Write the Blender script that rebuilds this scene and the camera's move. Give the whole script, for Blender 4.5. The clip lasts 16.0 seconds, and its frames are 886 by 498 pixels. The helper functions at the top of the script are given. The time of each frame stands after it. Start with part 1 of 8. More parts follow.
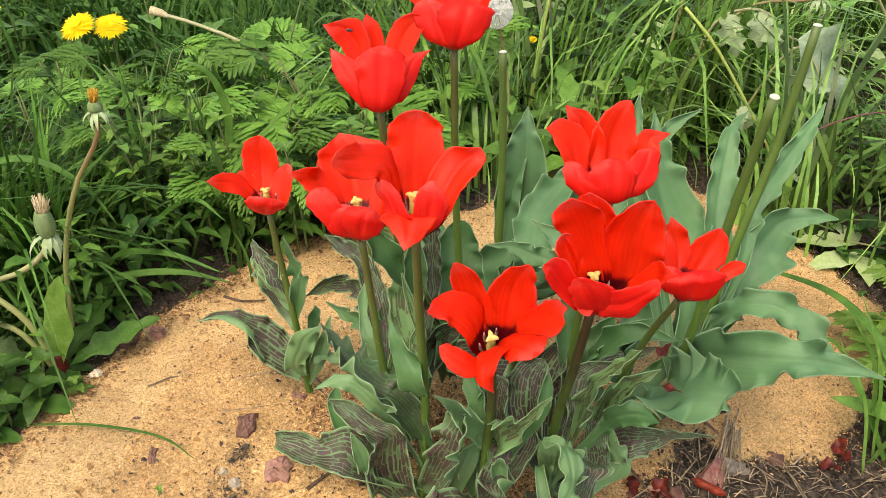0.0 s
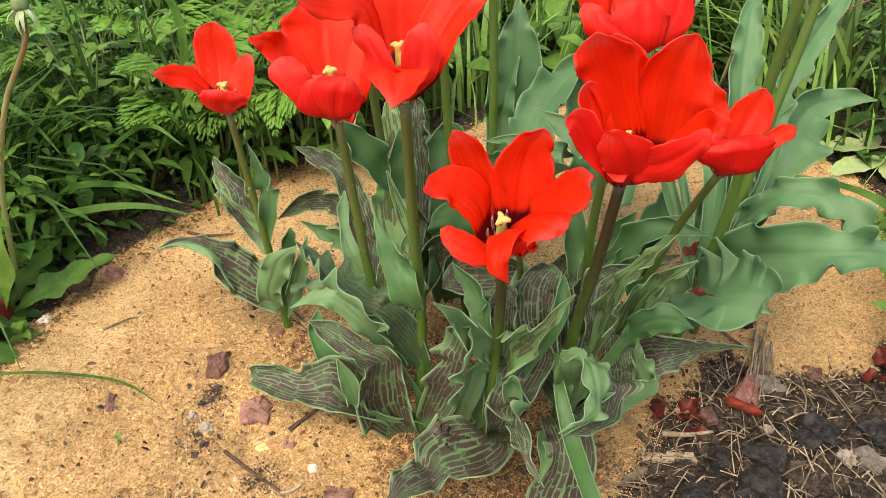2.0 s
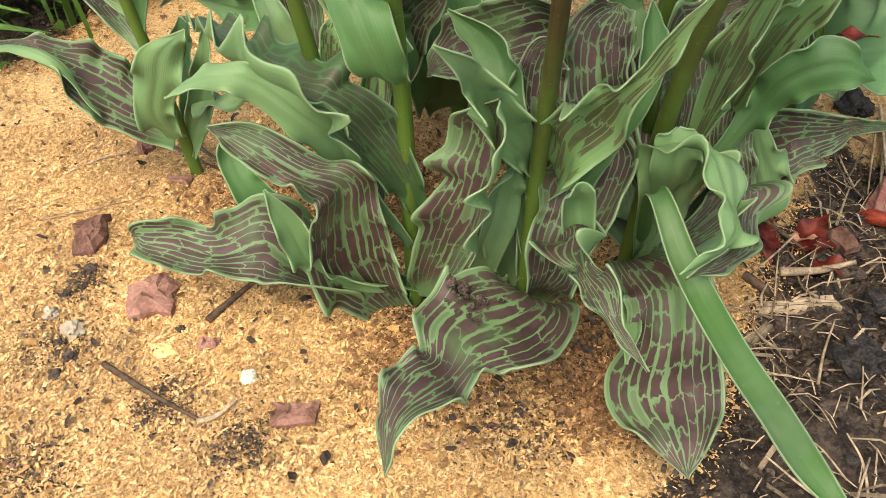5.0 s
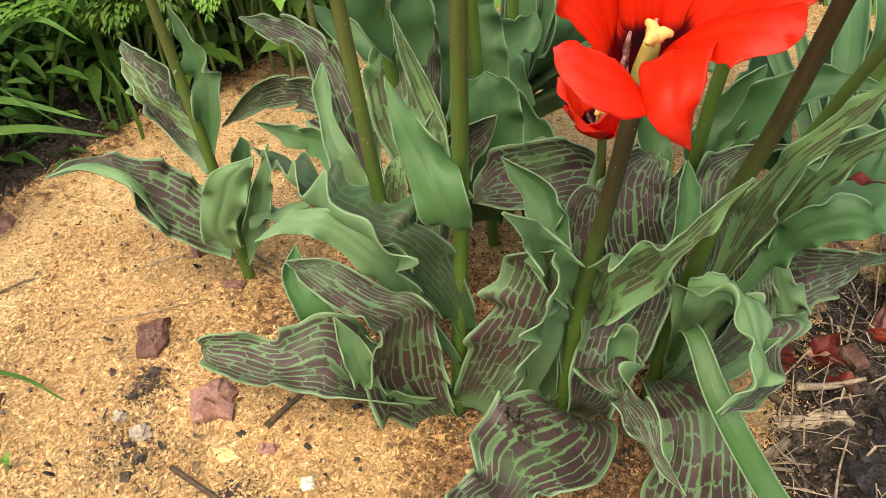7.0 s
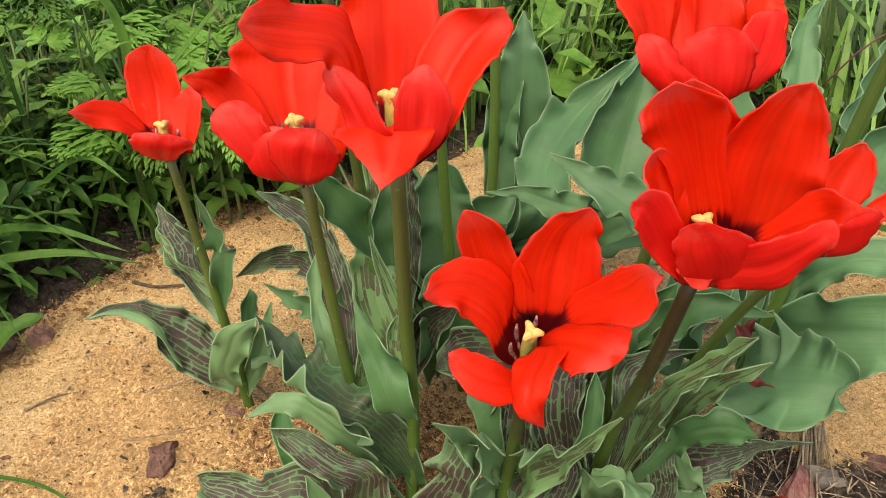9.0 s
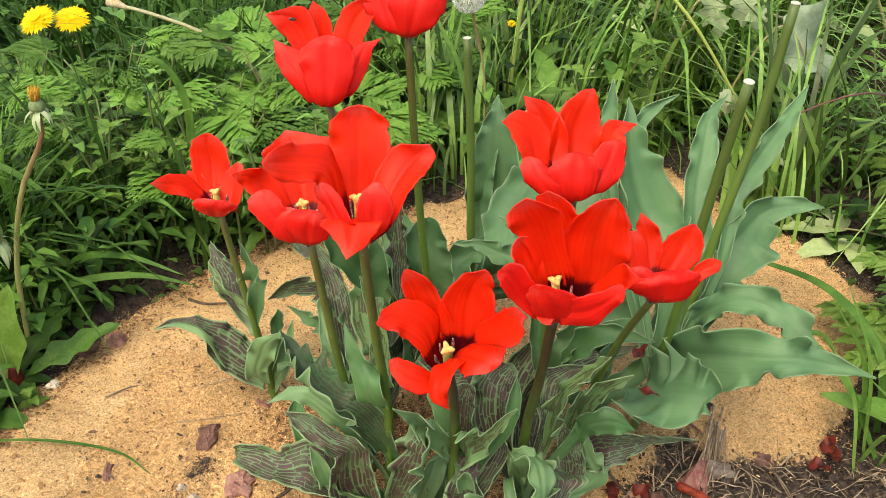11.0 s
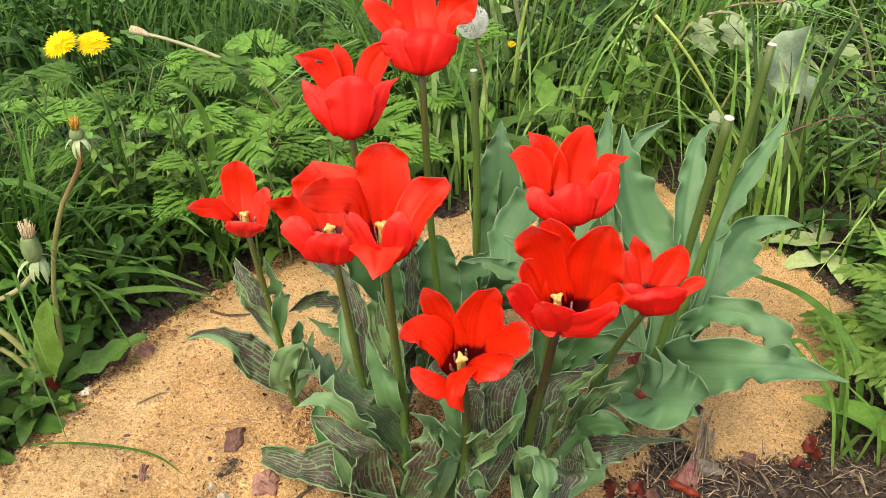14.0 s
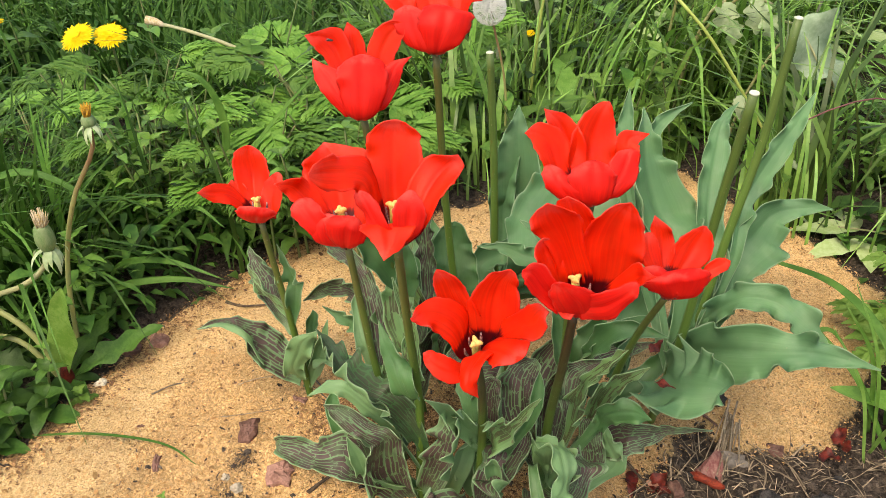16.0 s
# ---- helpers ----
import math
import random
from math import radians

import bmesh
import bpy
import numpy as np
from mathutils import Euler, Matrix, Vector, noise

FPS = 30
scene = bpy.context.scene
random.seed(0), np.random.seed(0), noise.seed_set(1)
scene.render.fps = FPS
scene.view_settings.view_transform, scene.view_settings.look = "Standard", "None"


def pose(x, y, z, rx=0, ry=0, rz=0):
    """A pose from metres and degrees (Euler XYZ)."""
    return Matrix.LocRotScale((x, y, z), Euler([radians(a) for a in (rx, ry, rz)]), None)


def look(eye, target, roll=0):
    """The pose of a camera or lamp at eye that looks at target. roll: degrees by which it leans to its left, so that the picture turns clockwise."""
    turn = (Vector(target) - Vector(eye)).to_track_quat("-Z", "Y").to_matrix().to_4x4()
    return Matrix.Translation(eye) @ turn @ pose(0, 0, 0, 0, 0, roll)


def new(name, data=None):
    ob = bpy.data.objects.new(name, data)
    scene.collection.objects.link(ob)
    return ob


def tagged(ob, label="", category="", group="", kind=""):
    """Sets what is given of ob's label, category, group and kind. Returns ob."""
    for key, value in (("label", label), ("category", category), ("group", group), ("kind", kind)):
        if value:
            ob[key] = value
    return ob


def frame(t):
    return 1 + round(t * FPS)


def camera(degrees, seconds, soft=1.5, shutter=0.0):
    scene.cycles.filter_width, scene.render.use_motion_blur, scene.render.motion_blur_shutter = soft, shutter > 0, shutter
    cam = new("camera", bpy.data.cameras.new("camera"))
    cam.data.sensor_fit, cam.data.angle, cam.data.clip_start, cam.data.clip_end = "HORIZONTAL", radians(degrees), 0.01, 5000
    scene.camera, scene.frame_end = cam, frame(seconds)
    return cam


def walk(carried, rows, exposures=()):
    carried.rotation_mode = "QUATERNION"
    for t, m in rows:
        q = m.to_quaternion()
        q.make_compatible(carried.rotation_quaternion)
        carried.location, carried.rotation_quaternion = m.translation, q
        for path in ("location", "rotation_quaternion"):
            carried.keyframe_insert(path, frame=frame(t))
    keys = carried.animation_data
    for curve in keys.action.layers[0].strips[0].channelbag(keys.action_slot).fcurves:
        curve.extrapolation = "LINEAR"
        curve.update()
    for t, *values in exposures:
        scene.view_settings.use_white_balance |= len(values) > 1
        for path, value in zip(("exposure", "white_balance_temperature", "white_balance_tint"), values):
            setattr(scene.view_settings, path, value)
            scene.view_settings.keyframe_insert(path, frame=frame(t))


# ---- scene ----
cam = camera(56.4, 16.0, soft=0.76)
PATH = [
    (0, (0.148, 0.091, 0.582), (-0.098, 1.78, -0.461), -0.4),
    (0.5, (0.147, 0.088, 0.578), (-0.081, 1.774, -0.473), 0.2),
    (1, (0.149, 0.088, 0.571), (-0.072, 1.767, -0.493), -0.6),
    (1.5, (0.142, 0.101, 0.548), (-0.054, 1.77, -0.536), -1.0),
    (2, (0.128, 0.141, 0.484), (-0.062, 1.799, -0.618), -2.0),
    (2.5, (0.12, 0.185, 0.427), (-0.051, 1.844, -0.677), -3.2),
    (3, (0.096, 0.243, 0.354), (-0.01, 1.845, -0.838), -3.7),
    (3.5, (0.082, 0.291, 0.301), (-0.03, 1.805, -1.001), -5.4),
    (3.7, (0.087, 0.304, 0.289), (-0.034, 1.797, -1.037), -5.6),
    (5.8, (0.086, 0.307, 0.305), (0.014, 1.822, -0.998), -4.9),
    (6, (0.092, 0.303, 0.306), (-0.016, 1.842, -0.967), -4.9),
    (6.5, (0.08, 0.298, 0.325), (-0.03, 1.858, -0.921), -5.3),
    (7, (0.064, 0.299, 0.348), (-0.011, 1.886, -0.867), -3.7),
    (7.5, (0.064, 0.297, 0.378), (-0.024, 1.915, -0.794), -3.1),
    (8, (0.075, 0.294, 0.406), (-0.059, 1.928, -0.74), -3.8),
    (8.5, (0.087, 0.285, 0.436), (-0.051, 1.939, -0.68), -2.6),
    (9, (0.103, 0.268, 0.457), (-0.029, 1.931, -0.645), -1.0),
    (9.2, (0.111, 0.26, 0.465), (-0.038, 1.916, -0.647), -1.0),
    (11.3, (0.173, 0.113, 0.584), (-0.069, 1.798, -0.466), -1.6),
    (11.5, (0.167, 0.1, 0.591), (-0.077, 1.8, -0.434), -1.7),
    (12, (0.166, 0.079, 0.609), (-0.109, 1.792, -0.387), -2.3),
    (12.5, (0.17, 0.074, 0.617), (-0.116, 1.794, -0.362), -2.7),
    (13, (0.17, 0.078, 0.618), (-0.081, 1.788, -0.389), -2.2),
    (13.5, (0.168, 0.083, 0.616), (-0.067, 1.776, -0.422), -1.8),
    (14, (0.167, 0.087, 0.613), (-0.066, 1.765, -0.448), -1.7),
    (14.5, (0.165, 0.09, 0.606), (-0.052, 1.772, -0.455), -1.4),
    (15, (0.166, 0.088, 0.604), (-0.076, 1.777, -0.44), -1.6),
    (15.5, (0.17, 0.091, 0.597), (-0.101, 1.77, -0.456), -2.5),
    (16, (0.171, 0.096, 0.593), (-0.115, 1.767, -0.468), -2.9),
]
walk(cam, [(t, look(eye, target, roll)) for t, eye, target, roll in PATH], [(0, 0.42, 7600, 8), (1.5, 0.42, 7600, 8), (2.5, 0.34, 7600, 8), (3, 0.27, 7600, 8), (3.5, 0.43, 7600, 8), (6, 0.62, 7600, 8), (6.5, 0.57, 7600, 8), (7.5, 0.38, 7600, 8), (8, 0.30, 7600, 8), (9, 0.26, 7600, 8), (11.5, 0.42, 7600, 8), (16, 0.42, 7600, 8)])

# ---- light: a bright, thinly clouded sky ----
world = bpy.data.worlds.new("sky")
scene.world = world
world.use_nodes = True
wn = world.node_tree.nodes
sky = wn.new("ShaderNodeTexSky")
sky.sky_type = "NISHITA"
sky.sun_disc = False
sky.sun_elevation = radians(58)
sky.sun_rotation = radians(200)
sky.air_density, sky.dust_density, sky.ozone_density = 1.0, 4.0, 1.0
wn["Background"].inputs[1].default_value = 0.245
world.node_tree.links.new(sky.outputs[0], wn["Background"].inputs[0])
sun = new("sun", bpy.data.lights.new("sun", "SUN"))
sun.data.energy = 1.05
sun.data.angle = radians(50)
sun.data.color = (1.0, 0.95, 0.87)
sun.matrix_world = look((-0.5, -0.7, 2.2), (0, 0, 0))


# ---- small tools ----
def thing(name, at, label, category, group="", kind=""):
    """An empty at a thing's base, which carries its parts."""
    ob = new(name)
    ob.location = at
    ob.empty_display_size = 0.01
    return tagged(ob, label, category, group, kind)


def mesh_of(name, verts, faces, mats, slots=None, uvs=None, smooth=True):
    """A mesh from computed vertices and faces, with a material slot for each face and a uv for each vertex."""
    me = bpy.data.meshes.new(name)
    me.from_pydata([tuple(v) for v in verts], [], [tuple(f) for f in faces])
    for m in mats if isinstance(mats, (list, tuple)) else [mats]:
        me.materials.append(m)
    if slots is not None:
        me.polygons.foreach_set("material_index", np.asarray(slots, dtype=np.int32))
    if uvs is not None:
        layer = me.uv_layers.new(name="UVMap")
        idx = np.empty(len(me.loops), dtype=np.int32)
        me.loops.foreach_get("vertex_index", idx)
        layer.data.foreach_set("uv", np.asarray(uvs, dtype=np.float32)[idx].ravel())
    me.polygons.foreach_set("use_smooth", np.full(len(me.polygons), smooth))
    me.update()
    return me


def part(name, me, parent, label=""):
    """Links a mesh, given in world places, as a part of a thing or of a part."""
    ob = new(name, me)
    if parent is not None:
        ob.parent = parent
        p, off = parent, Vector((0, 0, 0))
        while p is not None:
            off += p.location
            p = p.parent
        ob.location = -off
    if label:
        tagged(ob, label)
    return ob


def spline(pts, n):
    """n + 1 points on a smooth curve through pts (numpy)."""
    p = np.array(pts, dtype=float)
    p = np.vstack([2 * p[0] - p[1], p, 2 * p[-1] - p[-2]])
    d = np.concatenate([[0], np.cumsum(np.linalg.norm(np.diff(p, axis=0), axis=1) ** 0.5)])
    out = []
    for s in np.linspace(d[1], d[-2], n + 1):
        i = min(max(int(np.searchsorted(d, s, side="right")) - 1, 1), len(p) - 3)
        t = [d[i - 1], d[i], d[i + 1], d[i + 2]]
        q = p[i - 1:i + 3]
        a1 = (t[1] - s) / (t[1] - t[0]) * q[0] + (s - t[0]) / (t[1] - t[0]) * q[1]
        a2 = (t[2] - s) / (t[2] - t[1]) * q[1] + (s - t[1]) / (t[2] - t[1]) * q[2]
        a3 = (t[3] - s) / (t[3] - t[2]) * q[2] + (s - t[2]) / (t[3] - t[2]) * q[3]
        b1 = (t[2] - s) / (t[2] - t[0]) * a1 + (s - t[0]) / (t[2] - t[0]) * a2
        b2 = (t[3] - s) / (t[3] - t[1]) * a2 + (s - t[1]) / (t[3] - t[1]) * a3
        out.append((t[2] - s) / (t[2] - t[1]) * b1 + (s - t[1]) / (t[2] - t[1]) * b2)
    return np.array(out)


def unit(v):
    v = np.asarray(v, dtype=float)
    return v / (np.linalg.norm(v, axis=-1, keepdims=True) + 1e-12)


def tube(pts, radii, n=10, seg=12, cap=True, straight=False):
    """Vertices, faces and uvs of a round stem through pts; radii at its start and end, or along it."""
    c = np.array(pts, dtype=float) if straight else spline(pts, seg)
    m = len(c)
    r = np.interp(np.linspace(0, 1, m), np.linspace(0, 1, len(radii)), radii)
    t = unit(np.gradient(c, axis=0))
    ref = np.array([0.37, 0.93, 0.05]) if abs(t[0] @ np.array([0.37, 0.93, 0.05])) < 0.9 else np.array([0, 0, 1.0])
    s = unit(np.cross(t, ref))
    u = np.cross(s, t)
    ang = np.linspace(0, 2 * math.pi, n, endpoint=False)
    ring = np.cos(ang)[None, :, None] * s[:, None] + np.sin(ang)[None, :, None] * u[:, None]
    v = (c[:, None] + ring * r[:, None, None]).reshape(-1, 3)
    f = [(i * n + j, i * n + (j + 1) % n, (i + 1) * n + (j + 1) % n, (i + 1) * n + j) for i in range(m - 1) for j in range(n)]
    uv = np.array([(j / n, i / (m - 1)) for i in range(m) for j in range(n)])
    if cap:
        f += [tuple(range(n - 1, -1, -1)), tuple(range((m - 1) * n, m * n))]
    return v, f, uv


def joined(pieces):
    """Several (verts, faces, uvs) as one."""
    vs, fs, us, k = [], [], [], 0
    for v, f, u in pieces:
        vs.append(np.asarray(v)), us.append(np.asarray(u))
        fs += [tuple(i + k for i in q) for q in f]
        k += len(v)
    return np.vstack(vs), fs, np.vstack(us)


def sheet(grid, thick, normals):
    """A closed thin sheet from a grid of points (rows along, columns across): top faces in slot 0, under faces in slot 1."""
    a, b = grid.shape[:2]
    top = grid.reshape(-1, 3)
    bot = (grid - normals * thick).reshape(-1, 3)
    uv = np.array([(j / (b - 1), i / (a - 1)) for i in range(a) for j in range(b)])
    q = [(i * b + j, i * b + j + 1, (i + 1) * b + j + 1, (i + 1) * b + j) for i in range(a - 1) for j in range(b - 1)]
    k = a * b
    under = [(w + k, z + k, y + k, x + k) for x, y, z, w in q]
    rim = [i * b for i in range(a)] + [(a - 1) * b + j for j in range(1, b)] + [i * b + b - 1 for i in range(a - 2, -1, -1)] + [j for j in range(b - 2, 0, -1)]
    edge = [(rim[i], rim[(i + 1) % len(rim)], rim[(i + 1) % len(rim)] + k, rim[i] + k) for i in range(len(rim))]
    return np.vstack([top, bot]), q + under + edge, [0] * len(q) + [1] * len(under) + [0] * len(edge), np.vstack([uv, uv])


def grid_normals(g):
    du, dv = np.gradient(g, axis=0), np.gradient(g, axis=1)
    return unit(np.cross(dv, du))


# ---- materials ----
def material(name, rough=0.6, spec=0.4, bump=0.0):
    m = bpy.data.materials.new(name)
    m.use_nodes = True
    b = m.node_tree.nodes["Principled BSDF"]
    b.inputs["Roughness"].default_value = rough
    b.inputs["Specular IOR Level"].default_value = spec
    return m


class Nodes:
    """A short hand for wiring one material."""

    def __init__(self, m):
        self.t, self.m = m.node_tree, m
        self.bsdf = m.node_tree.nodes["Principled BSDF"]
        self.out = m.node_tree.nodes["Material Output"]

    def put(self, socket, value):
        if isinstance(value, bpy.types.NodeSocket):
            self.t.links.new(value, socket)
        else:
            socket.default_value = value

    def coord(self, which="Object"):
        return self.t.nodes.new("ShaderNodeTexCoord").outputs[which]

    def scaled(self, vec, x, y, z, add=None):
        n = self.t.nodes.new("ShaderNodeVectorMath")
        n.operation = "MULTIPLY_ADD"
        self.put(n.inputs[0], vec), self.put(n.inputs[1], (x, y, z))
        if add is not None:
            self.put(n.inputs[2], add)
        return n.outputs[0]

    def noise(self, vec, scale, detail=3.0, rough=0.55, dist=0.0):
        n = self.t.nodes.new("ShaderNodeTexNoise")
        self.put(n.inputs["Vector"], vec)
        for k, v in (("Scale", scale), ("Detail", detail), ("Roughness", rough), ("Distortion", dist)):
            n.inputs[k].default_value = v
        return n.outputs["Fac"]

    def voronoi(self, vec, scale, out="Distance"):
        n = self.t.nodes.new("ShaderNodeTexVoronoi")
        self.put(n.inputs["Vector"], vec)
        n.inputs["Scale"].default_value = scale
        return n.outputs[out]

    def ramp(self, fac, stops):
        n = self.t.nodes.new("ShaderNodeValToRGB")
        e = n.color_ramp.elements
        while len(e) < len(stops):
            e.new(0.5)
        for el, (p, c) in zip(e, stops):
            el.position, el.color = p, (*c, 1) if len(c) == 3 else c
        self.put(n.inputs[0], fac)
        return n.outputs[0]

    def maths(self, op, a, b=0.0, c=None, clamp=False):
        n = self.t.nodes.new("ShaderNodeMath")
        n.operation, n.use_clamp = op, clamp
        self.put(n.inputs[0], a), self.put(n.inputs[1], b)
        if c is not None:
            self.put(n.inputs[2], c)
        return n.outputs[0]

    def span(self, v, a, b, lo=0.0, hi=1.0):
        n = self.t.nodes.new("ShaderNodeMapRange")
        n.interpolation_type = "SMOOTHSTEP"
        self.put(n.inputs[0], v)
        for i, x in enumerate((a, b, lo, hi)):
            self.put(n.inputs[i + 1], x)
        return n.outputs[0]

    def mix(self, fac, a, b, blend="MIX"):
        n = self.t.nodes.new("ShaderNodeMix")
        n.data_type, n.blend_type = "RGBA", blend
        self.put(n.inputs["Factor"], fac)
        self.put(n.inputs[6], a if not isinstance(a, tuple) else (*a, 1))
        self.put(n.inputs[7], b if not isinstance(b, tuple) else (*b, 1))
        return n.outputs[2]

    def tone(self, col, fac, lo=0.75, hi=1.25):
        """Brightens and darkens a colour by a factor from 0 to 1."""
        g = self.span(fac, 0.0, 1.0, lo, hi)
        n = self.t.nodes.new("ShaderNodeVectorMath")
        n.operation = "SCALE"
        self.put(n.inputs[0], col), self.put(n.inputs["Scale"], g)
        return n.outputs[0]

    def random(self):
        return self.t.nodes.new("ShaderNodeObjectInfo").outputs["Random"]

    def island(self):
        return self.t.nodes.new("ShaderNodeNewGeometry").outputs["Random Per Island"]

    def xyz(self, vec):
        n = self.t.nodes.new("ShaderNodeSeparateXYZ")
        self.put(n.inputs[0], vec)
        return n.outputs

    def bump(self, height, strength, distance):
        n = self.t.nodes.new("ShaderNodeBump")
        self.put(n.inputs["Height"], height)
        n.inputs["Strength"].default_value, n.inputs["Distance"].default_value = strength, distance
        self.put(self.bsdf.inputs["Normal"], n.outputs[0])
        return n.outputs[0]

    def colour(self, col):
        self.put(self.bsdf.inputs["Base Color"], col if not isinstance(col, tuple) else (*col, 1))

    def sheer(self, col, share):
        """Lets part of the light through a thin leaf or petal."""
        tr = self.t.nodes.new("ShaderNodeBsdfTranslucent")
        self.put(tr.inputs["Color"], col if not isinstance(col, tuple) else (*col, 1))
        mx = self.t.nodes.new("ShaderNodeMixShader")
        mx.inputs[0].default_value = share
        self.t.links.new(self.bsdf.outputs[0], mx.inputs[1])
        self.t.links.new(tr.outputs[0], mx.inputs[2])
        self.t.links.new(mx.outputs[0], self.out.inputs[0])


def leaf_material(name, green, stripe=None, strength=1.0, sparse=0.01, rough=0.42, vein=30.0, sheen=0.26, margin=(0.36, 0.47, 0.29)):
    """A tulip leaf: fine lengthwise veins, a pale margin and, where stripe is given, broken dark stripes along it."""
    n = Nodes(material(name, rough, sheen))
    green_glow = tuple(min(1.0, c * 1.5) for c in green)
    x, y, _ = n.xyz(n.coord("UV"))
    shift = n.maths("MULTIPLY", n.random(), 37.0)
    comb = n.t.nodes.new("ShaderNodeCombineXYZ")
    n.put(comb.inputs[0], x), n.put(comb.inputs[1], y), n.put(comb.inputs[2], shift)
    uv = comb.outputs[0]
    obj = n.coord("Object")
    big = n.noise(obj, 22.0, 2.0)
    col = n.mix(n.span(big, 0.35, 0.7), tuple(c * 0.95 for c in green), tuple(c * k for c, k in zip(green, (0.72, 0.76, 0.80))))
    fine = n.noise(n.scaled(uv, vein, 0.8, 1.0), 1.6, 2.0)
    col = n.tone(col, fine, 0.90, 1.09)
    col = n.mix(n.span(n.noise(obj, 30.0, 3.0, 0.6), 0.45, 0.75, 0.0, 0.14), col, (0.40, 0.50, 0.36))
    rim = n.maths("ABSOLUTE", n.maths("SUBTRACT", x, 0.5))
    if stripe:
        # columns between the veins, closer towards the margins, each broken into dark cells
        u = n.maths("MULTIPLY", n.maths("SUBTRACT", x, 0.5), 2.0)
        u = n.maths("MULTIPLY", n.maths("SIGN", u), n.maths("POWER", n.maths("ABSOLUTE", u), 1.25))
        slow = n.maths("SUBTRACT", n.noise(n.scaled(uv, 3.0, 5.0, 1.0), 1.0, 1.0), 0.5)
        quick = n.maths("SUBTRACT", n.noise(n.scaled(uv, 14.0, 20.0, 1.0), 1.0, 2.0), 0.5)
        xi = n.maths("ADD", n.maths("MULTIPLY", u, 5.4), n.maths("ADD", n.maths("MULTIPLY", slow, 1.0), n.maths("MULTIPLY", quick, 0.45)))
        column = n.maths("FLOOR", xi)
        across = n.maths("SUBTRACT", 0.5, n.maths("ABSOLUTE", n.maths("SUBTRACT", n.maths("FRACT", xi), 0.5)))
        own = n.maths("FRACT", n.maths("MULTIPLY", n.maths("SINE", n.maths("ADD", n.maths("MULTIPLY", column, 12.9), shift)), 437.5))
        yi = n.maths("ADD", n.maths("MULTIPLY", y, n.maths("MULTIPLY_ADD", own, 5.0, 6.5)), n.maths("ADD", n.maths("MULTIPLY", own, 9.0), n.maths("MULTIPLY", quick, 0.9)))
        along = n.maths("SUBTRACT", 0.5, n.maths("ABSOLUTE", n.maths("SUBTRACT", n.maths("FRACT", yi), 0.5)))
        cell = n.maths("FRACT", n.maths("MULTIPLY", n.maths("SINE", n.maths("ADD", n.maths("MULTIPLY", n.maths("FLOOR", yi), 7.3), n.maths("MULTIPLY", column, 3.7))), 91.7))
        wide = n.maths("ADD", n.maths("MULTIPLY", slow, 0.14), n.maths("MULTIPLY", n.maths("SUBTRACT", cell, 0.5), 0.16))
        mask = n.maths("MULTIPLY", n.span(n.maths("ADD", across, wide), 0.080, 0.155), n.span(n.maths("ADD", along, n.maths("MULTIPLY", wide, 0.5)), 0.01, 0.10))
        mask = n.maths("MULTIPLY", mask, n.span(cell, sparse, sparse + 0.06, 0.3 if sparse < 0.1 else 0.06, 1.0))
        inner = n.span(rim, 0.462, 0.482, 1.0, 0.0)
        mask = n.maths("MULTIPLY", n.maths("MULTIPLY", mask, inner), strength)
        mask = n.maths("MULTIPLY", mask, n.span(y, 0.02, 0.15))
        mask = n.maths("MULTIPLY", mask, n.span(n.noise(obj, 45.0, 2.0), 0.25, 0.5, 0.6, 1.0))
        dark = n.mix(n.span(n.noise(obj, 90.0, 3.0), 0.35, 0.7), tuple(stripe), tuple(c * 1.7 for c in stripe))
        col = n.mix(mask, col, dark)
    col = n.mix(n.span(rim, 0.482, 0.497, 0.0, 0.5), col, margin)
    dust = n.span(n.noise(obj, 320.0, 4.0, 0.65), 0.64, 0.76, 0.0, 0.25)
    col = n.mix(dust, col, (0.34, 0.30, 0.2))
    n.colour(col)
    n.bump(n.maths("ADD", fine, n.maths("MULTIPLY", n.noise(obj, 140.0, 3.0), 0.5)), 0.22, 0.0012)
    n.sheer(n.mix(0.35, col, green_glow), 0.15)
    return n.m


PURPLE = (0.054, 0.027, 0.031)
M_STRIPED = leaf_material("striped_tulip_leaf", (0.152, 0.270, 0.116), PURPLE, 0.95)
M_DEEP = leaf_material("plain_tulip_leaf", (0.092, 0.212, 0.072), None, rough=0.42)
M_SOFT = leaf_material("softly_striped_tulip_leaf", (0.074, 0.170, 0.060), (0.042, 0.036, 0.026), 0.75)
M_FAINT = leaf_material("faintly_striped_tulip_leaf", (0.215, 0.388, 0.142), (0.074, 0.058, 0.034), 0.85, 0.45)
M_PLAIN = leaf_material("tulip_leaf_underside", (0.195, 0.348, 0.145), None, rough=0.42)
M_BLADE = leaf_material("narrow_leaf_blade", (0.060, 0.152, 0.038), None, rough=0.4, vein=16.0)
M_BLUE = leaf_material("blue_green_tulip_leaf", (0.124, 0.262, 0.112), None, rough=0.45, vein=22.0)
M_BLUE_UNDER = leaf_material("blue_green_leaf_underside", (0.136, 0.272, 0.120), None, rough=0.45, vein=22.0)


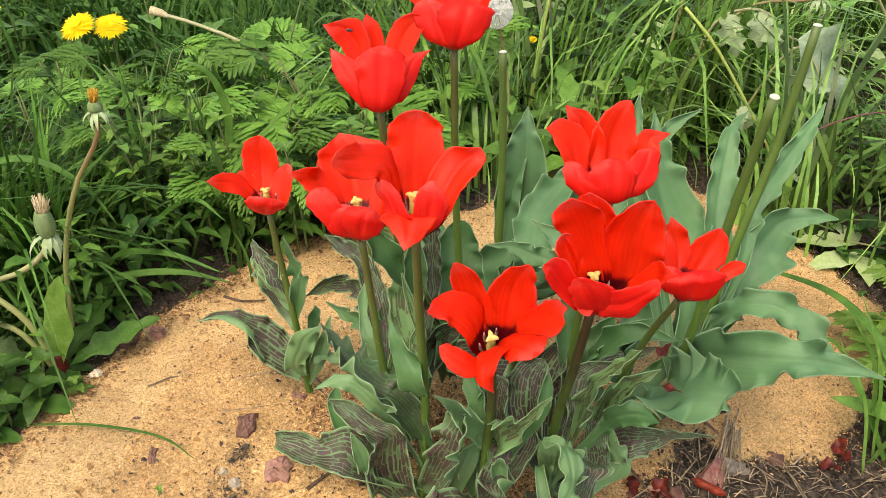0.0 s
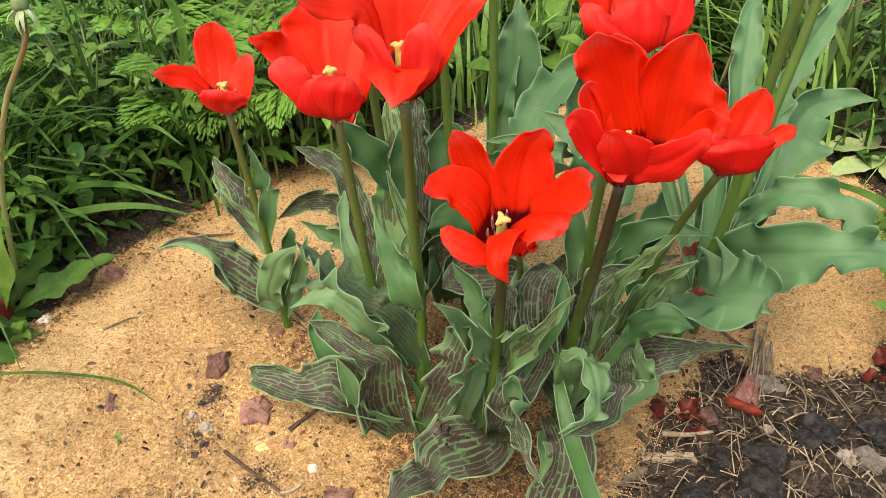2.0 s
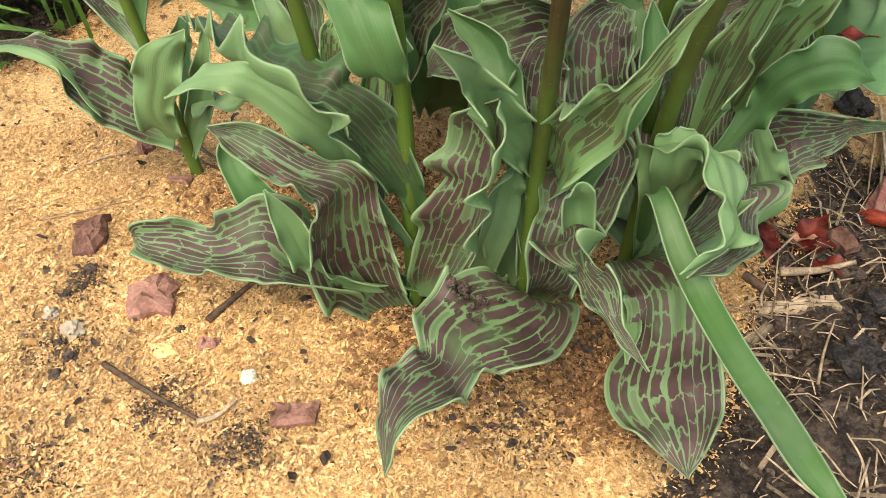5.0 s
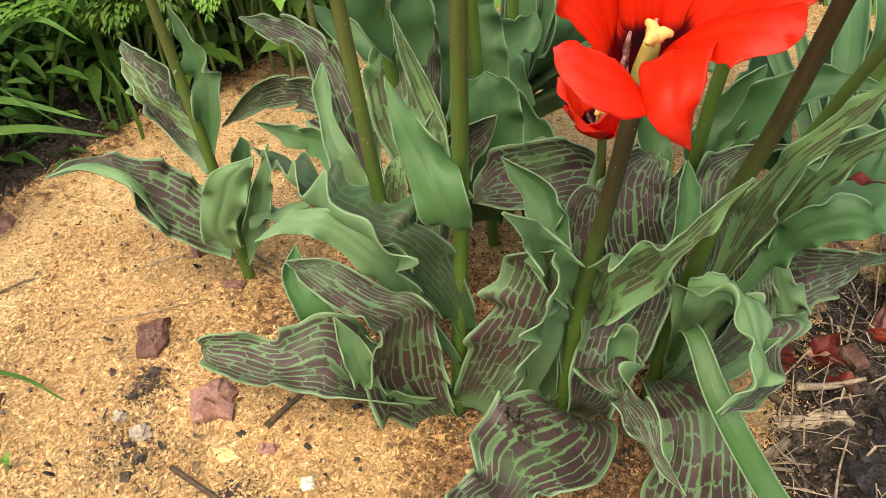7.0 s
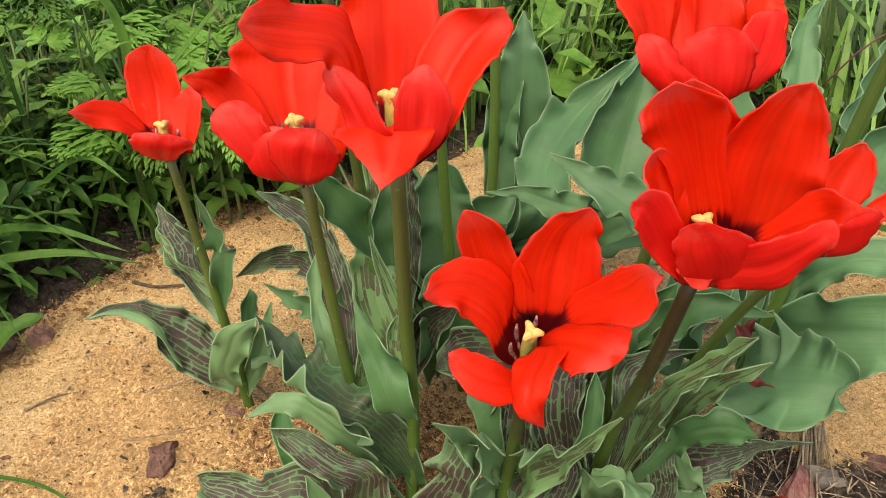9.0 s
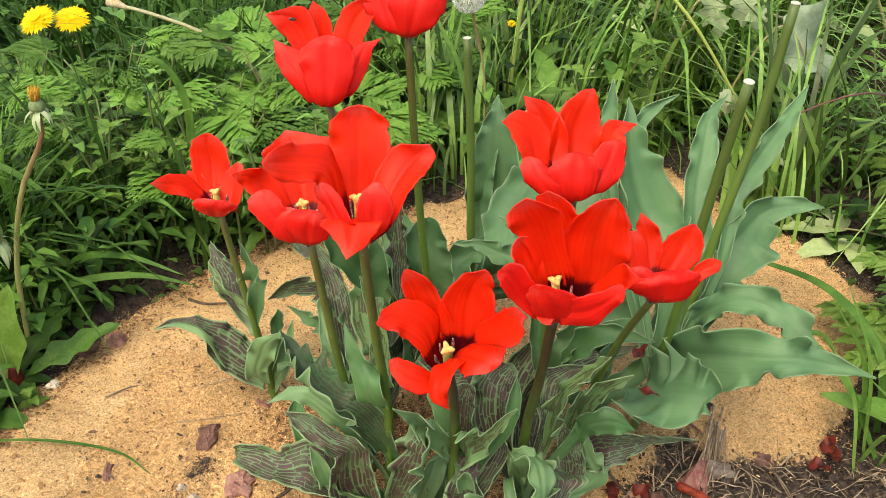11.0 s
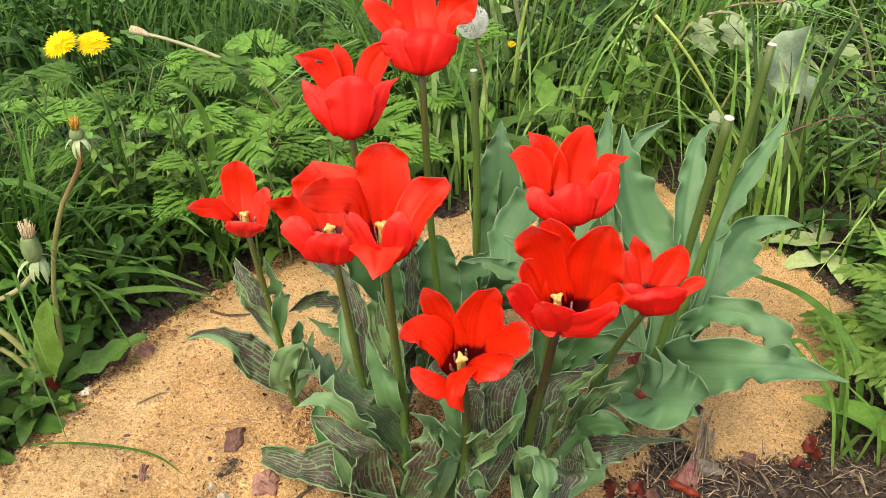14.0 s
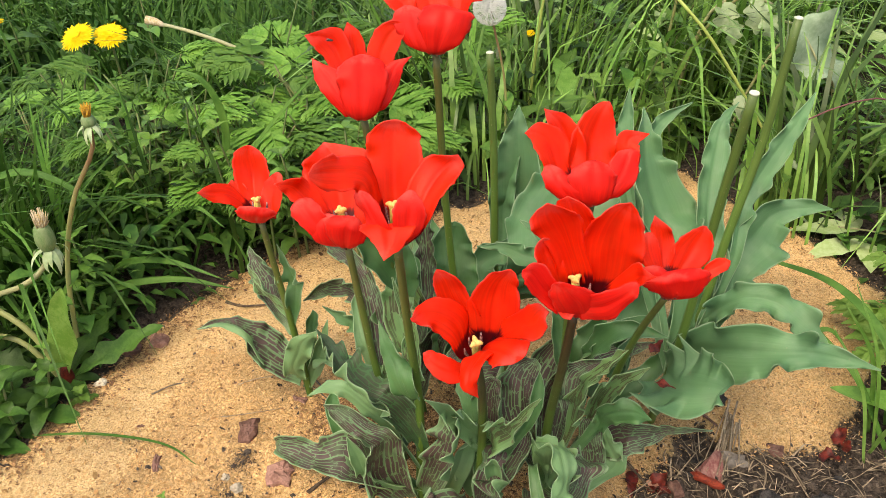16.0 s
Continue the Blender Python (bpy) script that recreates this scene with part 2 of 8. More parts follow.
def petal_material(name, inner):
    n = Nodes(material(name, 0.36, 0.22))
    x, y, _ = n.xyz(n.coord("UV"))
    obj = n.coord("Object")
    red, deep = ((0.94, 0.044, 0.013), (0.87, 0.026, 0.009)) if inner else ((0.89, 0.030, 0.021), (0.78, 0.019, 0.016))
    veins = n.noise(n.scaled(n.coord("UV"), 13.0, 0.9, 1.0, n.scaled(n.random(), 31.0, 17.0, 0.0)), 1.3, 3.0, 0.62)
    col = n.mix(n.span(n.noise(obj, 55.0, 3.0), 0.3, 0.75), red, deep)
    col = n.tone(col, veins, 0.72, 1.18)
    side = n.maths("ABSOLUTE", n.maths("SUBTRACT", x, 0.5))
    worn = n.maths("MAXIMUM", n.span(y, 0.74, 1.0), n.maths("MULTIPLY", n.span(side, 0.42, 0.5), n.span(y, 0.45, 0.8)))
    pink = n.maths("MULTIPLY", worn, n.span(n.noise(obj, 95.0, 4.0, 0.65), 0.38, 0.58))
    col = n.mix(n.maths("MULTIPLY", pink, 0.6), col, (0.88, 0.16, 0.13))
    if inner:
        edge = n.maths("ADD", y, n.maths("MULTIPLY", n.maths("SUBTRACT", veins, 0.5), 0.10))
        col = n.mix(n.span(edge, 0.260, 0.310, 1.0, 0.0), col, (0.010, 0.004, 0.008))
        col = n.mix(n.span(y, 0.015, 0.05, 0.8, 0.0), col, (0.5, 0.4, 0.05))
    else:
        col = n.mix(n.span(y, 0.02, 0.12, 0.6, 0.0), col, (0.40, 0.016, 0.02))
    n.colour(col)
    n.bump(n.maths("ADD", veins, n.maths("MULTIPLY", n.noise(obj, 160.0, 2.0), 0.3)), 0.2, 0.001)
    n.sheer(n.mix(0.6, col, (1.0, 0.046, 0.012) if inner else (0.95, 0.028, 0.016)), 0.5)
    return n.m


M_PETAL_IN = petal_material("red_petal_inside", True)
M_PETAL_OUT = petal_material("red_petal_outside", False)


def stem_material(name, low, high, rough=0.45, turn=(0.35, 1.0)):
    n = Nodes(material(name, rough, 0.4))
    x, y, _ = n.xyz(n.coord("UV"))
    obj = n.coord("Object")
    g = n.maths("ADD", y, n.maths("MULTIPLY", n.maths("SUBTRACT", n.noise(obj, 60.0, 3.0), 0.5), 0.5))
    col = n.mix(n.span(g, *turn), low, high)
    col = n.tone(col, n.noise(n.scaled(n.coord("UV"), 16.0, 3.0, 1.0), 2.0, 3.0), 0.8, 1.2)
    col = n.mix(n.span(n.noise(obj, 420.0, 2.0), 0.68, 0.74, 0.0, 0.5), col, (0.35, 0.3, 0.2))
    n.colour(col)
    n.bump(n.noise(n.scaled(obj, 1.0, 1.0, 0.2), 500.0, 2.0), 0.2, 0.0006)
    return n.m


M_STEM = stem_material("tulip_stem", (0.092, 0.172, 0.028), (0.096, 0.104, 0.027))
M_STEM_BROWN = stem_material("brown_tulip_stem", (0.094, 0.165, 0.028), (0.058, 0.040, 0.016), turn=(0.22, 0.85))
M_STEM_GREEN = stem_material("green_tulip_stem", (0.110, 0.195, 0.036), (0.085, 0.135, 0.030))
M_CUT = material("cut_stem_end", 0.7)
nn = Nodes(M_CUT)
nn.colour(nn.mix(nn.noise(nn.coord("Object"), 900.0, 2.0), (0.45, 0.50, 0.36), (0.62, 0.64, 0.50)))


def plain(name, a, b, scale=60.0, rough=0.6, bump=0.25, dist=0.001, sheer=0.0, stretch=(1, 1, 1), by="none", spec=0.22, vary=0.4, patch=0.0):
    """Two mottled tones at two scales; by='island' or 'object' also varies piece by piece."""
    n = Nodes(material(name, rough, spec))
    v = n.scaled(n.coord("Object"), *stretch)
    k = n.maths("ADD", n.maths("MULTIPLY", n.noise(v, scale, 4.0, 0.6), 0.65), n.maths("MULTIPLY", n.noise(v, scale * 6.3, 3.0), 0.35))
    col = n.mix(n.span(k, 0.38, 0.62), a, b)
    if by != "none":
        k2 = n.maths("FRACT", n.maths("ADD", n.island(), n.random())) if by == "both" else n.island() if by == "island" else n.random()
        col = n.tone(col, k2, 1 - vary, 1 + vary)
    if patch:
        col = n.tone(col, n.noise(v, 16.0, 3.0), 1 - patch, 1 + patch)
    n.colour(col)
    if bump:
        n.bump(k, bump, dist)
    if sheer:
        n.sheer(col, sheer)
    return n.m


M_PISTIL = plain("pistil", (0.42, 0.40, 0.10), (0.60, 0.50, 0.14), 300.0)
M_STIGMA = plain("stigma", (0.74, 0.54, 0.18), (0.62, 0.42, 0.13), 500.0)
M_ANTHER = plain("anther", (0.10, 0.03, 0.045), (0.60, 0.33, 0.28), 260.0, 0.8)
M_BARK = plain("bark_chip", (0.15, 0.075, 0.055), (0.29, 0.16, 0.125), 90.0, 0.85, 0.8, 0.002, by="object")
M_STRAW = plain("dry_straw", (0.37, 0.295, 0.20), (0.18, 0.135, 0.09), 150.0, 0.8, 0.4, by="both", vary=0.5)
M_TWIG = plain("dark_twig", (0.05, 0.035, 0.024), (0.13, 0.09, 0.06), 200.0, 0.9, 0.6)
M_CLOD = plain("soil_clod", (0.030, 0.024, 0.020), (0.105, 0.080, 0.062), 120.0, 0.9, 0.9, 0.003)
M_COAL = plain("charred_lump", (0.012, 0.012, 0.013), (0.060, 0.054, 0.050), 120.0, 0.8, 1.0, 0.005)
M_STONE = plain("pebble", (0.20, 0.17, 0.145), (0.34, 0.30, 0.255), 80.0, 0.8, 0.4, by="object")
M_TAN = plain("tan_pebble", (0.33, 0.28, 0.21), (0.44, 0.38, 0.29), 90.0, 0.7, 0.4)
M_SHELL = plain("snail_shell_bit", (0.72, 0.66, 0.52), (0.60, 0.52, 0.38), 200.0, 0.5)
M_DEADPETAL = plain("dried_petal", (0.17, 0.024, 0.015), (0.050, 0.012, 0.009), 150.0, 0.38, 0.5, sheer=0.1)
M_RIMRED = plain("rolled_red_rim", (0.30, 0.045, 0.018), (0.12, 0.018, 0.010), 180.0, 0.5, 0.8, 0.002, stretch=(0.4, 1.5, 1.5))
M_DEADBASE = plain("dried_petal_pale", (0.36, 0.19, 0.16), (0.22, 0.075, 0.065), 160.0, 0.6, 0.6, stretch=(2.5, 0.5, 1))
M_FADED = plain("faded_petal", (0.66, 0.40, 0.32), (0.50, 0.26, 0.17), 120.0, 0.6, 0.5, sheer=0.2)
M_FLAKE = plain("wood_shavings", (0.72, 0.485, 0.240), (0.48, 0.280, 0.108), 300.0, 0.8, 0.3, by="island", vary=0.36, patch=0.34)
M_CRUMB = plain("soil_crumbs", (0.032, 0.026, 0.021), (0.11, 0.085, 0.065), 200.0, 0.95, 0.6, by="island")
M_CHIPLET = plain("wood_chiplets", (0.30, 0.155, 0.055), (0.52, 0.31, 0.125), 250.0, 0.85, 0.4, by="island")
M_BROWN = plain("bark_dust", (0.15, 0.078, 0.036), (0.32, 0.18, 0.085), 200.0, 0.95, 0.6, by="island")
M_GRASS = plain("grass", (0.088, 0.198, 0.030), (0.180, 0.310, 0.068), 14.0, 0.36, 0.2, 0.0008, 0.25, by="island", vary=0.75, spec=0.4)
M_GRASS_DARK = plain("lush_grass", (0.048, 0.130, 0.019), (0.098, 0.210, 0.036), 14.0, 0.52, 0.2, 0.0008, 0.22, by="island", vary=0.5)
M_FERN = plain("feathery_leaf", (0.082, 0.200, 0.026), (0.142, 0.280, 0.046), 40.0, 0.5, 0.3, 0.001, 0.2, by="object", vary=0.32, spec=0.25)
M_WEED = plain("weed_leaf", (0.095, 0.220, 0.030), (0.150, 0.290, 0.052), 60.0, 0.4, 0.5, 0.0015, 0.18, by="object", spec=0.4)
M_DLEAF = plain("dandelion_leaf", (0.038, 0.100, 0.016), (0.070, 0.150, 0.027), 50.0, 0.42, 0.7, 0.002, 0.22, by="object")
M_YOUNG = plain("fresh_young_leaf", (0.122, 0.245, 0.036), (0.190, 0.320, 0.068), 60.0, 0.45, 0.7, 0.002, 0.3)
M_WING = plain("fly_wing", (0.10, 0.09, 0.08), (0.16, 0.14, 0.12), 900.0, 0.3, sheer=0.3)
M_WEEDSTEM = plain("weed_stem", (0.10, 0.18, 0.05), (0.16, 0.16, 0.07), 80.0, 0.5)
M_WILT = plain("wilted_leaf", (0.46, 0.54, 0.33), (0.34, 0.45, 0.23), 40.0, 0.6, 0.5, 0.002, 0.2)
M_PALELEAF = plain("pale_picked_leaf", (0.36, 0.50, 0.18), (0.50, 0.62, 0.31), 40.0, 0.55, 0.5, 0.0015, 0.25)
M_YELLOW = plain("dandelion_yellow", (0.88, 0.60, 0.01), (0.92, 0.72, 0.02), 200.0, 0.6, 0.2, sheer=0.25)
M_DSTEM = stem_material("dandelion_stalk", (0.26, 0.28, 0.10), (0.20, 0.10, 0.055))
M_DSTEM_PALE = stem_material("pale_dandelion_stalk", (0.30, 0.30, 0.13), (0.36, 0.36, 0.20))
M_BUD = plain("dandelion_bud", (0.12, 0.20, 0.07), (0.20, 0.26, 0.12), 200.0, 0.6, 0.5, stretch=(1, 1, 0.15))
M_BUDTOP = plain("faded_dandelion_top", (0.40, 0.30, 0.13), (0.62, 0.54, 0.40), 400.0, 0.9, 0.6, stretch=(1, 1, 0.2))
M_YELLOWED = plain("fading_yellow_tuft", (0.62, 0.36, 0.03), (0.36, 0.20, 0.05), 400.0, 0.8, 0.4)
M_YSTALK = stem_material("yellow_green_stalk", (0.34, 0.42, 0.10), (0.36, 0.36, 0.14))
M_RSTALK = stem_material("red_stalk", (0.13, 0.045, 0.05), (0.16, 0.05, 0.055))
M_GREYLEAF = plain("grey_green_leaf", (0.22, 0.31, 0.19), (0.33, 0.42, 0.29), 30.0, 0.6, 0.7, 0.003, 0.12)
# dark dock green, lowered to carry the shade at the far left; grass there too
M_SHADED_GREEN = plain("shaded_dock_and_grass", (0.028, 0.080, 0.016), (0.066, 0.142, 0.026), 30.0, 0.6, 0.6, 0.002, 0.15, by="object", spec=0.10)
M_UNDER = plain("undergrowth_leaves", (0.032, 0.092, 0.018), (0.090, 0.182, 0.034), 14.0, 0.4, 0.2, 0.0008, 0.15, by="island", vary=0.6, spec=0.15)
M_FLUFF = plain("dandelion_fluff", (0.92, 0.92, 0.89), (0.95, 0.95, 0.92), 400.0, 0.9, 0.0, sheer=0.25)
M_FLY = plain("fly_body", (0.02, 0.018, 0.016), (0.06, 0.05, 0.04), 900.0, 0.4)


# ---- the ground: one sheet, heaped with sawdust in the middle ----
HEAP = [(-0.36, 0.22), (-0.44, 0.34), (-0.41, 0.50), (-0.352, 0.62), (-0.336, 0.72), (-0.308, 0.81), (-0.275, 0.88), (-0.24, 0.94), (-0.19, 1.0), (-0.10, 1.07),
        (0.045, 1.12), (0.148, 1.27), (0.34, 1.25), (0.42, 1.12), (0.48, 1.06), (0.545, 0.95), (0.52, 0.86), (0.475, 0.79), (0.435, 0.715),
        (0.345, 0.705), (0.312, 0.745), (0.285, 0.705), (0.240, 0.645), (0.222, 0.605), (0.192, 0.55), (0.160, 0.505), (0.132, 0.47), (0.09, 0.40), (0.02, 0.29), (-0.10, 0.21), (-0.24, 0.18)]


def heap_distance(x, y):
    """Metres inside the heap's outline (minus: outside), for arrays."""
    x, y = np.asarray(x, dtype=float), np.asarray(y, dtype=float)
    best, inside = np.full(x.shape, 1e9), np.zeros(x.shape, dtype=bool)
    for (ax, ay), (bx, by) in zip(HEAP, HEAP[1:] + HEAP[:1]):
        dx, dy = bx - ax, by - ay
        k = np.clip(((x - ax) * dx + (y - ay) * dy) / (dx * dx + dy * dy), 0, 1)
        best = np.minimum(best, np.hypot(x - ax - k * dx, y - ay - k * dy))
        with np.errstate(divide="ignore", invalid="ignore"):
            inside ^= ((ay > y) != (by > y)) & (x < dx * (y - ay) / (dy if dy else 1e-9) + ax)
    return np.where(inside, best, -best)


def ground_height(x, y):
    """Height of the ground without its small lumps."""
    d = heap_distance(x, y)
    k = np.clip((d + 0.03) / 0.14, 0, 1)
    x, y = np.asarray(x, dtype=float), np.asarray(y, dtype=float)
    rise = 0.004 - 0.03 * np.clip(x - 0.1, -0.6, 0.5) * np.clip((0.9 - y) / 0.3, 0, 1) + 0.08 * np.clip(y - 0.75, 0, 0.3)
    return 0.014 * k * k * (3 - 2 * k) - 0.014 + rise


def lines(a, b, step, far):
    mid = list(np.arange(a, b, step))
    out, s, lo, hi = [], step, a, b
    before, after = [], []
    while hi < far:
        s *= 1.16
        lo, hi = lo - s, hi + s
        before.append(lo), after.append(hi)
    return np.array(before[::-1] + mid + after)


gx, gy = lines(-0.45, 0.62, 0.0045, 60.0), lines(0.38, 1.28, 0.0045, 60.0)
X, Y = np.meshgrid(gx, gy)
Z = ground_height(X, Y)
near = (np.abs(X) < 1.6) & (Y > -0.6) & (Y < 2.6)
D = heap_distance(X, Y)
rows, cols = X.shape
for i in range(rows):
    for j in range(cols):
        if near[i, j]:
            x, y = X[i, j], Y[i, j]
            soil = min(max((0.01 - D[i, j]) / 0.03, 0), 1)
            Z[i, j] += (0.0040 + 0.004 * soil) * noise.noise((x * 30, y * 25, 1.0)) + (0.0019 + 0.0035 * soil) * noise.noise((x * 90, y * 90, 4.0))
            Z[i, j] += 0.004 * noise.noise((x * 9, y * 9, 7.0))
ground_faces = [(i * cols + j, i * cols + j + 1, (i + 1) * cols + j + 1, (i + 1) * cols + j) for i in range(rows - 1) for j in range(cols - 1)]
n = Nodes(material("sawdust_and_soil", 0.9, 0.15))
att = n.t.nodes.new("ShaderNodeAttribute")
att.attribute_name = "sawdust"
v = n.coord("Object")
wood = n.mix(n.span(n.noise(v, 420.0, 4.0, 0.65), 0.33, 0.66), (0.55, 0.340, 0.140), (0.85, 0.600, 0.305))
wood = n.mix(n.span(n.noise(n.scaled(v, 1.0, 0.5, 1.0), 900.0, 2.0), 0.60, 0.70), wood, (0.86, 0.70, 0.46))
wood = n.tone(wood, n.noise(v, 16.0, 3.0), 0.72, 1.28)
wood = n.mix(n.span(n.noise(v, 190.0, 3.0, 0.6), 0.66, 0.74, 0.0, 0.7), wood, (0.12, 0.06, 0.03))
damp = n.span(n.noise(v, 26.0, 5.0, 0.72), 0.58, 0.76, 0.0, 0.5)
wood = n.mix(damp, wood, (0.16, 0.095, 0.045))
spilt = n.t.nodes.new("ShaderNodeAttribute")
spilt.attribute_name = "spilt"
wood = n.mix(n.maths("MULTIPLY", spilt.outputs["Fac"], n.span(n.noise(v, 170.0, 4.0, 0.7), 0.40, 0.60)), wood, (0.045, 0.034, 0.026))
soil = n.mix(n.span(n.noise(v, 140.0, 6.0, 0.72), 0.36, 0.70), (0.024, 0.019, 0.016), (0.125, 0.096, 0.074))
edge = n.maths("ADD", att.outputs["Fac"], n.maths("MULTIPLY", n.maths("SUBTRACT", n.noise(v, 45.0, 5.0, 0.7), 0.5), 0.9))
n.colour(n.mix(n.span(edge, 0.42, 0.56), soil, wood))
n.bump(n.maths("ADD", n.noise(v, 420.0, 4.0, 0.7), n.noise(v, 110.0, 4.0)), 1.0, 0.0042)
me = mesh_of("ground", np.stack([X, Y, Z], -1).reshape(-1, 3), ground_faces, n.m)
# where soil was spilt on the sawdust
SPOTS = [(-0.118, 0.575, 1.2), (-0.122, 0.62, 0.7), (0.10, 0.525, 1.3), (0.13, 0.56, 1.0), (-0.02, 0.515, 0.8), (-0.15, 0.49, 1.4), (0.16, 0.54, 1.0), (-0.06, 0.54, 0.8), (0.05, 0.60, 0.8), (0.12, 0.64, 1.2), (-0.11, 0.50, 1.2)]
spill = me.attributes.new("spilt", "FLOAT", "POINT")
spill.data.foreach_set("value", np.clip(sum(np.exp(-((X - a) ** 2 + (Y - b) ** 2) / (2 * (0.011 * c) ** 2)) for a, b, c in SPOTS), 0, 1).astype(np.float32).ravel())
at = me.attributes.new("sawdust", "FLOAT", "POINT")
at.data.foreach_set("value", np.clip(0.5 + D / 0.05, 0, 1).astype(np.float32).ravel())
tagged(new("ground", me), "garden soil with a heap of yellow sawdust mulch", "ground", kind="structure")


def surface(x, y):
    """Height of the ground's mesh at places (arrays)."""
    x, y = np.asarray(x, dtype=float), np.asarray(y, dtype=float)
    j = np.clip(np.searchsorted(gx, x) - 1, 0, cols - 2)
    i = np.clip(np.searchsorted(gy, y) - 1, 0, rows - 2)
    a, b = (x - gx[j]) / (gx[j + 1] - gx[j]), (y - gy[i]) / (gy[i + 1] - gy[i])
    return (Z[i, j] * (1 - a) + Z[i, j + 1] * a) * (1 - b) + (Z[i + 1, j] * (1 - a) + Z[i + 1, j + 1] * a) * b


def ground_z(x, y):
    return float(surface(x, y))


def scatter(name, count, place, size, mat, label, category, lift=0.0008, tilt=0.5, seed=1, slim=(0.25, 0.7)):
    """Thousands of small flat flakes lying on the ground, joined."""
    r = np.random.RandomState(seed)
    x, y = place(r, count)
    m = len(x)
    z = surface(x, y) + lift * r.uniform(0.2, 2.2, m)
    a, l = r.uniform(0, 2 * math.pi, m), r.uniform(*size, m) * r.choice([0.6, 1.0, 1.0, 1.7], m)
    w = l * r.uniform(*slim, m)
    u = np.stack([np.cos(a), np.sin(a), r.uniform(-tilt, tilt, m)], -1) * l[:, None] / 2
    s = np.stack([-np.sin(a), np.cos(a), r.uniform(-tilt, tilt, m)], -1) * w[:, None] / 2
    c = np.stack([x, y, z], -1)
    bend = np.zeros((m, 3))
    bend[:, 2] = l * r.uniform(-0.05, 0.3, m)
    q = np.stack([c - u - s, c - u + s, c + s * 1.1 + bend, c - s * 1.1 + bend, c + u - s * 0.7, c + u + s * 0.7], 1).reshape(-1, 3)
    k = (np.arange(m) * 6)[:, None]
    f = np.concatenate([k + np.array([[0, 3, 2, 1]]), k + np.array([[3, 4, 5, 2]])])
    ob = new(name, mesh_of(name, q, f, mat, smooth=False))
    return tagged(ob, label, category, kind="stuff")


def on_heap(x0, x1, y0, y1, inner=0.0):
    def place(r, count):
        x, y = r.uniform(x0, x1, count), r.uniform(y0, y1, count)
        k = heap_distance(x, y) + r.normal(0, 0.012, count) > inner
        return x[k], y[k]
    return place


def off_heap(x0, x1, y0, y1):
    def place(r, count):
        x, y = r.uniform(x0, x1, count), r.uniform(y0, y1, count)
        k = heap_distance(x, y) + r.normal(0, 0.010, count) < 0.0
        return x[k], y[k]
    return place


def blade(base, way, up, length, width, droop=0.4, teeth=0, fold=0.25, n=7, m=5, shape=1.0, lobes=0.0, wav=0.0, ph=0.0, lobed=5.0):
    """A simple leaf: (verts, faces, uvs). It starts at base along way, drooping away from up."""
    base, way, up = np.asarray(base, dtype=float), unit(way), np.asarray(up, dtype=float)
    side = unit(np.cross(way, up))
    nor = np.cross(side, way)
    s = np.linspace(0, 1, n + 1)
    ang = droop * s
    c = base + way * (length * s * np.cos(ang * 0.8))[:, None] - nor * (length * s * np.sin(ang) * 0.8)[:, None]
    w = np.sin(np.pi * s ** (0.7 * shape)) ** 0.8
    if lobes:
        w = w * (1 - lobes * (0.5 - 0.5 * np.cos(2 * math.pi * lobed * s ** 0.9)))
    if teeth:
        w = w * (1 - teeth * (np.arange(n + 1) % 2))
    w = np.maximum(w, 0.03) * width / 2
    g = np.zeros((n + 1, m, 3))
    for j, v in enumerate(np.linspace(-1, 1, m)):
        g[:, j] = c + side * (v * w)[:, None] + nor * ((fold * abs(v) + wav * abs(v) * np.sin(9 * s + ph + v)) * w)[:, None]
    f = [(i * m + j, i * m + j + 1, (i + 1) * m + j + 1, (i + 1) * m + j) for i in range(n) for j in range(m - 1)]
    uv = [(j / (m - 1), i / n) for i in range(n + 1) for j in range(m)]
    return g.reshape(-1, 3), f, np.array(uv)


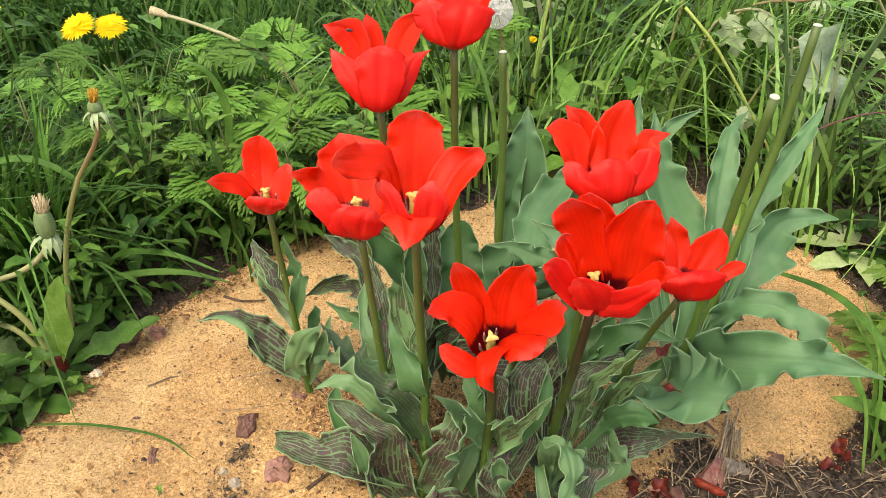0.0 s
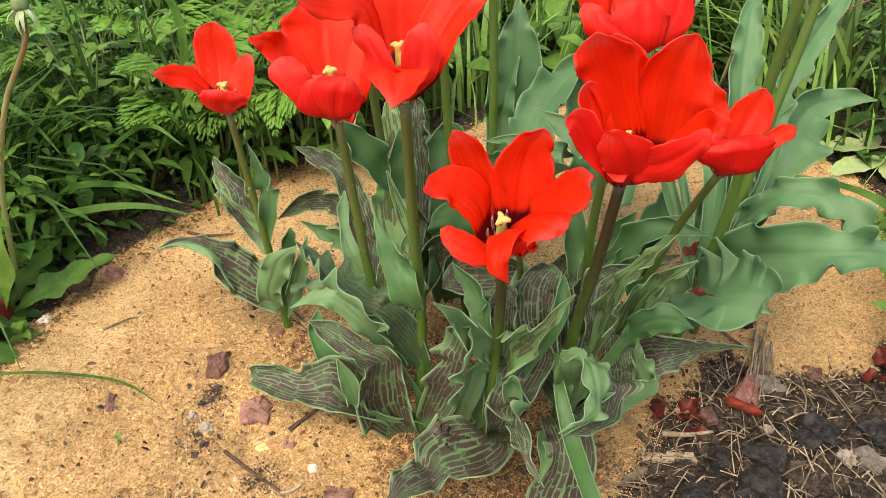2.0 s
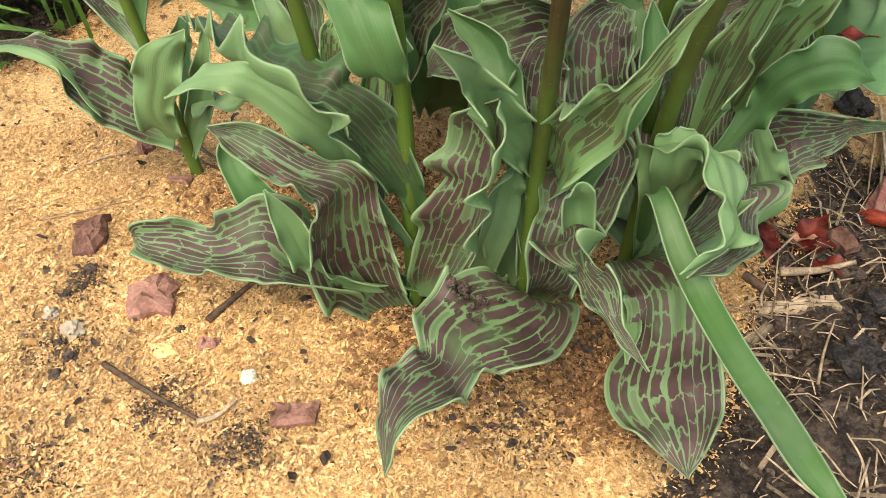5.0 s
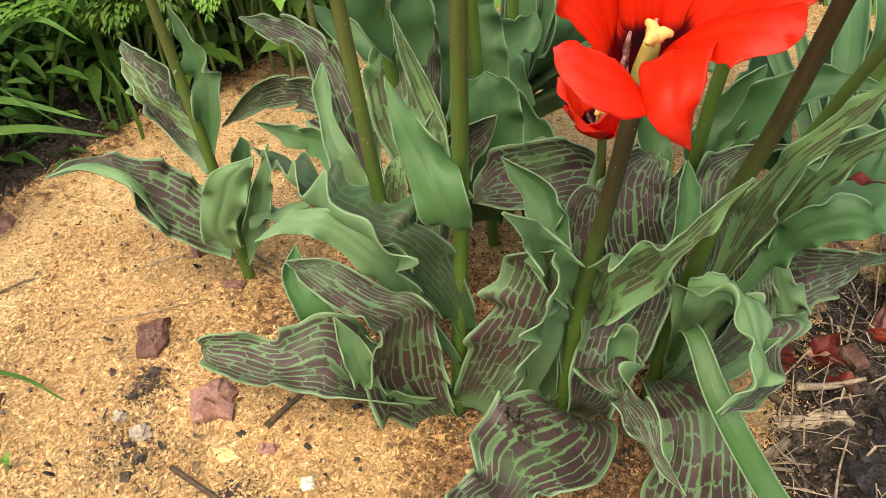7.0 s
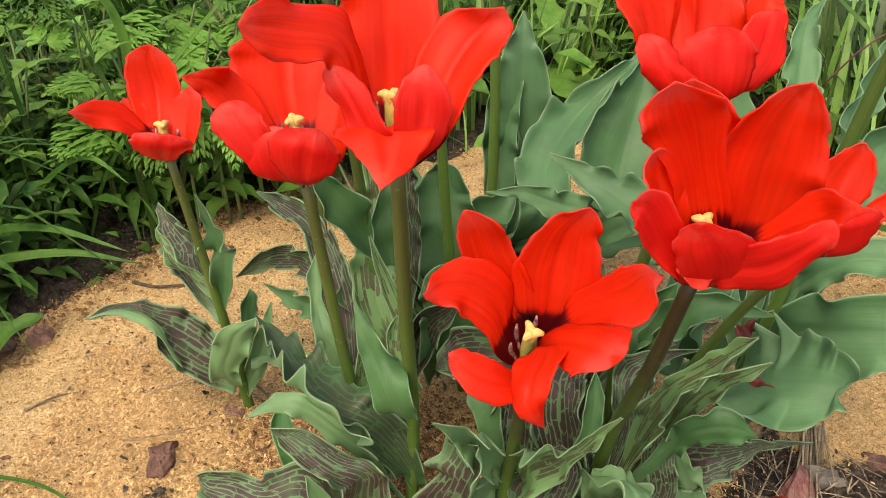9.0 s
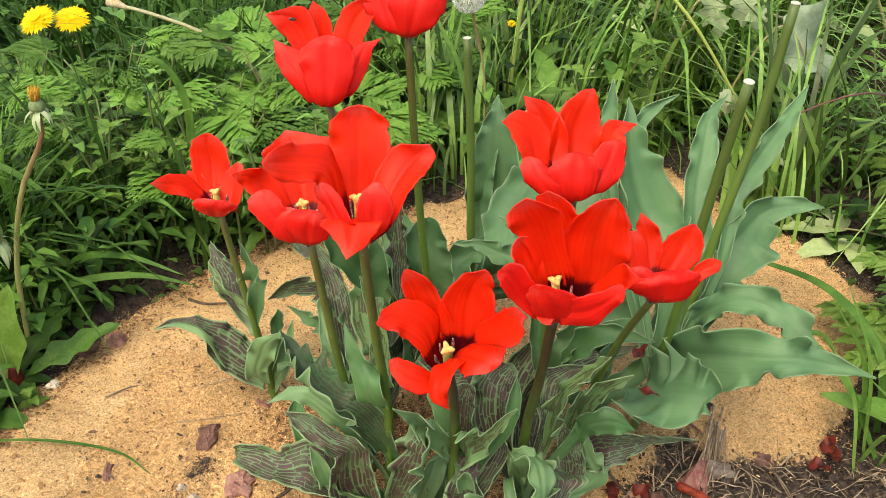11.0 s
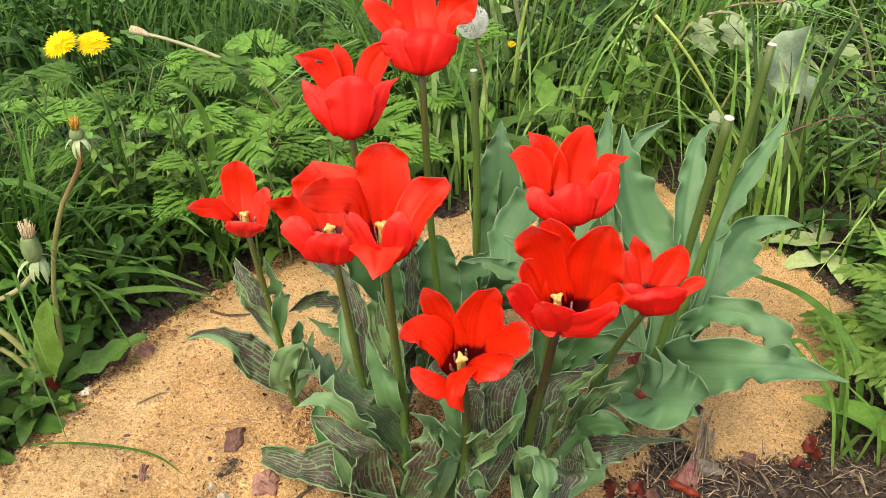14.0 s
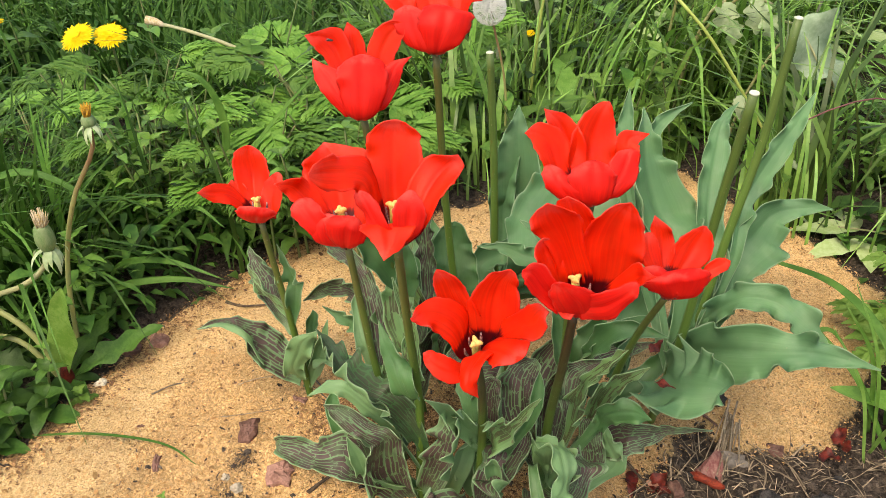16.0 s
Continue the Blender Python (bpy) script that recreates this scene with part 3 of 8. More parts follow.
# ---- tulips ----
def leaf_mesh(name, pts, width, mats, fold=0.30, wave=0.52, waves=None, each=None, twist=(0, 0), full=0.4, seed=0, curl=0.10, limit=1.0, n=56, m=15, sheath=0.5):
    """A tulip leaf along pts, base first: folded along its middle, with an undulating margin.
    full: where it is widest; twist: degrees at the base and at the tip; curl: how far the margins roll up."""
    r = random.Random(seed)
    c = spline(pts, n)
    long = float(np.linalg.norm(np.diff(c, axis=0), axis=1).sum())
    if each is None:
        each = min(max(width * 0.75, 0.028), 0.052)
    if waves is None:
        waves = min(max(long / each, 1.6), 6.0) * r.uniform(0.8, 1.25)
    wave = min(wave * 1.15, limit * float(np.interp(width, [0.02, 0.035, 0.06], [0.11, 0.19, 0.31])) * (long / waves) / (width / 2))
    t = unit(np.gradient(c, axis=0))
    head = c[-1] - c[0]
    head[2] = 0
    if np.linalg.norm(head) < 0.01:
        head = np.array([0, -1.0, 0])
    head = unit(head)
    side = np.array([head[1], -head[0], 0])
    s = np.linspace(0, 1, n + 1)
    side = side[None] - (t @ side)[:, None] * t
    side = unit(side)
    nor = np.cross(side, t)
    tw = np.radians(np.interp(s, [0, 1], twist))[:, None]
    side, nor = side * np.cos(tw) + nor * np.sin(tw), nor * np.cos(tw) - side * np.sin(tw)
    up = np.clip(s / full, 0, 1)
    w = np.where(s < full, sheath + (1 - sheath) * np.sin(up * math.pi / 2), np.cos(np.clip((s - full) / (1 - full), 0, 1) ** 1.15 * math.pi / 2) ** 1.05)
    w = np.maximum(w, 0.012) * width / 2
    x = np.linspace(-1, 1, m)
    ph = [r.uniform(0, 6.28), r.uniform(0, 6.28)]
    fq = [waves * r.uniform(0.85, 1.2), waves * r.uniform(0.85, 1.2)]
    rolls = [r.uniform(-0.1, 0.55) + curl, r.uniform(-0.1, 0.55) + curl]
    g = np.zeros((n + 1, m, 3))
    for j, v in enumerate(x):
        k = 0 if v < 0 else 1
        av = abs(v)
        env = np.sin(np.pi * np.clip(s * 0.96 + 0.03, 0, 1)) ** 0.6
        wv = np.sin(2 * math.pi * (fq[k] * s + 0.25 * np.sin(5 * s + ph[k])) + ph[k]) + 0.22 * np.sin(2 * math.pi * fq[k] * 1.8 * s + ph[1 - k])
        lift = fold * av ** 1.5 * (1.0 + 0.9 * (1 - s) ** 4) + wave * av ** 2.8 * env * wv + rolls[k] * av ** 3 * env
        lift = lift + env * (0.26 * v * np.sin(2 * math.pi * 1.35 * s + ph[0]) + 0.10 * (1 - av * av) * np.sin(2 * math.pi * 2.1 * s + ph[1]))
        frill = av ** 5 * env * np.sin(2 * math.pi * fq[k] * 1.55 * s + ph[1 - k])
        lift = lift + 0.42 * wave * frill
        out = v * (1 + 0.045 * np.sin(2 * math.pi * fq[k] * 1.3 * s + ph[1 - k]) * av ** 2 * env + 0.03 * frill - 0.22 * np.abs(fold) * av - 0.30 * rolls[k] * av ** 3 * env) + 0.10 * np.sign(v) * wave * av ** 3 * np.cos(2 * math.pi * fq[k] * s + ph[k])
        g[:, j] = c + side * (out * w)[:, None] + nor * (lift * w)[:, None]
    v, f, slots, uv = sheet(g, 0.0007, grid_normals(g))
    return mesh_of(name, v, f, mats, slots, uv)


BLADE = (M_BLADE, M_BLADE)
STRIPED, FAINT, PLAIN, BLUE = (M_STRIPED, M_PLAIN), (M_FAINT, M_FAINT), (M_DEEP, M_PLAIN), (M_BLUE, M_BLUE_UNDER)
STRIPED_FAINT, PALE = (M_SOFT, M_PLAIN), (M_PLAIN, M_PLAIN)
LEAF_LABELS = {STRIPED: "green leaf with dark purple stripes", STRIPED_FAINT: "dark green leaf with soft purple stripes", FAINT: "light green leaf with faint brown stripes", PLAIN: "", PALE: "pale green leaf underside", BLUE: "", BLADE: "narrow flat fresh green leaf"}
leaf_count, last_leaf = 0, [None]


def leaf(plant, mats, width, *pts, **more):
    global leaf_count
    leaf_count += 1
    more.setdefault("seed", leaf_count)
    return part("leaf", leaf_mesh("leaf", pts, width, mats, **more), plant, LEAF_LABELS[mats])


def strip_mesh(name, stations, mats, cup=0.1, frill=0.002, each=0.025, seed=0, blunt=0.0, thick=0.0007, n=96, m=17, rough=0.0, lip=0.10):
    """A thin curved sheet along stations of (x, y, z, width, turn, tilt): turn and tilt, in degrees, give the way across it.
    cup: how far its middle sinks; frill: height of the margin's waves, one in each so many metres; blunt: share of its length that rounds off."""
    r = random.Random(seed)
    q = np.array(stations, dtype=float)
    tu, ti = np.radians(q[:, 4]), np.radians(q[:, 5])
    way = np.stack([np.cos(tu) * np.cos(ti), np.sin(tu) * np.cos(ti), np.sin(ti)], -1)
    k = 1e-4
    c = spline(np.hstack([q[:, :3], q[:, 3:4] * k, way * k]), n)
    w, side, c = np.maximum(c[:, 3] / k, 0), unit(c[:, 4:]), c[:, :3]
    t = unit(np.gradient(c, axis=0))
    side = unit(side - 0.6 * np.sum(side * t, -1, keepdims=True) * t)
    nor = unit(np.cross(side, t))
    s = np.linspace(0, 1, n + 1)
    if blunt:
        w = w * np.sqrt(1 - np.clip((s - 1 + blunt) / blunt, 0, 1) ** 2 * 0.985)
    w = np.maximum(w, 0.0006)
    long = float(np.linalg.norm(np.diff(c, axis=0), axis=1).sum())
    env = np.sin(np.pi * np.clip(s * 0.97 + 0.02, 0, 1)) ** 0.5 * np.clip(w / 0.014, 0, 1)
    ph = [r.uniform(0, 6.28) for _ in range(4)]
    fq = [long / each * r.uniform(0.85, 1.15) for _ in range(2)]
    g = np.zeros((n + 1, m, 3))
    for j, v in enumerate(np.linspace(-1, 1, m)):
        e, av = (0, -v) if v < 0 else (1, v)
        roll = 2 * math.pi * (fq[e] * s + 0.3 * np.sin(4 * s + ph[e])) + ph[e]
        lift = -1.5 * cup * (1 - v * v) * w * (0.75 + 0.25 * np.sin(7 * s + ph[2])) + lip * av ** 6 * w - 0.05 * math.exp(-(v / 0.16) ** 2) * w * env
        lift = lift + frill * env * (2.1 * av ** 3 * (np.sin(roll) + 0.28 * np.sin(1.9 * roll + 1)) * (0.75 + 0.55 * np.sin(2.3 * roll / 6 + ph[3])) + 0.25 * v * np.sin(5 * s + ph[3]))
        out = v * w / 2 * (1 + rough * av ** 6 * s * (np.sin(37 * s + ph[e]) + 0.7 * np.sin(71 * s + ph[2])) * 0.5) + np.sign(v) * av ** 3 * env * frill * 0.15 * np.cos(roll)
        g[:, j] = c + side * out[:, None] + nor * lift[:, None]
    v, f, slots, uv = sheet(g, thick, grid_normals(g))
    return mesh_of(name, v, f, mats, slots, uv)


def strip_leaf(plant, mats, stations, **more):
    global leaf_count
    leaf_count += 1
    more.setdefault("each", 0.036 if mats is BLUE else 0.027)
    last_leaf[0] = part("leaf", strip_mesh("leaf", stations, mats, seed=leaf_count, **more), plant, LEAF_LABELS[mats])
    return last_leaf[0]


def leaf_rim(stations):
    """The margin of the leaf built last, rolled over so that its pale underside shows."""
    global leaf_count
    leaf_count += 1
    return part("rolled_margin", strip_mesh("rolled_margin", stations, PALE, -0.22, 0.0016, seed=leaf_count), last_leaf[0], "pale rolled leaf margin")


def petal(plant, stations, seen, cup=0.1, blunt=0.0):
    """A petal from its claw to its tip; seen: which face the stations' left-to-right way turns up."""
    global leaf_count
    leaf_count += 1
    mats = (M_PETAL_IN, M_PETAL_OUT) if seen == "in" else (M_PETAL_OUT, M_PETAL_IN)
    return part("petal", strip_mesh("petal", stations, mats, cup / 1.5, 0.0011, 0.034, leaf_count, blunt, 0.0006, 40, 17, 0.10, 0.0), plant)


def petal_mesh(length, width, angles, cup, seed, tip=1.35, n=26, m=17):
    """A petal with its claw at the origin, growing up the z axis and opening to +x by the given angles from the axis.
    tip: low for a pointed end, high for a blunt one."""
    r = random.Random(seed)
    s = np.linspace(0, 1, n + 1)
    s = 0.55 * s + 0.45 * np.sin(s * math.pi / 2)
    a = np.radians(np.interp(s, np.linspace(0, 1, len(angles)), np.array(angles) + np.array([0] + [r.uniform(-4, 4) for _ in angles[1:]])))
    a = np.convolve(np.pad(a, 3, mode="edge"), np.ones(7) / 7, "valid")
    step = np.diff(s) * length
    px = np.concatenate([[0], np.cumsum(np.sin(a[:-1]) * step)])
    pz = np.concatenate([[0], np.cumsum(np.cos(a[:-1]) * step)])
    x = np.clip((s - 0.42) / 0.58, 0, 1)
    w = (0.36 + 0.64 * np.sin(np.clip(s / 0.42, 0, 1) * math.pi / 2)) * (1 - x ** (1.3 * tip + 0.25)) ** min(max(1.14 - 0.25 * tip, 0.48), 0.85)
    w = np.maximum(w, 0.015) * width / 2
    rag = [(r.uniform(0, 6.28), r.uniform(0, 6.28), r.uniform(5, 8), r.uniform(12, 17)) for _ in range(2)]
    jag = [np.array([r.uniform(-0.055, 0.055) for _ in s]) for _ in range(2)]
    inward = np.stack([-np.cos(a), 0 * a, np.sin(a)], -1)
    ph, sway, tw = r.uniform(0, 6.28), r.uniform(-0.10, 0.10) * length, r.uniform(-0.25, 0.25)
    g = np.zeros((n + 1, m, 3))
    for j, v in enumerate(np.linspace(-1, 1, m)):
        bend = cup * (1.25 - 1.95 * s) * v * v
        rip = 0.46 * abs(v) ** 3 * np.sin(8 * s + ph + (2.0 if v > 0 else 0)) * s + 0.05 * np.sin(13 * s + 5 * v + ph) * s + 0.10 * v * v * np.sin(21 * s + 2 * ph + 3 * v) * s * s
        crease = -0.035 * math.exp(-(v / 0.14) ** 2) * np.sin(math.pi * s)
        g[:, j, 0], g[:, j, 2] = px, pz
        p1, p2, f1, f2 = rag[0 if v < 0 else 1]
        ragged = 1 + v * v * s * (0.13 * np.sin(f1 * s + p1) + 0.10 * np.sin(f2 * s + p2)) + abs(v) ** 7 * s * jag[0 if v < 0 else 1]
        g[:, j, 1] = v * w * ragged * (1 - 0.28 * np.abs(bend) * abs(v)) + sway * s * s
        g[:, j] += inward * ((bend + rip + crease + tw * s * v) * w)[:, None]
    return g


def flower(plant, at, axis, petals, seed=0, size=0.95, pistil=0.022, stamens=6):
    """petals: (azimuth, length, width, angles, cup) with azimuth 0 to the right, 90 behind, 270 towards the path's start."""
    z = Vector(axis).normalized()
    x = (Vector((1, 0.05, 0)) - z * z.dot(Vector((1, 0.05, 0)))).normalized()
    y = z.cross(x)
    base = Matrix((x, y, z)).transposed().to_4x4()
    base.translation = at
    for i, (az, length, width, angles, cup, *tip) in enumerate(petals):
        g = petal_mesh(length * size, width * size, angles, cup, seed * 17 + i, *tip)
        out = 0.0030 * size
        turn = base @ Matrix.Rotation(radians(az), 4, "Z") @ Matrix.Translation((out * 0.6, 0, 0.0004 * (i % 2)))
        w = np.array(turn)
        g = g @ w[:3, :3].T + w[:3, 3]
        v, f, slots, uv = sheet(g, 0.0006, -grid_normals(g))
        part("petal", mesh_of("petal", v, f, (M_PETAL_IN, M_PETAL_OUT), slots, uv), plant)
    heart(plant, at, axis, seed, size, pistil, stamens)


def heart(plant, at, axis, seed=0, size=0.95, pistil=0.022, stamens=6):
    """The pistil and the stamens round it."""
    z = Vector(axis).normalized()
    x = (Vector((1, 0.05, 0)) - z * z.dot(Vector((1, 0.05, 0)))).normalized()
    base = Matrix((x, z.cross(x), z)).transposed().to_4x4()
    base.translation = at
    w = np.array(base)
    place = lambda p: np.asarray(p) @ w[:3, :3].T + w[:3, 3]
    k = size
    v, f, uv = tube([(0, 0, 0), (0, 0, pistil * k * 0.6), (0, 0, pistil * k)], (0.0030 * k, 0.0036 * k, 0.0026 * k), 9, 6)
    pis = part("pistil", mesh_of("pistil", place(v), f, M_PISTIL, None, uv), plant, "pale yellow-green pistil")
    lobes = []
    for q in range(3):
        c, s = math.cos(q * 2.094 + seed), math.sin(q * 2.094 + seed)
        top = pistil * k
        lobes.append(tube([(0, 0, top - 0.001), (c * 0.0022 * k, s * 0.0022 * k, top + 0.0022 * k), (c * 0.0050 * k, s * 0.0050 * k, top + 0.0018 * k)], (0.0026 * k, 0.0022 * k, 0.0010 * k), 7, 5))
    v, f, uv = joined(lobes)
    part("stigma", mesh_of("stigma", place(v), f, M_STIGMA, None, uv), pis)
    rr = random.Random(seed)
    for q in range(stamens):
        c, s = math.cos(q * 1.047 + 0.4 + seed), math.sin(q * 1.047 + 0.4 + seed)
        h, o = pistil * k * rr.uniform(0.62, 0.8), rr.uniform(0.007, 0.010) * k
        v, f, uv = joined([tube([(c * 0.003 * k, s * 0.003 * k, 0), (c * o * 0.8, s * o * 0.8, h * 0.6)], (0.0010 * k, 0.0006 * k), 5, 3),
                           tube([(c * o * 0.78, s * o * 0.78, h * 0.55), (c * o, s * o, h * 0.8), (c * o * 1.05, s * o * 1.05, h * 1.15)], (0.0007 * k, 0.0013 * k, 0.0005 * k), 6, 5)])
        part("stamen", mesh_of("stamen", place(v), f, M_ANTHER, None, uv), plant)


def stem(plant, pts, r0=0.0038, r1=0.0031, mat=M_STEM):
    v, f, uv = tube(pts, (r0 * 1.0, r1 * 0.92), 12, 18)
    return part("stem", mesh_of("stem", v, f, mat, None, uv), plant)


def cut_stem(plant, pts, r0=0.0040, r1=0.0035):
    v, f, uv = tube(pts, (r0, r1), 14, 18)
    st = part("stem", mesh_of("stem", v, f, M_STEM_GREEN, None, uv), plant, "thick green stem with its flower cut off")
    end, d = Vector(pts[-1]), (Vector(pts[-1]) - Vector(pts[-2])).normalized()
    v, f, uv = tube([end - d * 0.0004, end + d * 0.0006, end + d * 0.0011], (r1 * 1.02, r1 * 1.04, r1 * 0.7), 14, 4)
    part("cut_end", mesh_of("cut_end", v, f, M_CUT, None, uv), st, "pale fibrous cut end")


def tulip(x, y, label, name="tulip"):
    return thing(name, (x, y, ground_z(x, y)), label, "tulip", "tulips on the sawdust heap")


# the short striped tulips in front
p = tulip(-0.085, 0.722, "small open red tulip with purple-striped wavy leaves")
stem(p, [(-0.085, 0.722, 0.0), (-0.088, 0.715, 0.09), (-0.096, 0.702, 0.229)], 0.0040, 0.0030)
heart(p, (-0.096, 0.700, 0.230), (0.0, 0.05, 1), 1, pistil=0.022)
petal(p, [(-0.097, 0.701, 0.232, 0.007, 7, -2), (-0.102, 0.709, 0.245, 0.019, 7, -2), (-0.106, 0.723, 0.266, 0.032, 2, -10), (-0.108, 0.728, 0.281, 0.028, 5, -6), (-0.107, 0.731, 0.290, 0.017, 7, -2)], "in", cup=0.16, blunt=0.2)
petal(p, [(-0.097, 0.700, 0.232, 0.007, 103, 37), (-0.108, 0.700, 0.247, 0.013, 103, 37), (-0.119, 0.696, 0.259, 0.019, 112, 40), (-0.130, 0.688, 0.265, 0.015, 94, 60), (-0.138, 0.678, 0.270, 0.000, 94, 60)], "in", cup=-0.08)
petal(p, [(-0.097, 0.701, 0.232, 0.007, 40, 16), (-0.107, 0.708, 0.243, 0.010, 40, 16), (-0.122, 0.717, 0.256, 0.015, 33, 17), (-0.125, 0.720, 0.261, 0.000, 33, 17)], "in", cup=0.1)
petal(p, [(-0.096, 0.698, 0.231, 0.008, 8, -1), (-0.095, 0.690, 0.237, 0.022, 8, -1), (-0.090, 0.682, 0.250, 0.035, 6, -3), (-0.087, 0.680, 0.257, 0.023, 8, 0)], "out", cup=-0.12, blunt=0.2)
petal(p, [(-0.094, 0.700, 0.232, 0.007, -7, 9), (-0.087, 0.698, 0.238, 0.016, -7, 9), (-0.085, 0.710, 0.254, 0.020, -11, -5), (-0.082, 0.722, 0.269, 0.013, 29, 31)], "in", cup=0.1, blunt=0.2)
strip_leaf(p, STRIPED, [(-0.086, 0.710, 0.049, 0.028, 137, 59), (-0.107, 0.714, 0.063, 0.036, 94, 51), (-0.124, 0.716, 0.077, 0.039, 95, 50), (-0.144, 0.718, 0.094, 0.022, 118, 30), (-0.159, 0.718, 0.101, 0.014, 118, 19), (-0.186, 0.707, 0.099, 0.000, 118, 19)], cup=0.12, frill=0.0025)
leaf_rim([(-0.122, 0.702, 0.065, 0.007, 144, 42), (-0.139, 0.709, 0.093, 0.008, 116, 33), (-0.156, 0.712, 0.100, 0.009, 113, 9), (-0.170, 0.709, 0.103, 0.003, 117, 15), (-0.185, 0.706, 0.100, 0.000, 117, 15)])
strip_leaf(p, PALE, [(-0.084, 0.706, 0.044, 0.011, 0, -12), (-0.087, 0.696, 0.068, 0.020, 10, -3), (-0.078, 0.692, 0.090, 0.024, 8, -4), (-0.071, 0.692, 0.105, 0.023, 9, 8), (-0.057, 0.694, 0.115, 0.000, 9, 8)], cup=-0.12, frill=0.0028, each=0.022)
strip_leaf(p, FAINT, [(-0.092, 0.714, 0.119, 0.008, 180, 70), (-0.107, 0.716, 0.133, 0.010, 0, 66), (-0.119, 0.722, 0.147, 0.009, 0, 24), (-0.127, 0.728, 0.155, 0.005, 0, 33), (-0.130, 0.730, 0.161, 0.000, 0, 33)], cup=0.2, frill=0.003)
strip_leaf(p, STRIPED, [(-0.090, 0.715, 0.094, 0.007, 0, 34), (-0.104, 0.728, 0.112, 0.016, 19, 12), (-0.115, 0.736, 0.128, 0.022, 8, 20), (-0.124, 0.746, 0.139, 0.027, -19, 27), (-0.143, 0.772, 0.143, 0.015, -24, 34), (-0.152, 0.787, 0.148, 0.000, -24, 34)], cup=0.25, frill=0.002)
strip_leaf(p, PLAIN, [(-0.087, 0.712, 0.107, 0.004, 0, -2), (-0.080, 0.710, 0.149, 0.017, 0, 40), (-0.084, 0.714, 0.171, 0.012, -16, 23), (-0.093, 0.720, 0.195, 0.000, -16, 23)], cup=0.2, frill=0.003)
strip_leaf(p, PALE, [(-0.086, 0.718, 0.021, 0.008, 0, 7), (-0.071, 0.720, 0.054, 0.015, 0, 7), (-0.063, 0.720, 0.080, 0.011, 0, 10), (-0.056, 0.725, 0.105, 0.000, 0, 10)], cup=0.15)
strip_leaf(p, PLAIN, [(-0.086, 0.718, 0.021, 0.006, 0, 38), (-0.080, 0.735, 0.054, 0.011, 0, 38), (-0.082, 0.745, 0.078, 0.013, 0, 19), (-0.079, 0.750, 0.089, 0.010, 0, 6), (-0.081, 0.755, 0.094, 0.000, 0, 6)], cup=0.15)
strip_leaf(p, STRIPED, [(-0.076, 0.722, 0.053, 0.015, 100, 9), (-0.056, 0.722, 0.056, 0.015, 92, 1), (-0.040, 0.718, 0.065, 0.005, 88, 18), (-0.029, 0.715, 0.068, 0.000, 88, 18)], cup=0.15)
p = tulip(0.03, 0.635, "open red tulip on a brownish stem with striped leaves")
stem(p, [(0.03, 0.645, 0.0), (0.022, 0.612, 0.137), (0.014, 0.597, 0.274)])
heart(p, (0.014, 0.597, 0.273), (-0.05, -0.05, 1), 2, pistil=0.033)
petal(p, [(0.013, 0.598, 0.275, 0.011, 11, 5), (0.009, 0.610, 0.292, 0.032, 11, 5), (0.002, 0.629, 0.311, 0.048, 7, -2), (-0.001, 0.642, 0.323, 0.050, 9, 0), (-0.008, 0.650, 0.328, 0.023, 6, -4), (-0.013, 0.654, 0.331, 0.000, 6, -4)], "in", cup=0.16)
petal(p, [(0.012, 0.597, 0.275, 0.007, 73, 27), (-0.005, 0.602, 0.298, 0.017, 73, 27), (-0.018, 0.605, 0.314, 0.021, 76, 35), (-0.023, 0.600, 0.321, 0.016, 33, 35), (-0.034, 0.595, 0.325, 0.000, 33, 35)], "in", cup=0.05)
petal(p, [(0.013, 0.596, 0.275, 0.007, 16, 13), (0.005, 0.588, 0.286, 0.014, 16, 13), (-0.008, 0.588, 0.303, 0.020, 13, 8), (-0.018, 0.596, 0.313, 0.023, 17, 15)], "out", cup=-0.12, blunt=0.25)
petal(p, [(0.014, 0.595, 0.275, 0.008, 6, -5), (0.017, 0.584, 0.284, 0.022, 6, -5), (0.019, 0.585, 0.297, 0.032, 7, -12), (0.024, 0.588, 0.305, 0.018, 5, -5)], "out", cup=-0.18, blunt=0.3)
petal(p, [(0.013, 0.595, 0.275, 0.007, 4, -7), (0.006, 0.586, 0.283, 0.019, 4, -7), (0.005, 0.589, 0.299, 0.030, 3, 6), (0.005, 0.591, 0.305, 0.015, 3, -9)], "out", cup=-0.14, blunt=0.3)
petal(p, [(0.016, 0.597, 0.275, 0.007, 9, 17), (0.024, 0.600, 0.285, 0.015, 9, 17), (0.028, 0.613, 0.305, 0.019, -16, 8), (0.030, 0.625, 0.317, 0.015, -4, -20)], "in", cup=0.1, blunt=0.2)
strip_leaf(p, STRIPED, [(0.026, 0.632, 0.042, 0.008, 0, -17), (0.011, 0.660, 0.107, 0.014, 0, -17), (0.001, 0.690, 0.128, 0.026, 0, -10), (-0.009, 0.715, 0.147, 0.022, 0, -7), (-0.022, 0.738, 0.159, 0.018, -23, -8), (-0.046, 0.765, 0.159, 0.017, 0, 35), (-0.076, 0.790, 0.158, 0.000, 0, 35)], cup=0.18, frill=0.003)
strip_leaf(p, STRIPED, [(0.026, 0.632, 0.039, 0.009, 0, 47), (0.005, 0.685, 0.112, 0.016, 0, 47), (-0.017, 0.720, 0.129, 0.025, 0, 56), (-0.036, 0.745, 0.128, 0.018, 0, 80), (-0.061, 0.757, 0.121, 0.017, 0, 87), (-0.095, 0.768, 0.095, 0.000, 0, 87)], cup=0.2, frill=0.0025)
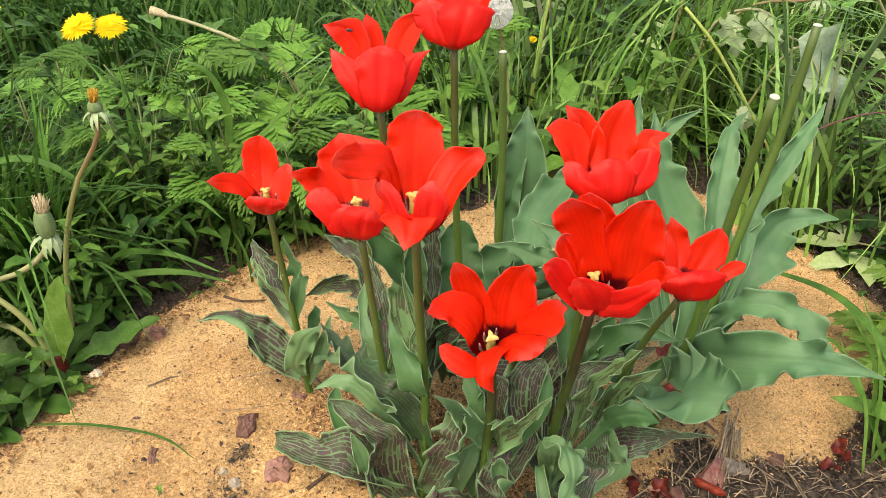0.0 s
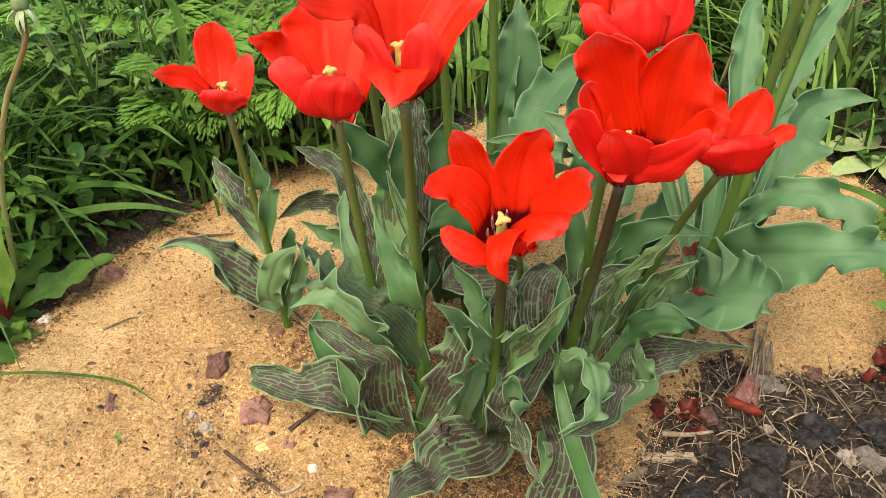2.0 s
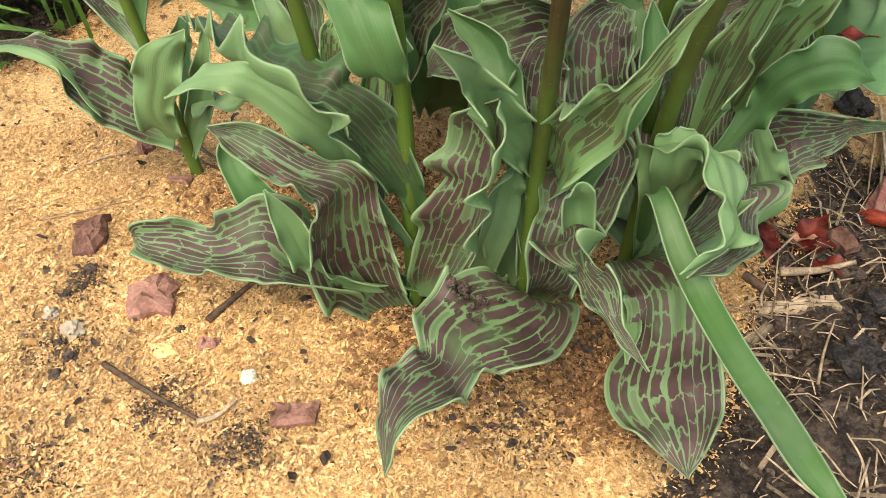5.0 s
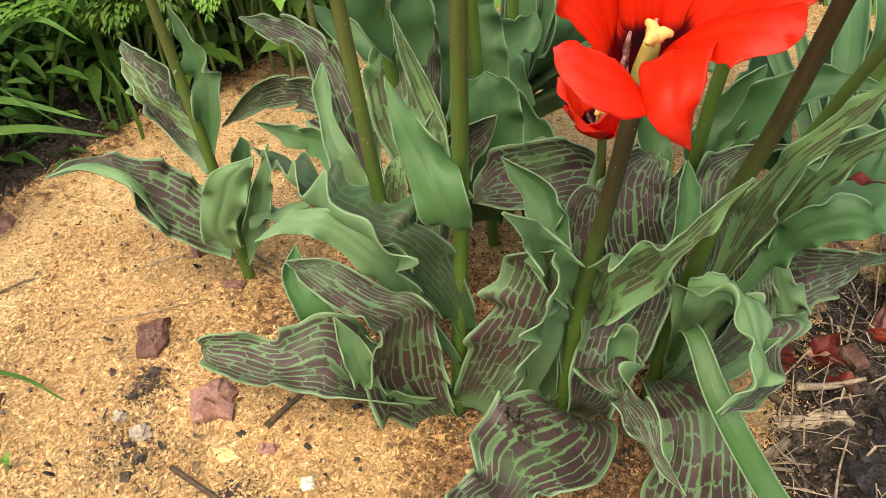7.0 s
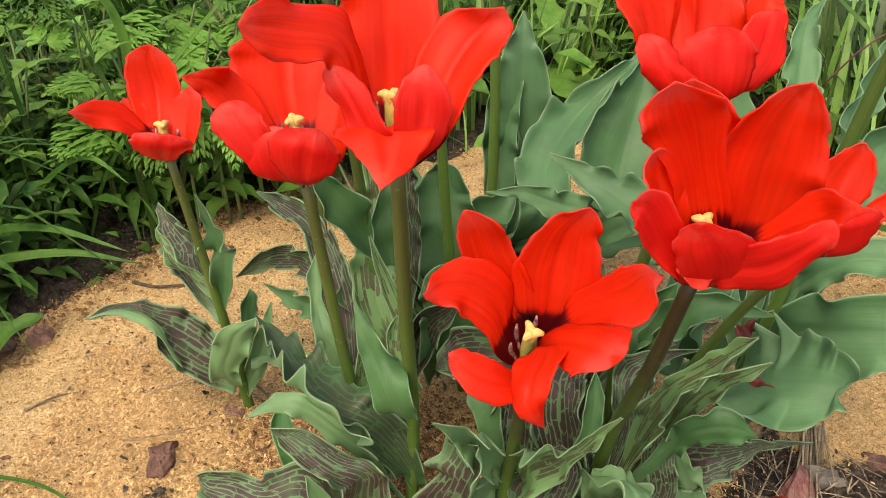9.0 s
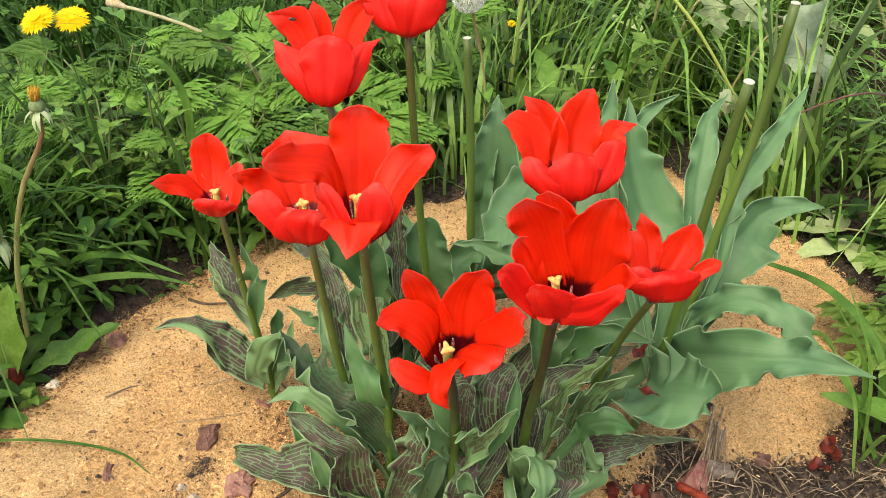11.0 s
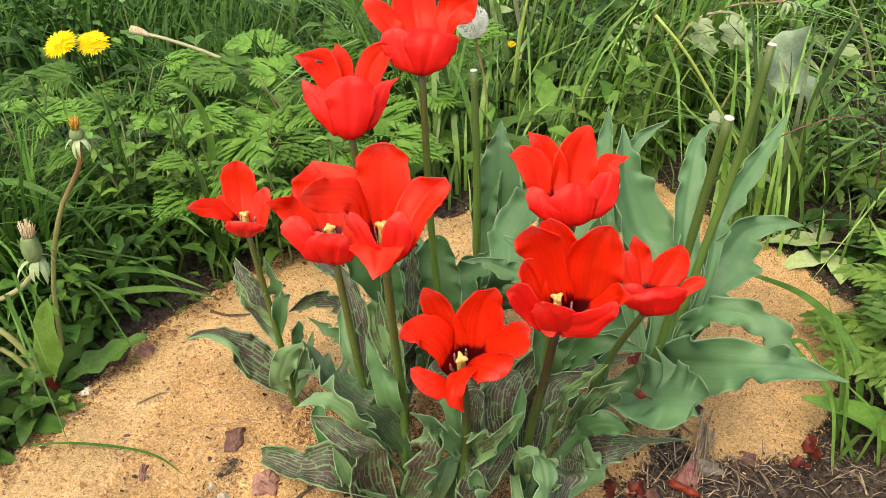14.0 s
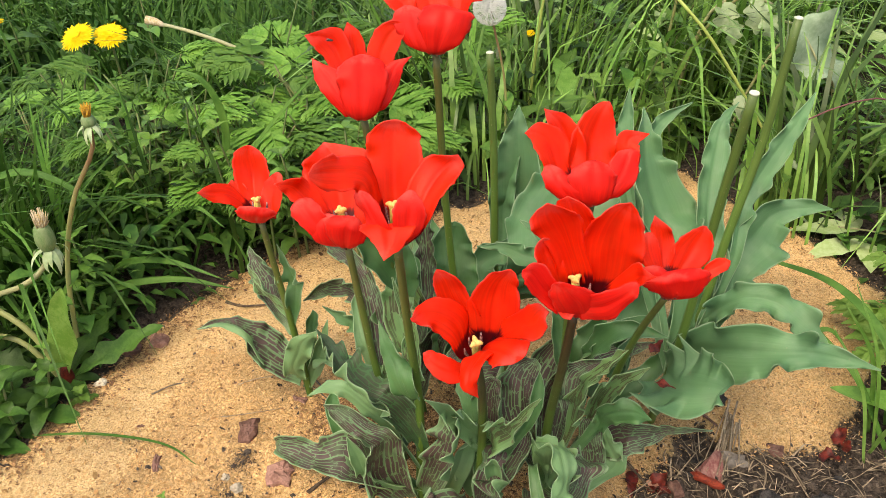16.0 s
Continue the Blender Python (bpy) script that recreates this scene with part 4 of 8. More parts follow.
strip_leaf(p, PLAIN, [(0.026, 0.632, 0.035, 0.009, 0, 70), (-0.016, 0.700, 0.113, 0.017, 0, 70), (-0.039, 0.720, 0.112, 0.014, 0, 89), (-0.063, 0.735, 0.114, 0.000, 0, 89)], cup=0.15, frill=0.0015)
strip_leaf(p, PALE, [(0.026, 0.632, 0.044, 0.007, 0, -5), (0.010, 0.650, 0.109, 0.013, 0, -5), (-0.001, 0.655, 0.137, 0.013, 0, -18), (-0.008, 0.670, 0.150, 0.007, 0, -2), (-0.010, 0.680, 0.163, 0.008, 0, 10), (-0.010, 0.690, 0.171, 0.000, 0, 10)], cup=0.2, frill=0.0015)
strip_leaf(p, FAINT, [(0.026, 0.632, 0.038, 0.008, 0, -2), (0.041, 0.665, 0.100, 0.014, 0, -2), (0.028, 0.680, 0.138, 0.025, 0, 7), (0.024, 0.700, 0.160, 0.027, 0, -2), (0.024, 0.710, 0.171, 0.013, 0, -5), (0.024, 0.715, 0.173, 0.000, 0, -5)], cup=0.18, frill=0.0025)
strip_leaf(p, FAINT, [(0.026, 0.632, 0.064, 0.006, 0, 24), (0.049, 0.640, 0.152, 0.008, 0, 24), (0.043, 0.645, 0.175, 0.009, 0, -23), (0.036, 0.650, 0.193, 0.005, 0, -2), (0.031, 0.655, 0.208, 0.000, 0, -2)], cup=0.25, frill=0.001)
strip_leaf(p, STRIPED, [(0.026, 0.632, 0.033, 0.008, 0, -2), (0.041, 0.760, 0.131, 0.014, 0, -2), (0.036, 0.780, 0.164, 0.018, 0, 23), (0.034, 0.790, 0.188, 0.015, 0, 12), (0.033, 0.800, 0.198, 0.011, 0, 4), (0.031, 0.800, 0.204, 0.000, 0, 4)], cup=0.2, frill=0.003)
strip_leaf(p, STRIPED, [(0.026, 0.632, 0.023, 0.014, 0, 18), (0.046, 0.700, 0.082, 0.026, 0, 18), (0.058, 0.700, 0.110, 0.022, 0, -28), (0.068, 0.700, 0.120, 0.018, 0, -43), (0.079, 0.700, 0.131, 0.000, 0, -43)], cup=0.2, frill=0.002)
strip_leaf(p, FAINT, [(0.026, 0.630, 0.116, 0.013, 0, -1), (0.027, 0.635, 0.134, 0.010, 0, -2), (0.028, 0.640, 0.139, 0.007, 0, -2), (0.029, 0.645, 0.141, 0.000, 0, -2)], cup=0.2)
p = tulip(0.052, 0.602, "tall wide-open red tulip with one drooping petal and striped leaves")
stem(p, [(0.052, 0.603, -0.002), (0.058, 0.600, 0.119), (0.061, 0.570, 0.22), (0.064, 0.545, 0.309)], 0.0041, 0.0033)
heart(p, (0.064, 0.545, 0.308), (-0.05, 0.12, 1), 3, pistil=0.03)
petal(p, [(0.064, 0.546, 0.310, 0.010, 7, -2), (0.061, 0.559, 0.329, 0.028, 7, -2), (0.060, 0.571, 0.354, 0.037, 1, -12), (0.060, 0.578, 0.372, 0.034, 7, -2), (0.061, 0.581, 0.382, 0.025, 8, -1)], "in", cup=0.14, blunt=0.2)
petal(p, [(0.065, 0.545, 0.310, 0.007, -18, -18), (0.075, 0.541, 0.325, 0.014, -18, -18), (0.083, 0.557, 0.344, 0.025, -22, -8), (0.091, 0.565, 0.355, 0.027, -26, -15), (0.100, 0.568, 0.361, 0.014, 9, 1), (0.103, 0.569, 0.364, 0.000, 9, 1)], "in", cup=0.1)
petal(p, [(0.065, 0.544, 0.310, 0.007, 11, 5), (0.074, 0.532, 0.324, 0.014, 11, 5), (0.075, 0.536, 0.338, 0.022, 19, -26), (0.076, 0.543, 0.352, 0.014, 10, 3)], "out", cup=-0.16, blunt=0.3)
petal(p, [(0.063, 0.545, 0.310, 0.007, 79, 22), (0.052, 0.545, 0.332, 0.020, 79, 22), (0.046, 0.548, 0.357, 0.025, 80, 17), (0.032, 0.534, 0.367, 0.025, 82, 23), (0.022, 0.521, 0.373, 0.011, 63, 55), (0.020, 0.518, 0.374, 0.000, 63, 55)], "in", cup=-0.1)
petal(p, [(0.063, 0.543, 0.310, 0.007, 11, 4), (0.060, 0.531, 0.324, 0.015, 11, 4), (0.053, 0.532, 0.340, 0.014, -16, -7), (0.044, 0.538, 0.353, 0.017, -1, -16)], "out", cup=-0.14, blunt=0.3)
petal(p, [(0.064, 0.544, 0.310, 0.008, -173, 2), (0.062, 0.539, 0.325, 0.024, -173, 2), (0.062, 0.533, 0.331, 0.037, -174, 4), (0.064, 0.520, 0.326, 0.020, -177, 8), (0.063, 0.510, 0.320, 0.000, -177, 8)], "in", cup=-0.08)
strip_leaf(p, PLAIN, [(0.061, 0.582, 0.142, 0.006, -41, 43), (0.058, 0.579, 0.146, 0.015, -41, 43), (0.052, 0.577, 0.165, 0.023, -17, 20), (0.044, 0.585, 0.179, 0.017, 0, -25), (0.037, 0.590, 0.193, 0.009, 0, -2), (0.031, 0.600, 0.205, 0.000, 0, -2)], cup=-0.12, frill=0.0025)
strip_leaf(p, FAINT, [(0.058, 0.600, 0.142, 0.015, 0, 25), (0.050, 0.610, 0.158, 0.010, 0, -2), (0.048, 0.620, 0.169, 0.008, 0, -13), (0.049, 0.625, 0.176, 0.000, 0, -13)], cup=0.2, frill=0.002)
strip_leaf(p, STRIPED_FAINT, [(0.060, 0.600, 0.065, 0.009, 0, -10), (0.047, 0.593, 0.106, 0.023, 42, -11), (0.031, 0.587, 0.139, 0.030, 67, -14), (0.005, 0.602, 0.149, 0.041, 82, -27), (-0.018, 0.630, 0.145, 0.022, 79, -22), (-0.052, 0.680, 0.129, 0.000, 79, -22)], cup=0.16, frill=0.003)
strip_leaf(p, PALE, [(0.055, 0.602, 0.042, 0.016, -106, 70), (0.033, 0.595, 0.103, 0.030, -106, 70), (0.020, 0.583, 0.129, 0.021, -67, 75), (0.002, 0.583, 0.146, 0.014, 56, 65), (-0.012, 0.580, 0.149, 0.010, 89, 16), (-0.026, 0.570, 0.148, 0.000, 89, 16)], cup=-0.12, frill=0.0015)
strip_leaf(p, STRIPED, [(0.049, 0.602, -0.010, 0.010, 25, 18), (0.037, 0.592, 0.015, 0.025, 19, 10), (0.029, 0.583, 0.042, 0.040, 15, 16), (0.029, 0.579, 0.072, 0.034, 17, 10), (0.031, 0.575, 0.099, 0.026, 23, 10), (0.015, 0.576, 0.108, 0.019, 33, 3), (0.001, 0.580, 0.117, 0.018, 27, 18), (-0.009, 0.583, 0.122, 0.012, 22, 24), (-0.019, 0.584, 0.126, 0.000, 22, 24)], cup=0.10, frill=0.0025)
strip_leaf(p, STRIPED, [(0.036, 0.607, 0.008, 0.012, 109, 27), (0.008, 0.595, 0.043, 0.040, 87, -5), (-0.013, 0.597, 0.055, 0.043, 96, 36), (-0.037, 0.597, 0.050, 0.027, 96, 21), (-0.061, 0.603, 0.051, 0.023, 82, 42), (-0.077, 0.605, 0.053, 0.014, 106, 40), (-0.082, 0.612, 0.048, 0.000, 106, 40)], cup=0.14, frill=0.0022)
strip_leaf(p, PALE, [(0.055, 0.602, 0.011, 0.006, 0, 27), (0.014, 0.580, 0.046, 0.009, 0, 27), (0.007, 0.573, 0.081, 0.012, 24, 11), (0.000, 0.575, 0.100, 0.000, 24, 11)], cup=0.15)
strip_leaf(p, PLAIN, [(0.055, 0.602, 0.009, 0.011, 0, 12), (-0.012, 0.620, 0.052, 0.020, 0, 12), (-0.026, 0.627, 0.068, 0.014, 21, 14), (-0.031, 0.637, 0.080, 0.012, 27, 18), (-0.030, 0.645, 0.089, 0.000, 27, 18)], cup=0.15, frill=0.001)
strip_leaf(p, STRIPED, [(0.059, 0.595, 0.011, 0.021, -37, 38), (0.071, 0.580, 0.057, 0.035, -44, 34), (0.080, 0.573, 0.094, 0.037, -56, 35), (0.089, 0.570, 0.123, 0.040, -62, 32), (0.096, 0.560, 0.145, 0.000, -62, 32)], cup=0.16, frill=0.0025)
strip_leaf(p, PALE, [(0.079, 0.585, 0.026, 0.017, 0, 15), (0.093, 0.580, 0.068, 0.021, 30, 14), (0.100, 0.583, 0.091, 0.021, 48, -11), (0.107, 0.590, 0.097, 0.000, 48, -11)], cup=0.1, frill=0.001)
p = tulip(0.104, 0.582, "wide-open red tulip with dark centre and broad striped leaves")
stem(p, [(0.104, 0.585, 0.0), (0.112, 0.583, 0.10), (0.116, 0.555, 0.18), (0.116, 0.534, 0.222)], 0.0040, 0.0033, M_STEM_BROWN)
heart(p, (0.116, 0.536, 0.222), (0.03, -0.46, 0.88), 4, pistil=0.034)
petal(p, [(0.116, 0.536, 0.224, 0.007, 20, 21), (0.115, 0.540, 0.242, 0.014, 20, 21), (0.100, 0.543, 0.270, 0.021, 10, 7), (0.095, 0.541, 0.286, 0.017, 1, -5), (0.090, 0.541, 0.294, 0.007, 6, 2)], "in", cup=0.12, blunt=0.2)
petal(p, [(0.117, 0.537, 0.224, 0.009, -3, -11), (0.124, 0.540, 0.239, 0.024, -3, -11), (0.127, 0.542, 0.264, 0.036, -2, -10), (0.131, 0.544, 0.281, 0.025, 3, -2), (0.137, 0.545, 0.291, 0.011, 0, -7), (0.138, 0.545, 0.294, 0.000, 0, -7)], "in", cup=0.14)
petal(p, [(0.115, 0.535, 0.224, 0.007, 76, 35), (0.108, 0.531, 0.239, 0.018, 76, 35), (0.103, 0.531, 0.257, 0.026, 69, 39), (0.091, 0.527, 0.269, 0.023, 71, 35), (0.081, 0.521, 0.272, 0.014, 76, 33), (0.077, 0.516, 0.272, 0.004, 82, 55), (0.076, 0.515, 0.273, 0.000, 82, 55)], "in", cup=-0.05)
petal(p, [(0.117, 0.536, 0.224, 0.007, -89, -30), (0.131, 0.536, 0.244, 0.014, -89, -30), (0.146, 0.531, 0.260, 0.018, -71, -39), (0.154, 0.525, 0.268, 0.024, -61, -41), (0.159, 0.523, 0.277, 0.012, -48, -38), (0.164, 0.521, 0.279, 0.000, -48, -38)], "in", cup=0.05)
petal(p, [(0.116, 0.535, 0.224, 0.008, -108, -6), (0.121, 0.523, 0.242, 0.023, -108, -6), (0.131, 0.513, 0.253, 0.023, -117, -5), (0.141, 0.503, 0.258, 0.030, -129, -12), (0.144, 0.495, 0.257, 0.022, -135, -8)], "in", cup=-0.08, blunt=0.2)
petal(p, [(0.117, 0.534, 0.224, 0.007, 178, -16), (0.123, 0.512, 0.249, 0.018, 178, -16), (0.117, 0.493, 0.250, 0.019, -174, -32), (0.116, 0.488, 0.245, 0.013, 176, -36), (0.118, 0.487, 0.240, 0.008, -163, -18), (0.122, 0.488, 0.233, 0.000, -163, -18)], "in", cup=-0.2)
petal(p, [(0.116, 0.534, 0.223, 0.007, 119, 15), (0.113, 0.504, 0.241, 0.010, 119, 15), (0.104, 0.495, 0.248, 0.017, 110, 37), (0.095, 0.495, 0.253, 0.015, 101, 40), (0.088, 0.497, 0.258, 0.007, 72, 54), (0.086, 0.498, 0.259, 0.000, 72, 54)], "in", cup=-0.08)
strip_leaf(p, PALE, [(0.109, 0.590, 0.070, 0.008, 80, 0), (0.109, 0.585, 0.099, 0.012, 0, 87), (0.102, 0.574, 0.119, 0.019, 0, 73), (0.092, 0.562, 0.143, 0.016, 0, 70), (0.085, 0.552, 0.162, 0.008, 0, 72), (0.075, 0.545, 0.175, 0.000, 0, 72)], cup=0.15, frill=0.003)
strip_leaf(p, FAINT, [(0.113, 0.591, 0.065, 0.008, -80, -20), (0.117, 0.588, 0.083, 0.020, 180, -88), (0.120, 0.573, 0.113, 0.025, 0, -82), (0.130, 0.560, 0.132, 0.026, 0, -65), (0.137, 0.552, 0.147, 0.012, 0, -62), (0.144, 0.547, 0.158, 0.007, 0, -64), (0.151, 0.542, 0.174, 0.006, 0, -60), (0.160, 0.537, 0.191, 0.000, 0, -60)], cup=0.14, frill=0.003)
strip_leaf(p, PLAIN, [(0.109, 0.584, 0.051, 0.008, 0, 31), (0.101, 0.600, 0.120, 0.014, 0, 31), (0.095, 0.610, 0.137, 0.019, -35, 25), (0.078, 0.630, 0.147, 0.000, -35, 25)], cup=0.2, frill=0.001)
strip_leaf(p, STRIPED, [(0.109, 0.584, 0.036, 0.012, 0, -1), (0.114, 0.600, 0.087, 0.023, 0, -1), (0.113, 0.603, 0.115, 0.024, -12, 9), (0.116, 0.610, 0.130, 0.019, 0, -1), (0.120, 0.615, 0.137, 0.010, 0, -10), (0.122, 0.617, 0.137, 0.000, 0, -10)], cup=0.18, frill=0.003)
strip_leaf(p, STRIPED, [(0.109, 0.584, 0.031, 0.013, 0, -1), (0.143, 0.600, 0.087, 0.024, 0, -1), (0.138, 0.615, 0.120, 0.031, -20, 20), (0.142, 0.630, 0.134, 0.028, 0, -2), (0.150, 0.640, 0.138, 0.012, 0, -18), (0.152, 0.645, 0.138, 0.000, 0, -18)], cup=0.16, frill=0.003)
strip_leaf(p, STRIPED, [(0.109, 0.584, 0.039, 0.018, 94, 72), (0.122, 0.655, 0.119, 0.033, 94, 72), (0.096, 0.670, 0.110, 0.035, 88, 55), (0.075, 0.680, 0.101, 0.029, 81, 45), (0.064, 0.680, 0.088, 0.000, 81, 45)], cup=0.12, frill=0.002)
strip_leaf(p, STRIPED, [(0.109, 0.584, 0.018, 0.011, -15, 17), (0.116, 0.562, 0.051, 0.020, -15, 17), (0.122, 0.565, 0.078, 0.030, -20, 13), (0.132, 0.580, 0.089, 0.035, -17, 9), (0.140, 0.595, 0.097, 0.028, -22, 11), (0.142, 0.605, 0.101, 0.000, -22, 11)], cup=0.15, frill=0.003)
strip_leaf(p, PLAIN, [(0.109, 0.584, 0.049, 0.006, 0, -1), (0.153, 0.585, 0.129, 0.008, 0, -1), (0.156, 0.590, 0.144, 0.010, 0, -1), (0.157, 0.600, 0.152, 0.006, 0, -18), (0.157, 0.605, 0.157, 0.000, 0, -18)], cup=0.2, frill=0.001)
strip_leaf(p, STRIPED, [(0.112, 0.588, 0.040, 0.012, 180, 0), (0.125, 0.571, 0.080, 0.018, 137, -42), (0.124, 0.556, 0.078, 0.026, 159, -31), (0.126, 0.544, 0.077, 0.010, 140, -37), (0.131, 0.529, 0.079, 0.015, 172, -23), (0.134, 0.519, 0.074, 0.008, 163, -23), (0.146, 0.505, 0.059, 0.000, 163, -23)], cup=0.12, frill=0.0035)
strip_leaf(p, PALE, [(0.105, 0.594, 0.018, 0.012, 0, -2), (0.105, 0.592, 0.043, 0.029, 0, -8), (0.106, 0.590, 0.058, 0.036, 0, -11), (0.106, 0.590, 0.066, 0.027, 0, -12)], cup=0.16, frill=0.002, blunt=0.25)
strip_leaf(p, PALE, [(0.125, 0.552, 0.089, 0.012, 0, -3), (0.124, 0.548, 0.106, 0.012, 0, 3), (0.125, 0.545, 0.115, 0.007, 0, -3)], cup=0.3, frill=0.002)
strip_leaf(p, STRIPED, [(0.098, 0.585, 0.024, 0.012, 180, 13), (0.109, 0.555, 0.048, 0.035, 155, 19), (0.091, 0.532, 0.060, 0.056, 123, 5), (0.078, 0.520, 0.064, 0.046, 130, 5), (0.072, 0.506, 0.064, 0.026, 127, 3), (0.065, 0.494, 0.070, 0.031, 138, 3), (0.055, 0.477, 0.074, 0.017, 140, -22), (0.051, 0.462, 0.064, 0.000, 140, -22)], cup=-0.04, frill=0.002)
p = tulip(0.157, 0.613, "large open red tulip on a slanting stem with wavy striped leaves")
stem(p, [(0.157, 0.613, 0.0), (0.166, 0.590, 0.124), (0.174, 0.560, 0.2), (0.180, 0.540, 0.264)], 0.0043, 0.0035, M_STEM_BROWN)
heart(p, (0.180, 0.541, 0.264), (0.0, -0.1, 1), 5, pistil=0.03)
petal(p, [(0.180, 0.541, 0.266, 0.007, 8, 4), (0.181, 0.540, 0.288, 0.020, 8, 4), (0.174, 0.539, 0.316, 0.021, 8, 4), (0.167, 0.536, 0.334, 0.031, 7, 2), (0.163, 0.535, 0.343, 0.023, 6, 2), (0.161, 0.534, 0.350, 0.000, 6, 2)], "in", cup=0.14)
petal(p, [(0.181, 0.542, 0.266, 0.007, 5, -1), (0.186, 0.549, 0.286, 0.021, 5, -1), (0.182, 0.559, 0.315, 0.027, 2, -5), (0.175, 0.561, 0.335, 0.018, -10, -21), (0.173, 0.562, 0.340, 0.000, -10, -21)], "in", cup=0.12)
petal(p, [(0.182, 0.541, 0.266, 0.010, 5, -1), (0.199, 0.543, 0.282, 0.029, 5, -1), (0.202, 0.544, 0.312, 0.040, -1, -8), (0.205, 0.546, 0.330, 0.032, 1, -6), (0.209, 0.547, 0.341, 0.014, 0, -8), (0.211, 0.547, 0.345, 0.000, 0, -8)], "in", cup=0.16)
petal(p, [(0.179, 0.539, 0.266, 0.007, 47, 22), (0.172, 0.524, 0.283, 0.013, 47, 22), (0.162, 0.517, 0.299, 0.016, 31, 11), (0.154, 0.514, 0.313, 0.016, 39, 15), (0.149, 0.512, 0.315, 0.006, 39, 40), (0.148, 0.512, 0.316, 0.000, 39, 40)], "out", cup=0.1)
petal(p, [(0.179, 0.541, 0.266, 0.007, 40, -3), (0.167, 0.535, 0.297, 0.016, 40, -3), (0.161, 0.536, 0.315, 0.019, 45, 1), (0.159, 0.536, 0.324, 0.009, 16, 16)], "in", cup=0.15, blunt=0.2)
petal(p, [(0.180, 0.539, 0.265, 0.008, 2, -5), (0.184, 0.521, 0.278, 0.022, 2, -5), (0.179, 0.514, 0.297, 0.030, 11, -12), (0.170, 0.507, 0.312, 0.014, -1, -9)], "out", cup=-0.16, blunt=0.3)
petal(p, [(0.180, 0.539, 0.266, 0.007, 61, -85), (0.184, 0.519, 0.286, 0.016, 61, -85), (0.197, 0.512, 0.292, 0.023, 40, -81), (0.211, 0.512, 0.302, 0.013, -47, -81), (0.217, 0.512, 0.309, 0.012, -93, -56)], "out", cup=-0.1, blunt=0.2)
petal(p, [(0.182, 0.541, 0.266, 0.007, -98, -24), (0.205, 0.534, 0.292, 0.012, -98, -24), (0.216, 0.526, 0.305, 0.020, -89, -32), (0.220, 0.517, 0.312, 0.008, -87, -56), (0.226, 0.512, 0.315, 0.000, -87, -56)], "in", cup=0.05)
petal(p, [(0.180, 0.539, 0.265, 0.007, 5, -1), (0.176, 0.525, 0.275, 0.010, 5, -1), (0.175, 0.518, 0.286, 0.015, 3, 10), (0.177, 0.514, 0.281, 0.006, 16, 16), (0.178, 0.513, 0.280, 0.000, 16, 16)], "out", cup=-0.1)
leaf(p, STRIPED, 0.048, (0.168, 0.625, 0.015), (0.149, 0.668, 0.037), (0.159, 0.715, 0.064), (0.182, 0.757, 0.088), twist=(-0, -0))
leaf(p, STRIPED, 0.038, (0.166, 0.632, 0.025), (0.173, 0.685, 0.056), (0.209, 0.722, 0.073), (0.265, 0.753, 0.078), twist=(-15, -31))
leaf(p, PLAIN, 0.015, (0.192, 0.665, 0.066), (0.192, 0.682, 0.088), (0.182, 0.697, 0.108), twist=(14, 27))
strip_leaf(p, STRIPED, [(0.163, 0.602, 0.039, 0.008, 0, -1), (0.183, 0.620, 0.098, 0.014, 0, -1), (0.182, 0.630, 0.118, 0.021, 0, 8), (0.187, 0.640, 0.131, 0.022, 0, 7), (0.206, 0.650, 0.133, 0.006, 0, -37), (0.227, 0.660, 0.129, 0.000, 0, -37)], cup=0.18, frill=0.003)
strip_leaf(p, STRIPED, [(0.163, 0.602, 0.024, 0.006, 180, 1), (0.173, 0.595, 0.059, 0.010, 180, 1), (0.181, 0.586, 0.093, 0.023, -155, 36), (0.195, 0.576, 0.091, 0.030, -160, 39), (0.192, 0.560, 0.083, 0.022, -161, 46), (0.181, 0.535, 0.091, 0.015, -151, 56), (0.158, 0.516, 0.095, 0.000, -151, 56)], cup=0.14, frill=0.003)
strip_leaf(p, PALE, [(0.163, 0.602, 0.028, 0.007, 180, 1), (0.161, 0.585, 0.070, 0.012, 180, 1), (0.164, 0.576, 0.106, 0.022, -168, 27), (0.174, 0.562, 0.114, 0.026, -158, 35), (0.178, 0.550, 0.102, 0.022, -152, 47), (0.174, 0.529, 0.104, 0.015, -139, 53), (0.154, 0.511, 0.102, 0.000, -139, 53)], cup=-0.14, frill=0.0025)
strip_leaf(p, PALE, [(0.163, 0.602, 0.032, 0.006, 0, 19), (0.165, 0.585, 0.080, 0.011, 0, 19), (0.165, 0.573, 0.109, 0.019, -15, 13), (0.165, 0.575, 0.117, 0.013, 4, -5), (0.165, 0.575, 0.119, 0.000, 4, -5)], cup=-0.15, frill=0.002)
strip_leaf(p, STRIPED, [(0.163, 0.602, 0.017, 0.011, 0, -1), (0.203, 0.610, 0.055, 0.021, 0, -1), (0.201, 0.615, 0.079, 0.020, 0, -1), (0.201, 0.620, 0.094, 0.016, 0, -1), (0.204, 0.625, 0.096, 0.000, 0, -1)], cup=-0.1, frill=0.001)
strip_leaf(p, PALE, [(0.163, 0.602, 0.010, 0.010, 0, -1), (0.223, 0.615, 0.050, 0.018, 0, -1), (0.220, 0.617, 0.068, 0.020, -15, -11), (0.213, 0.617, 0.086, 0.010, -31, 2), (0.212, 0.620, 0.094, 0.000, -31, 2)], cup=-0.12, frill=0.003)
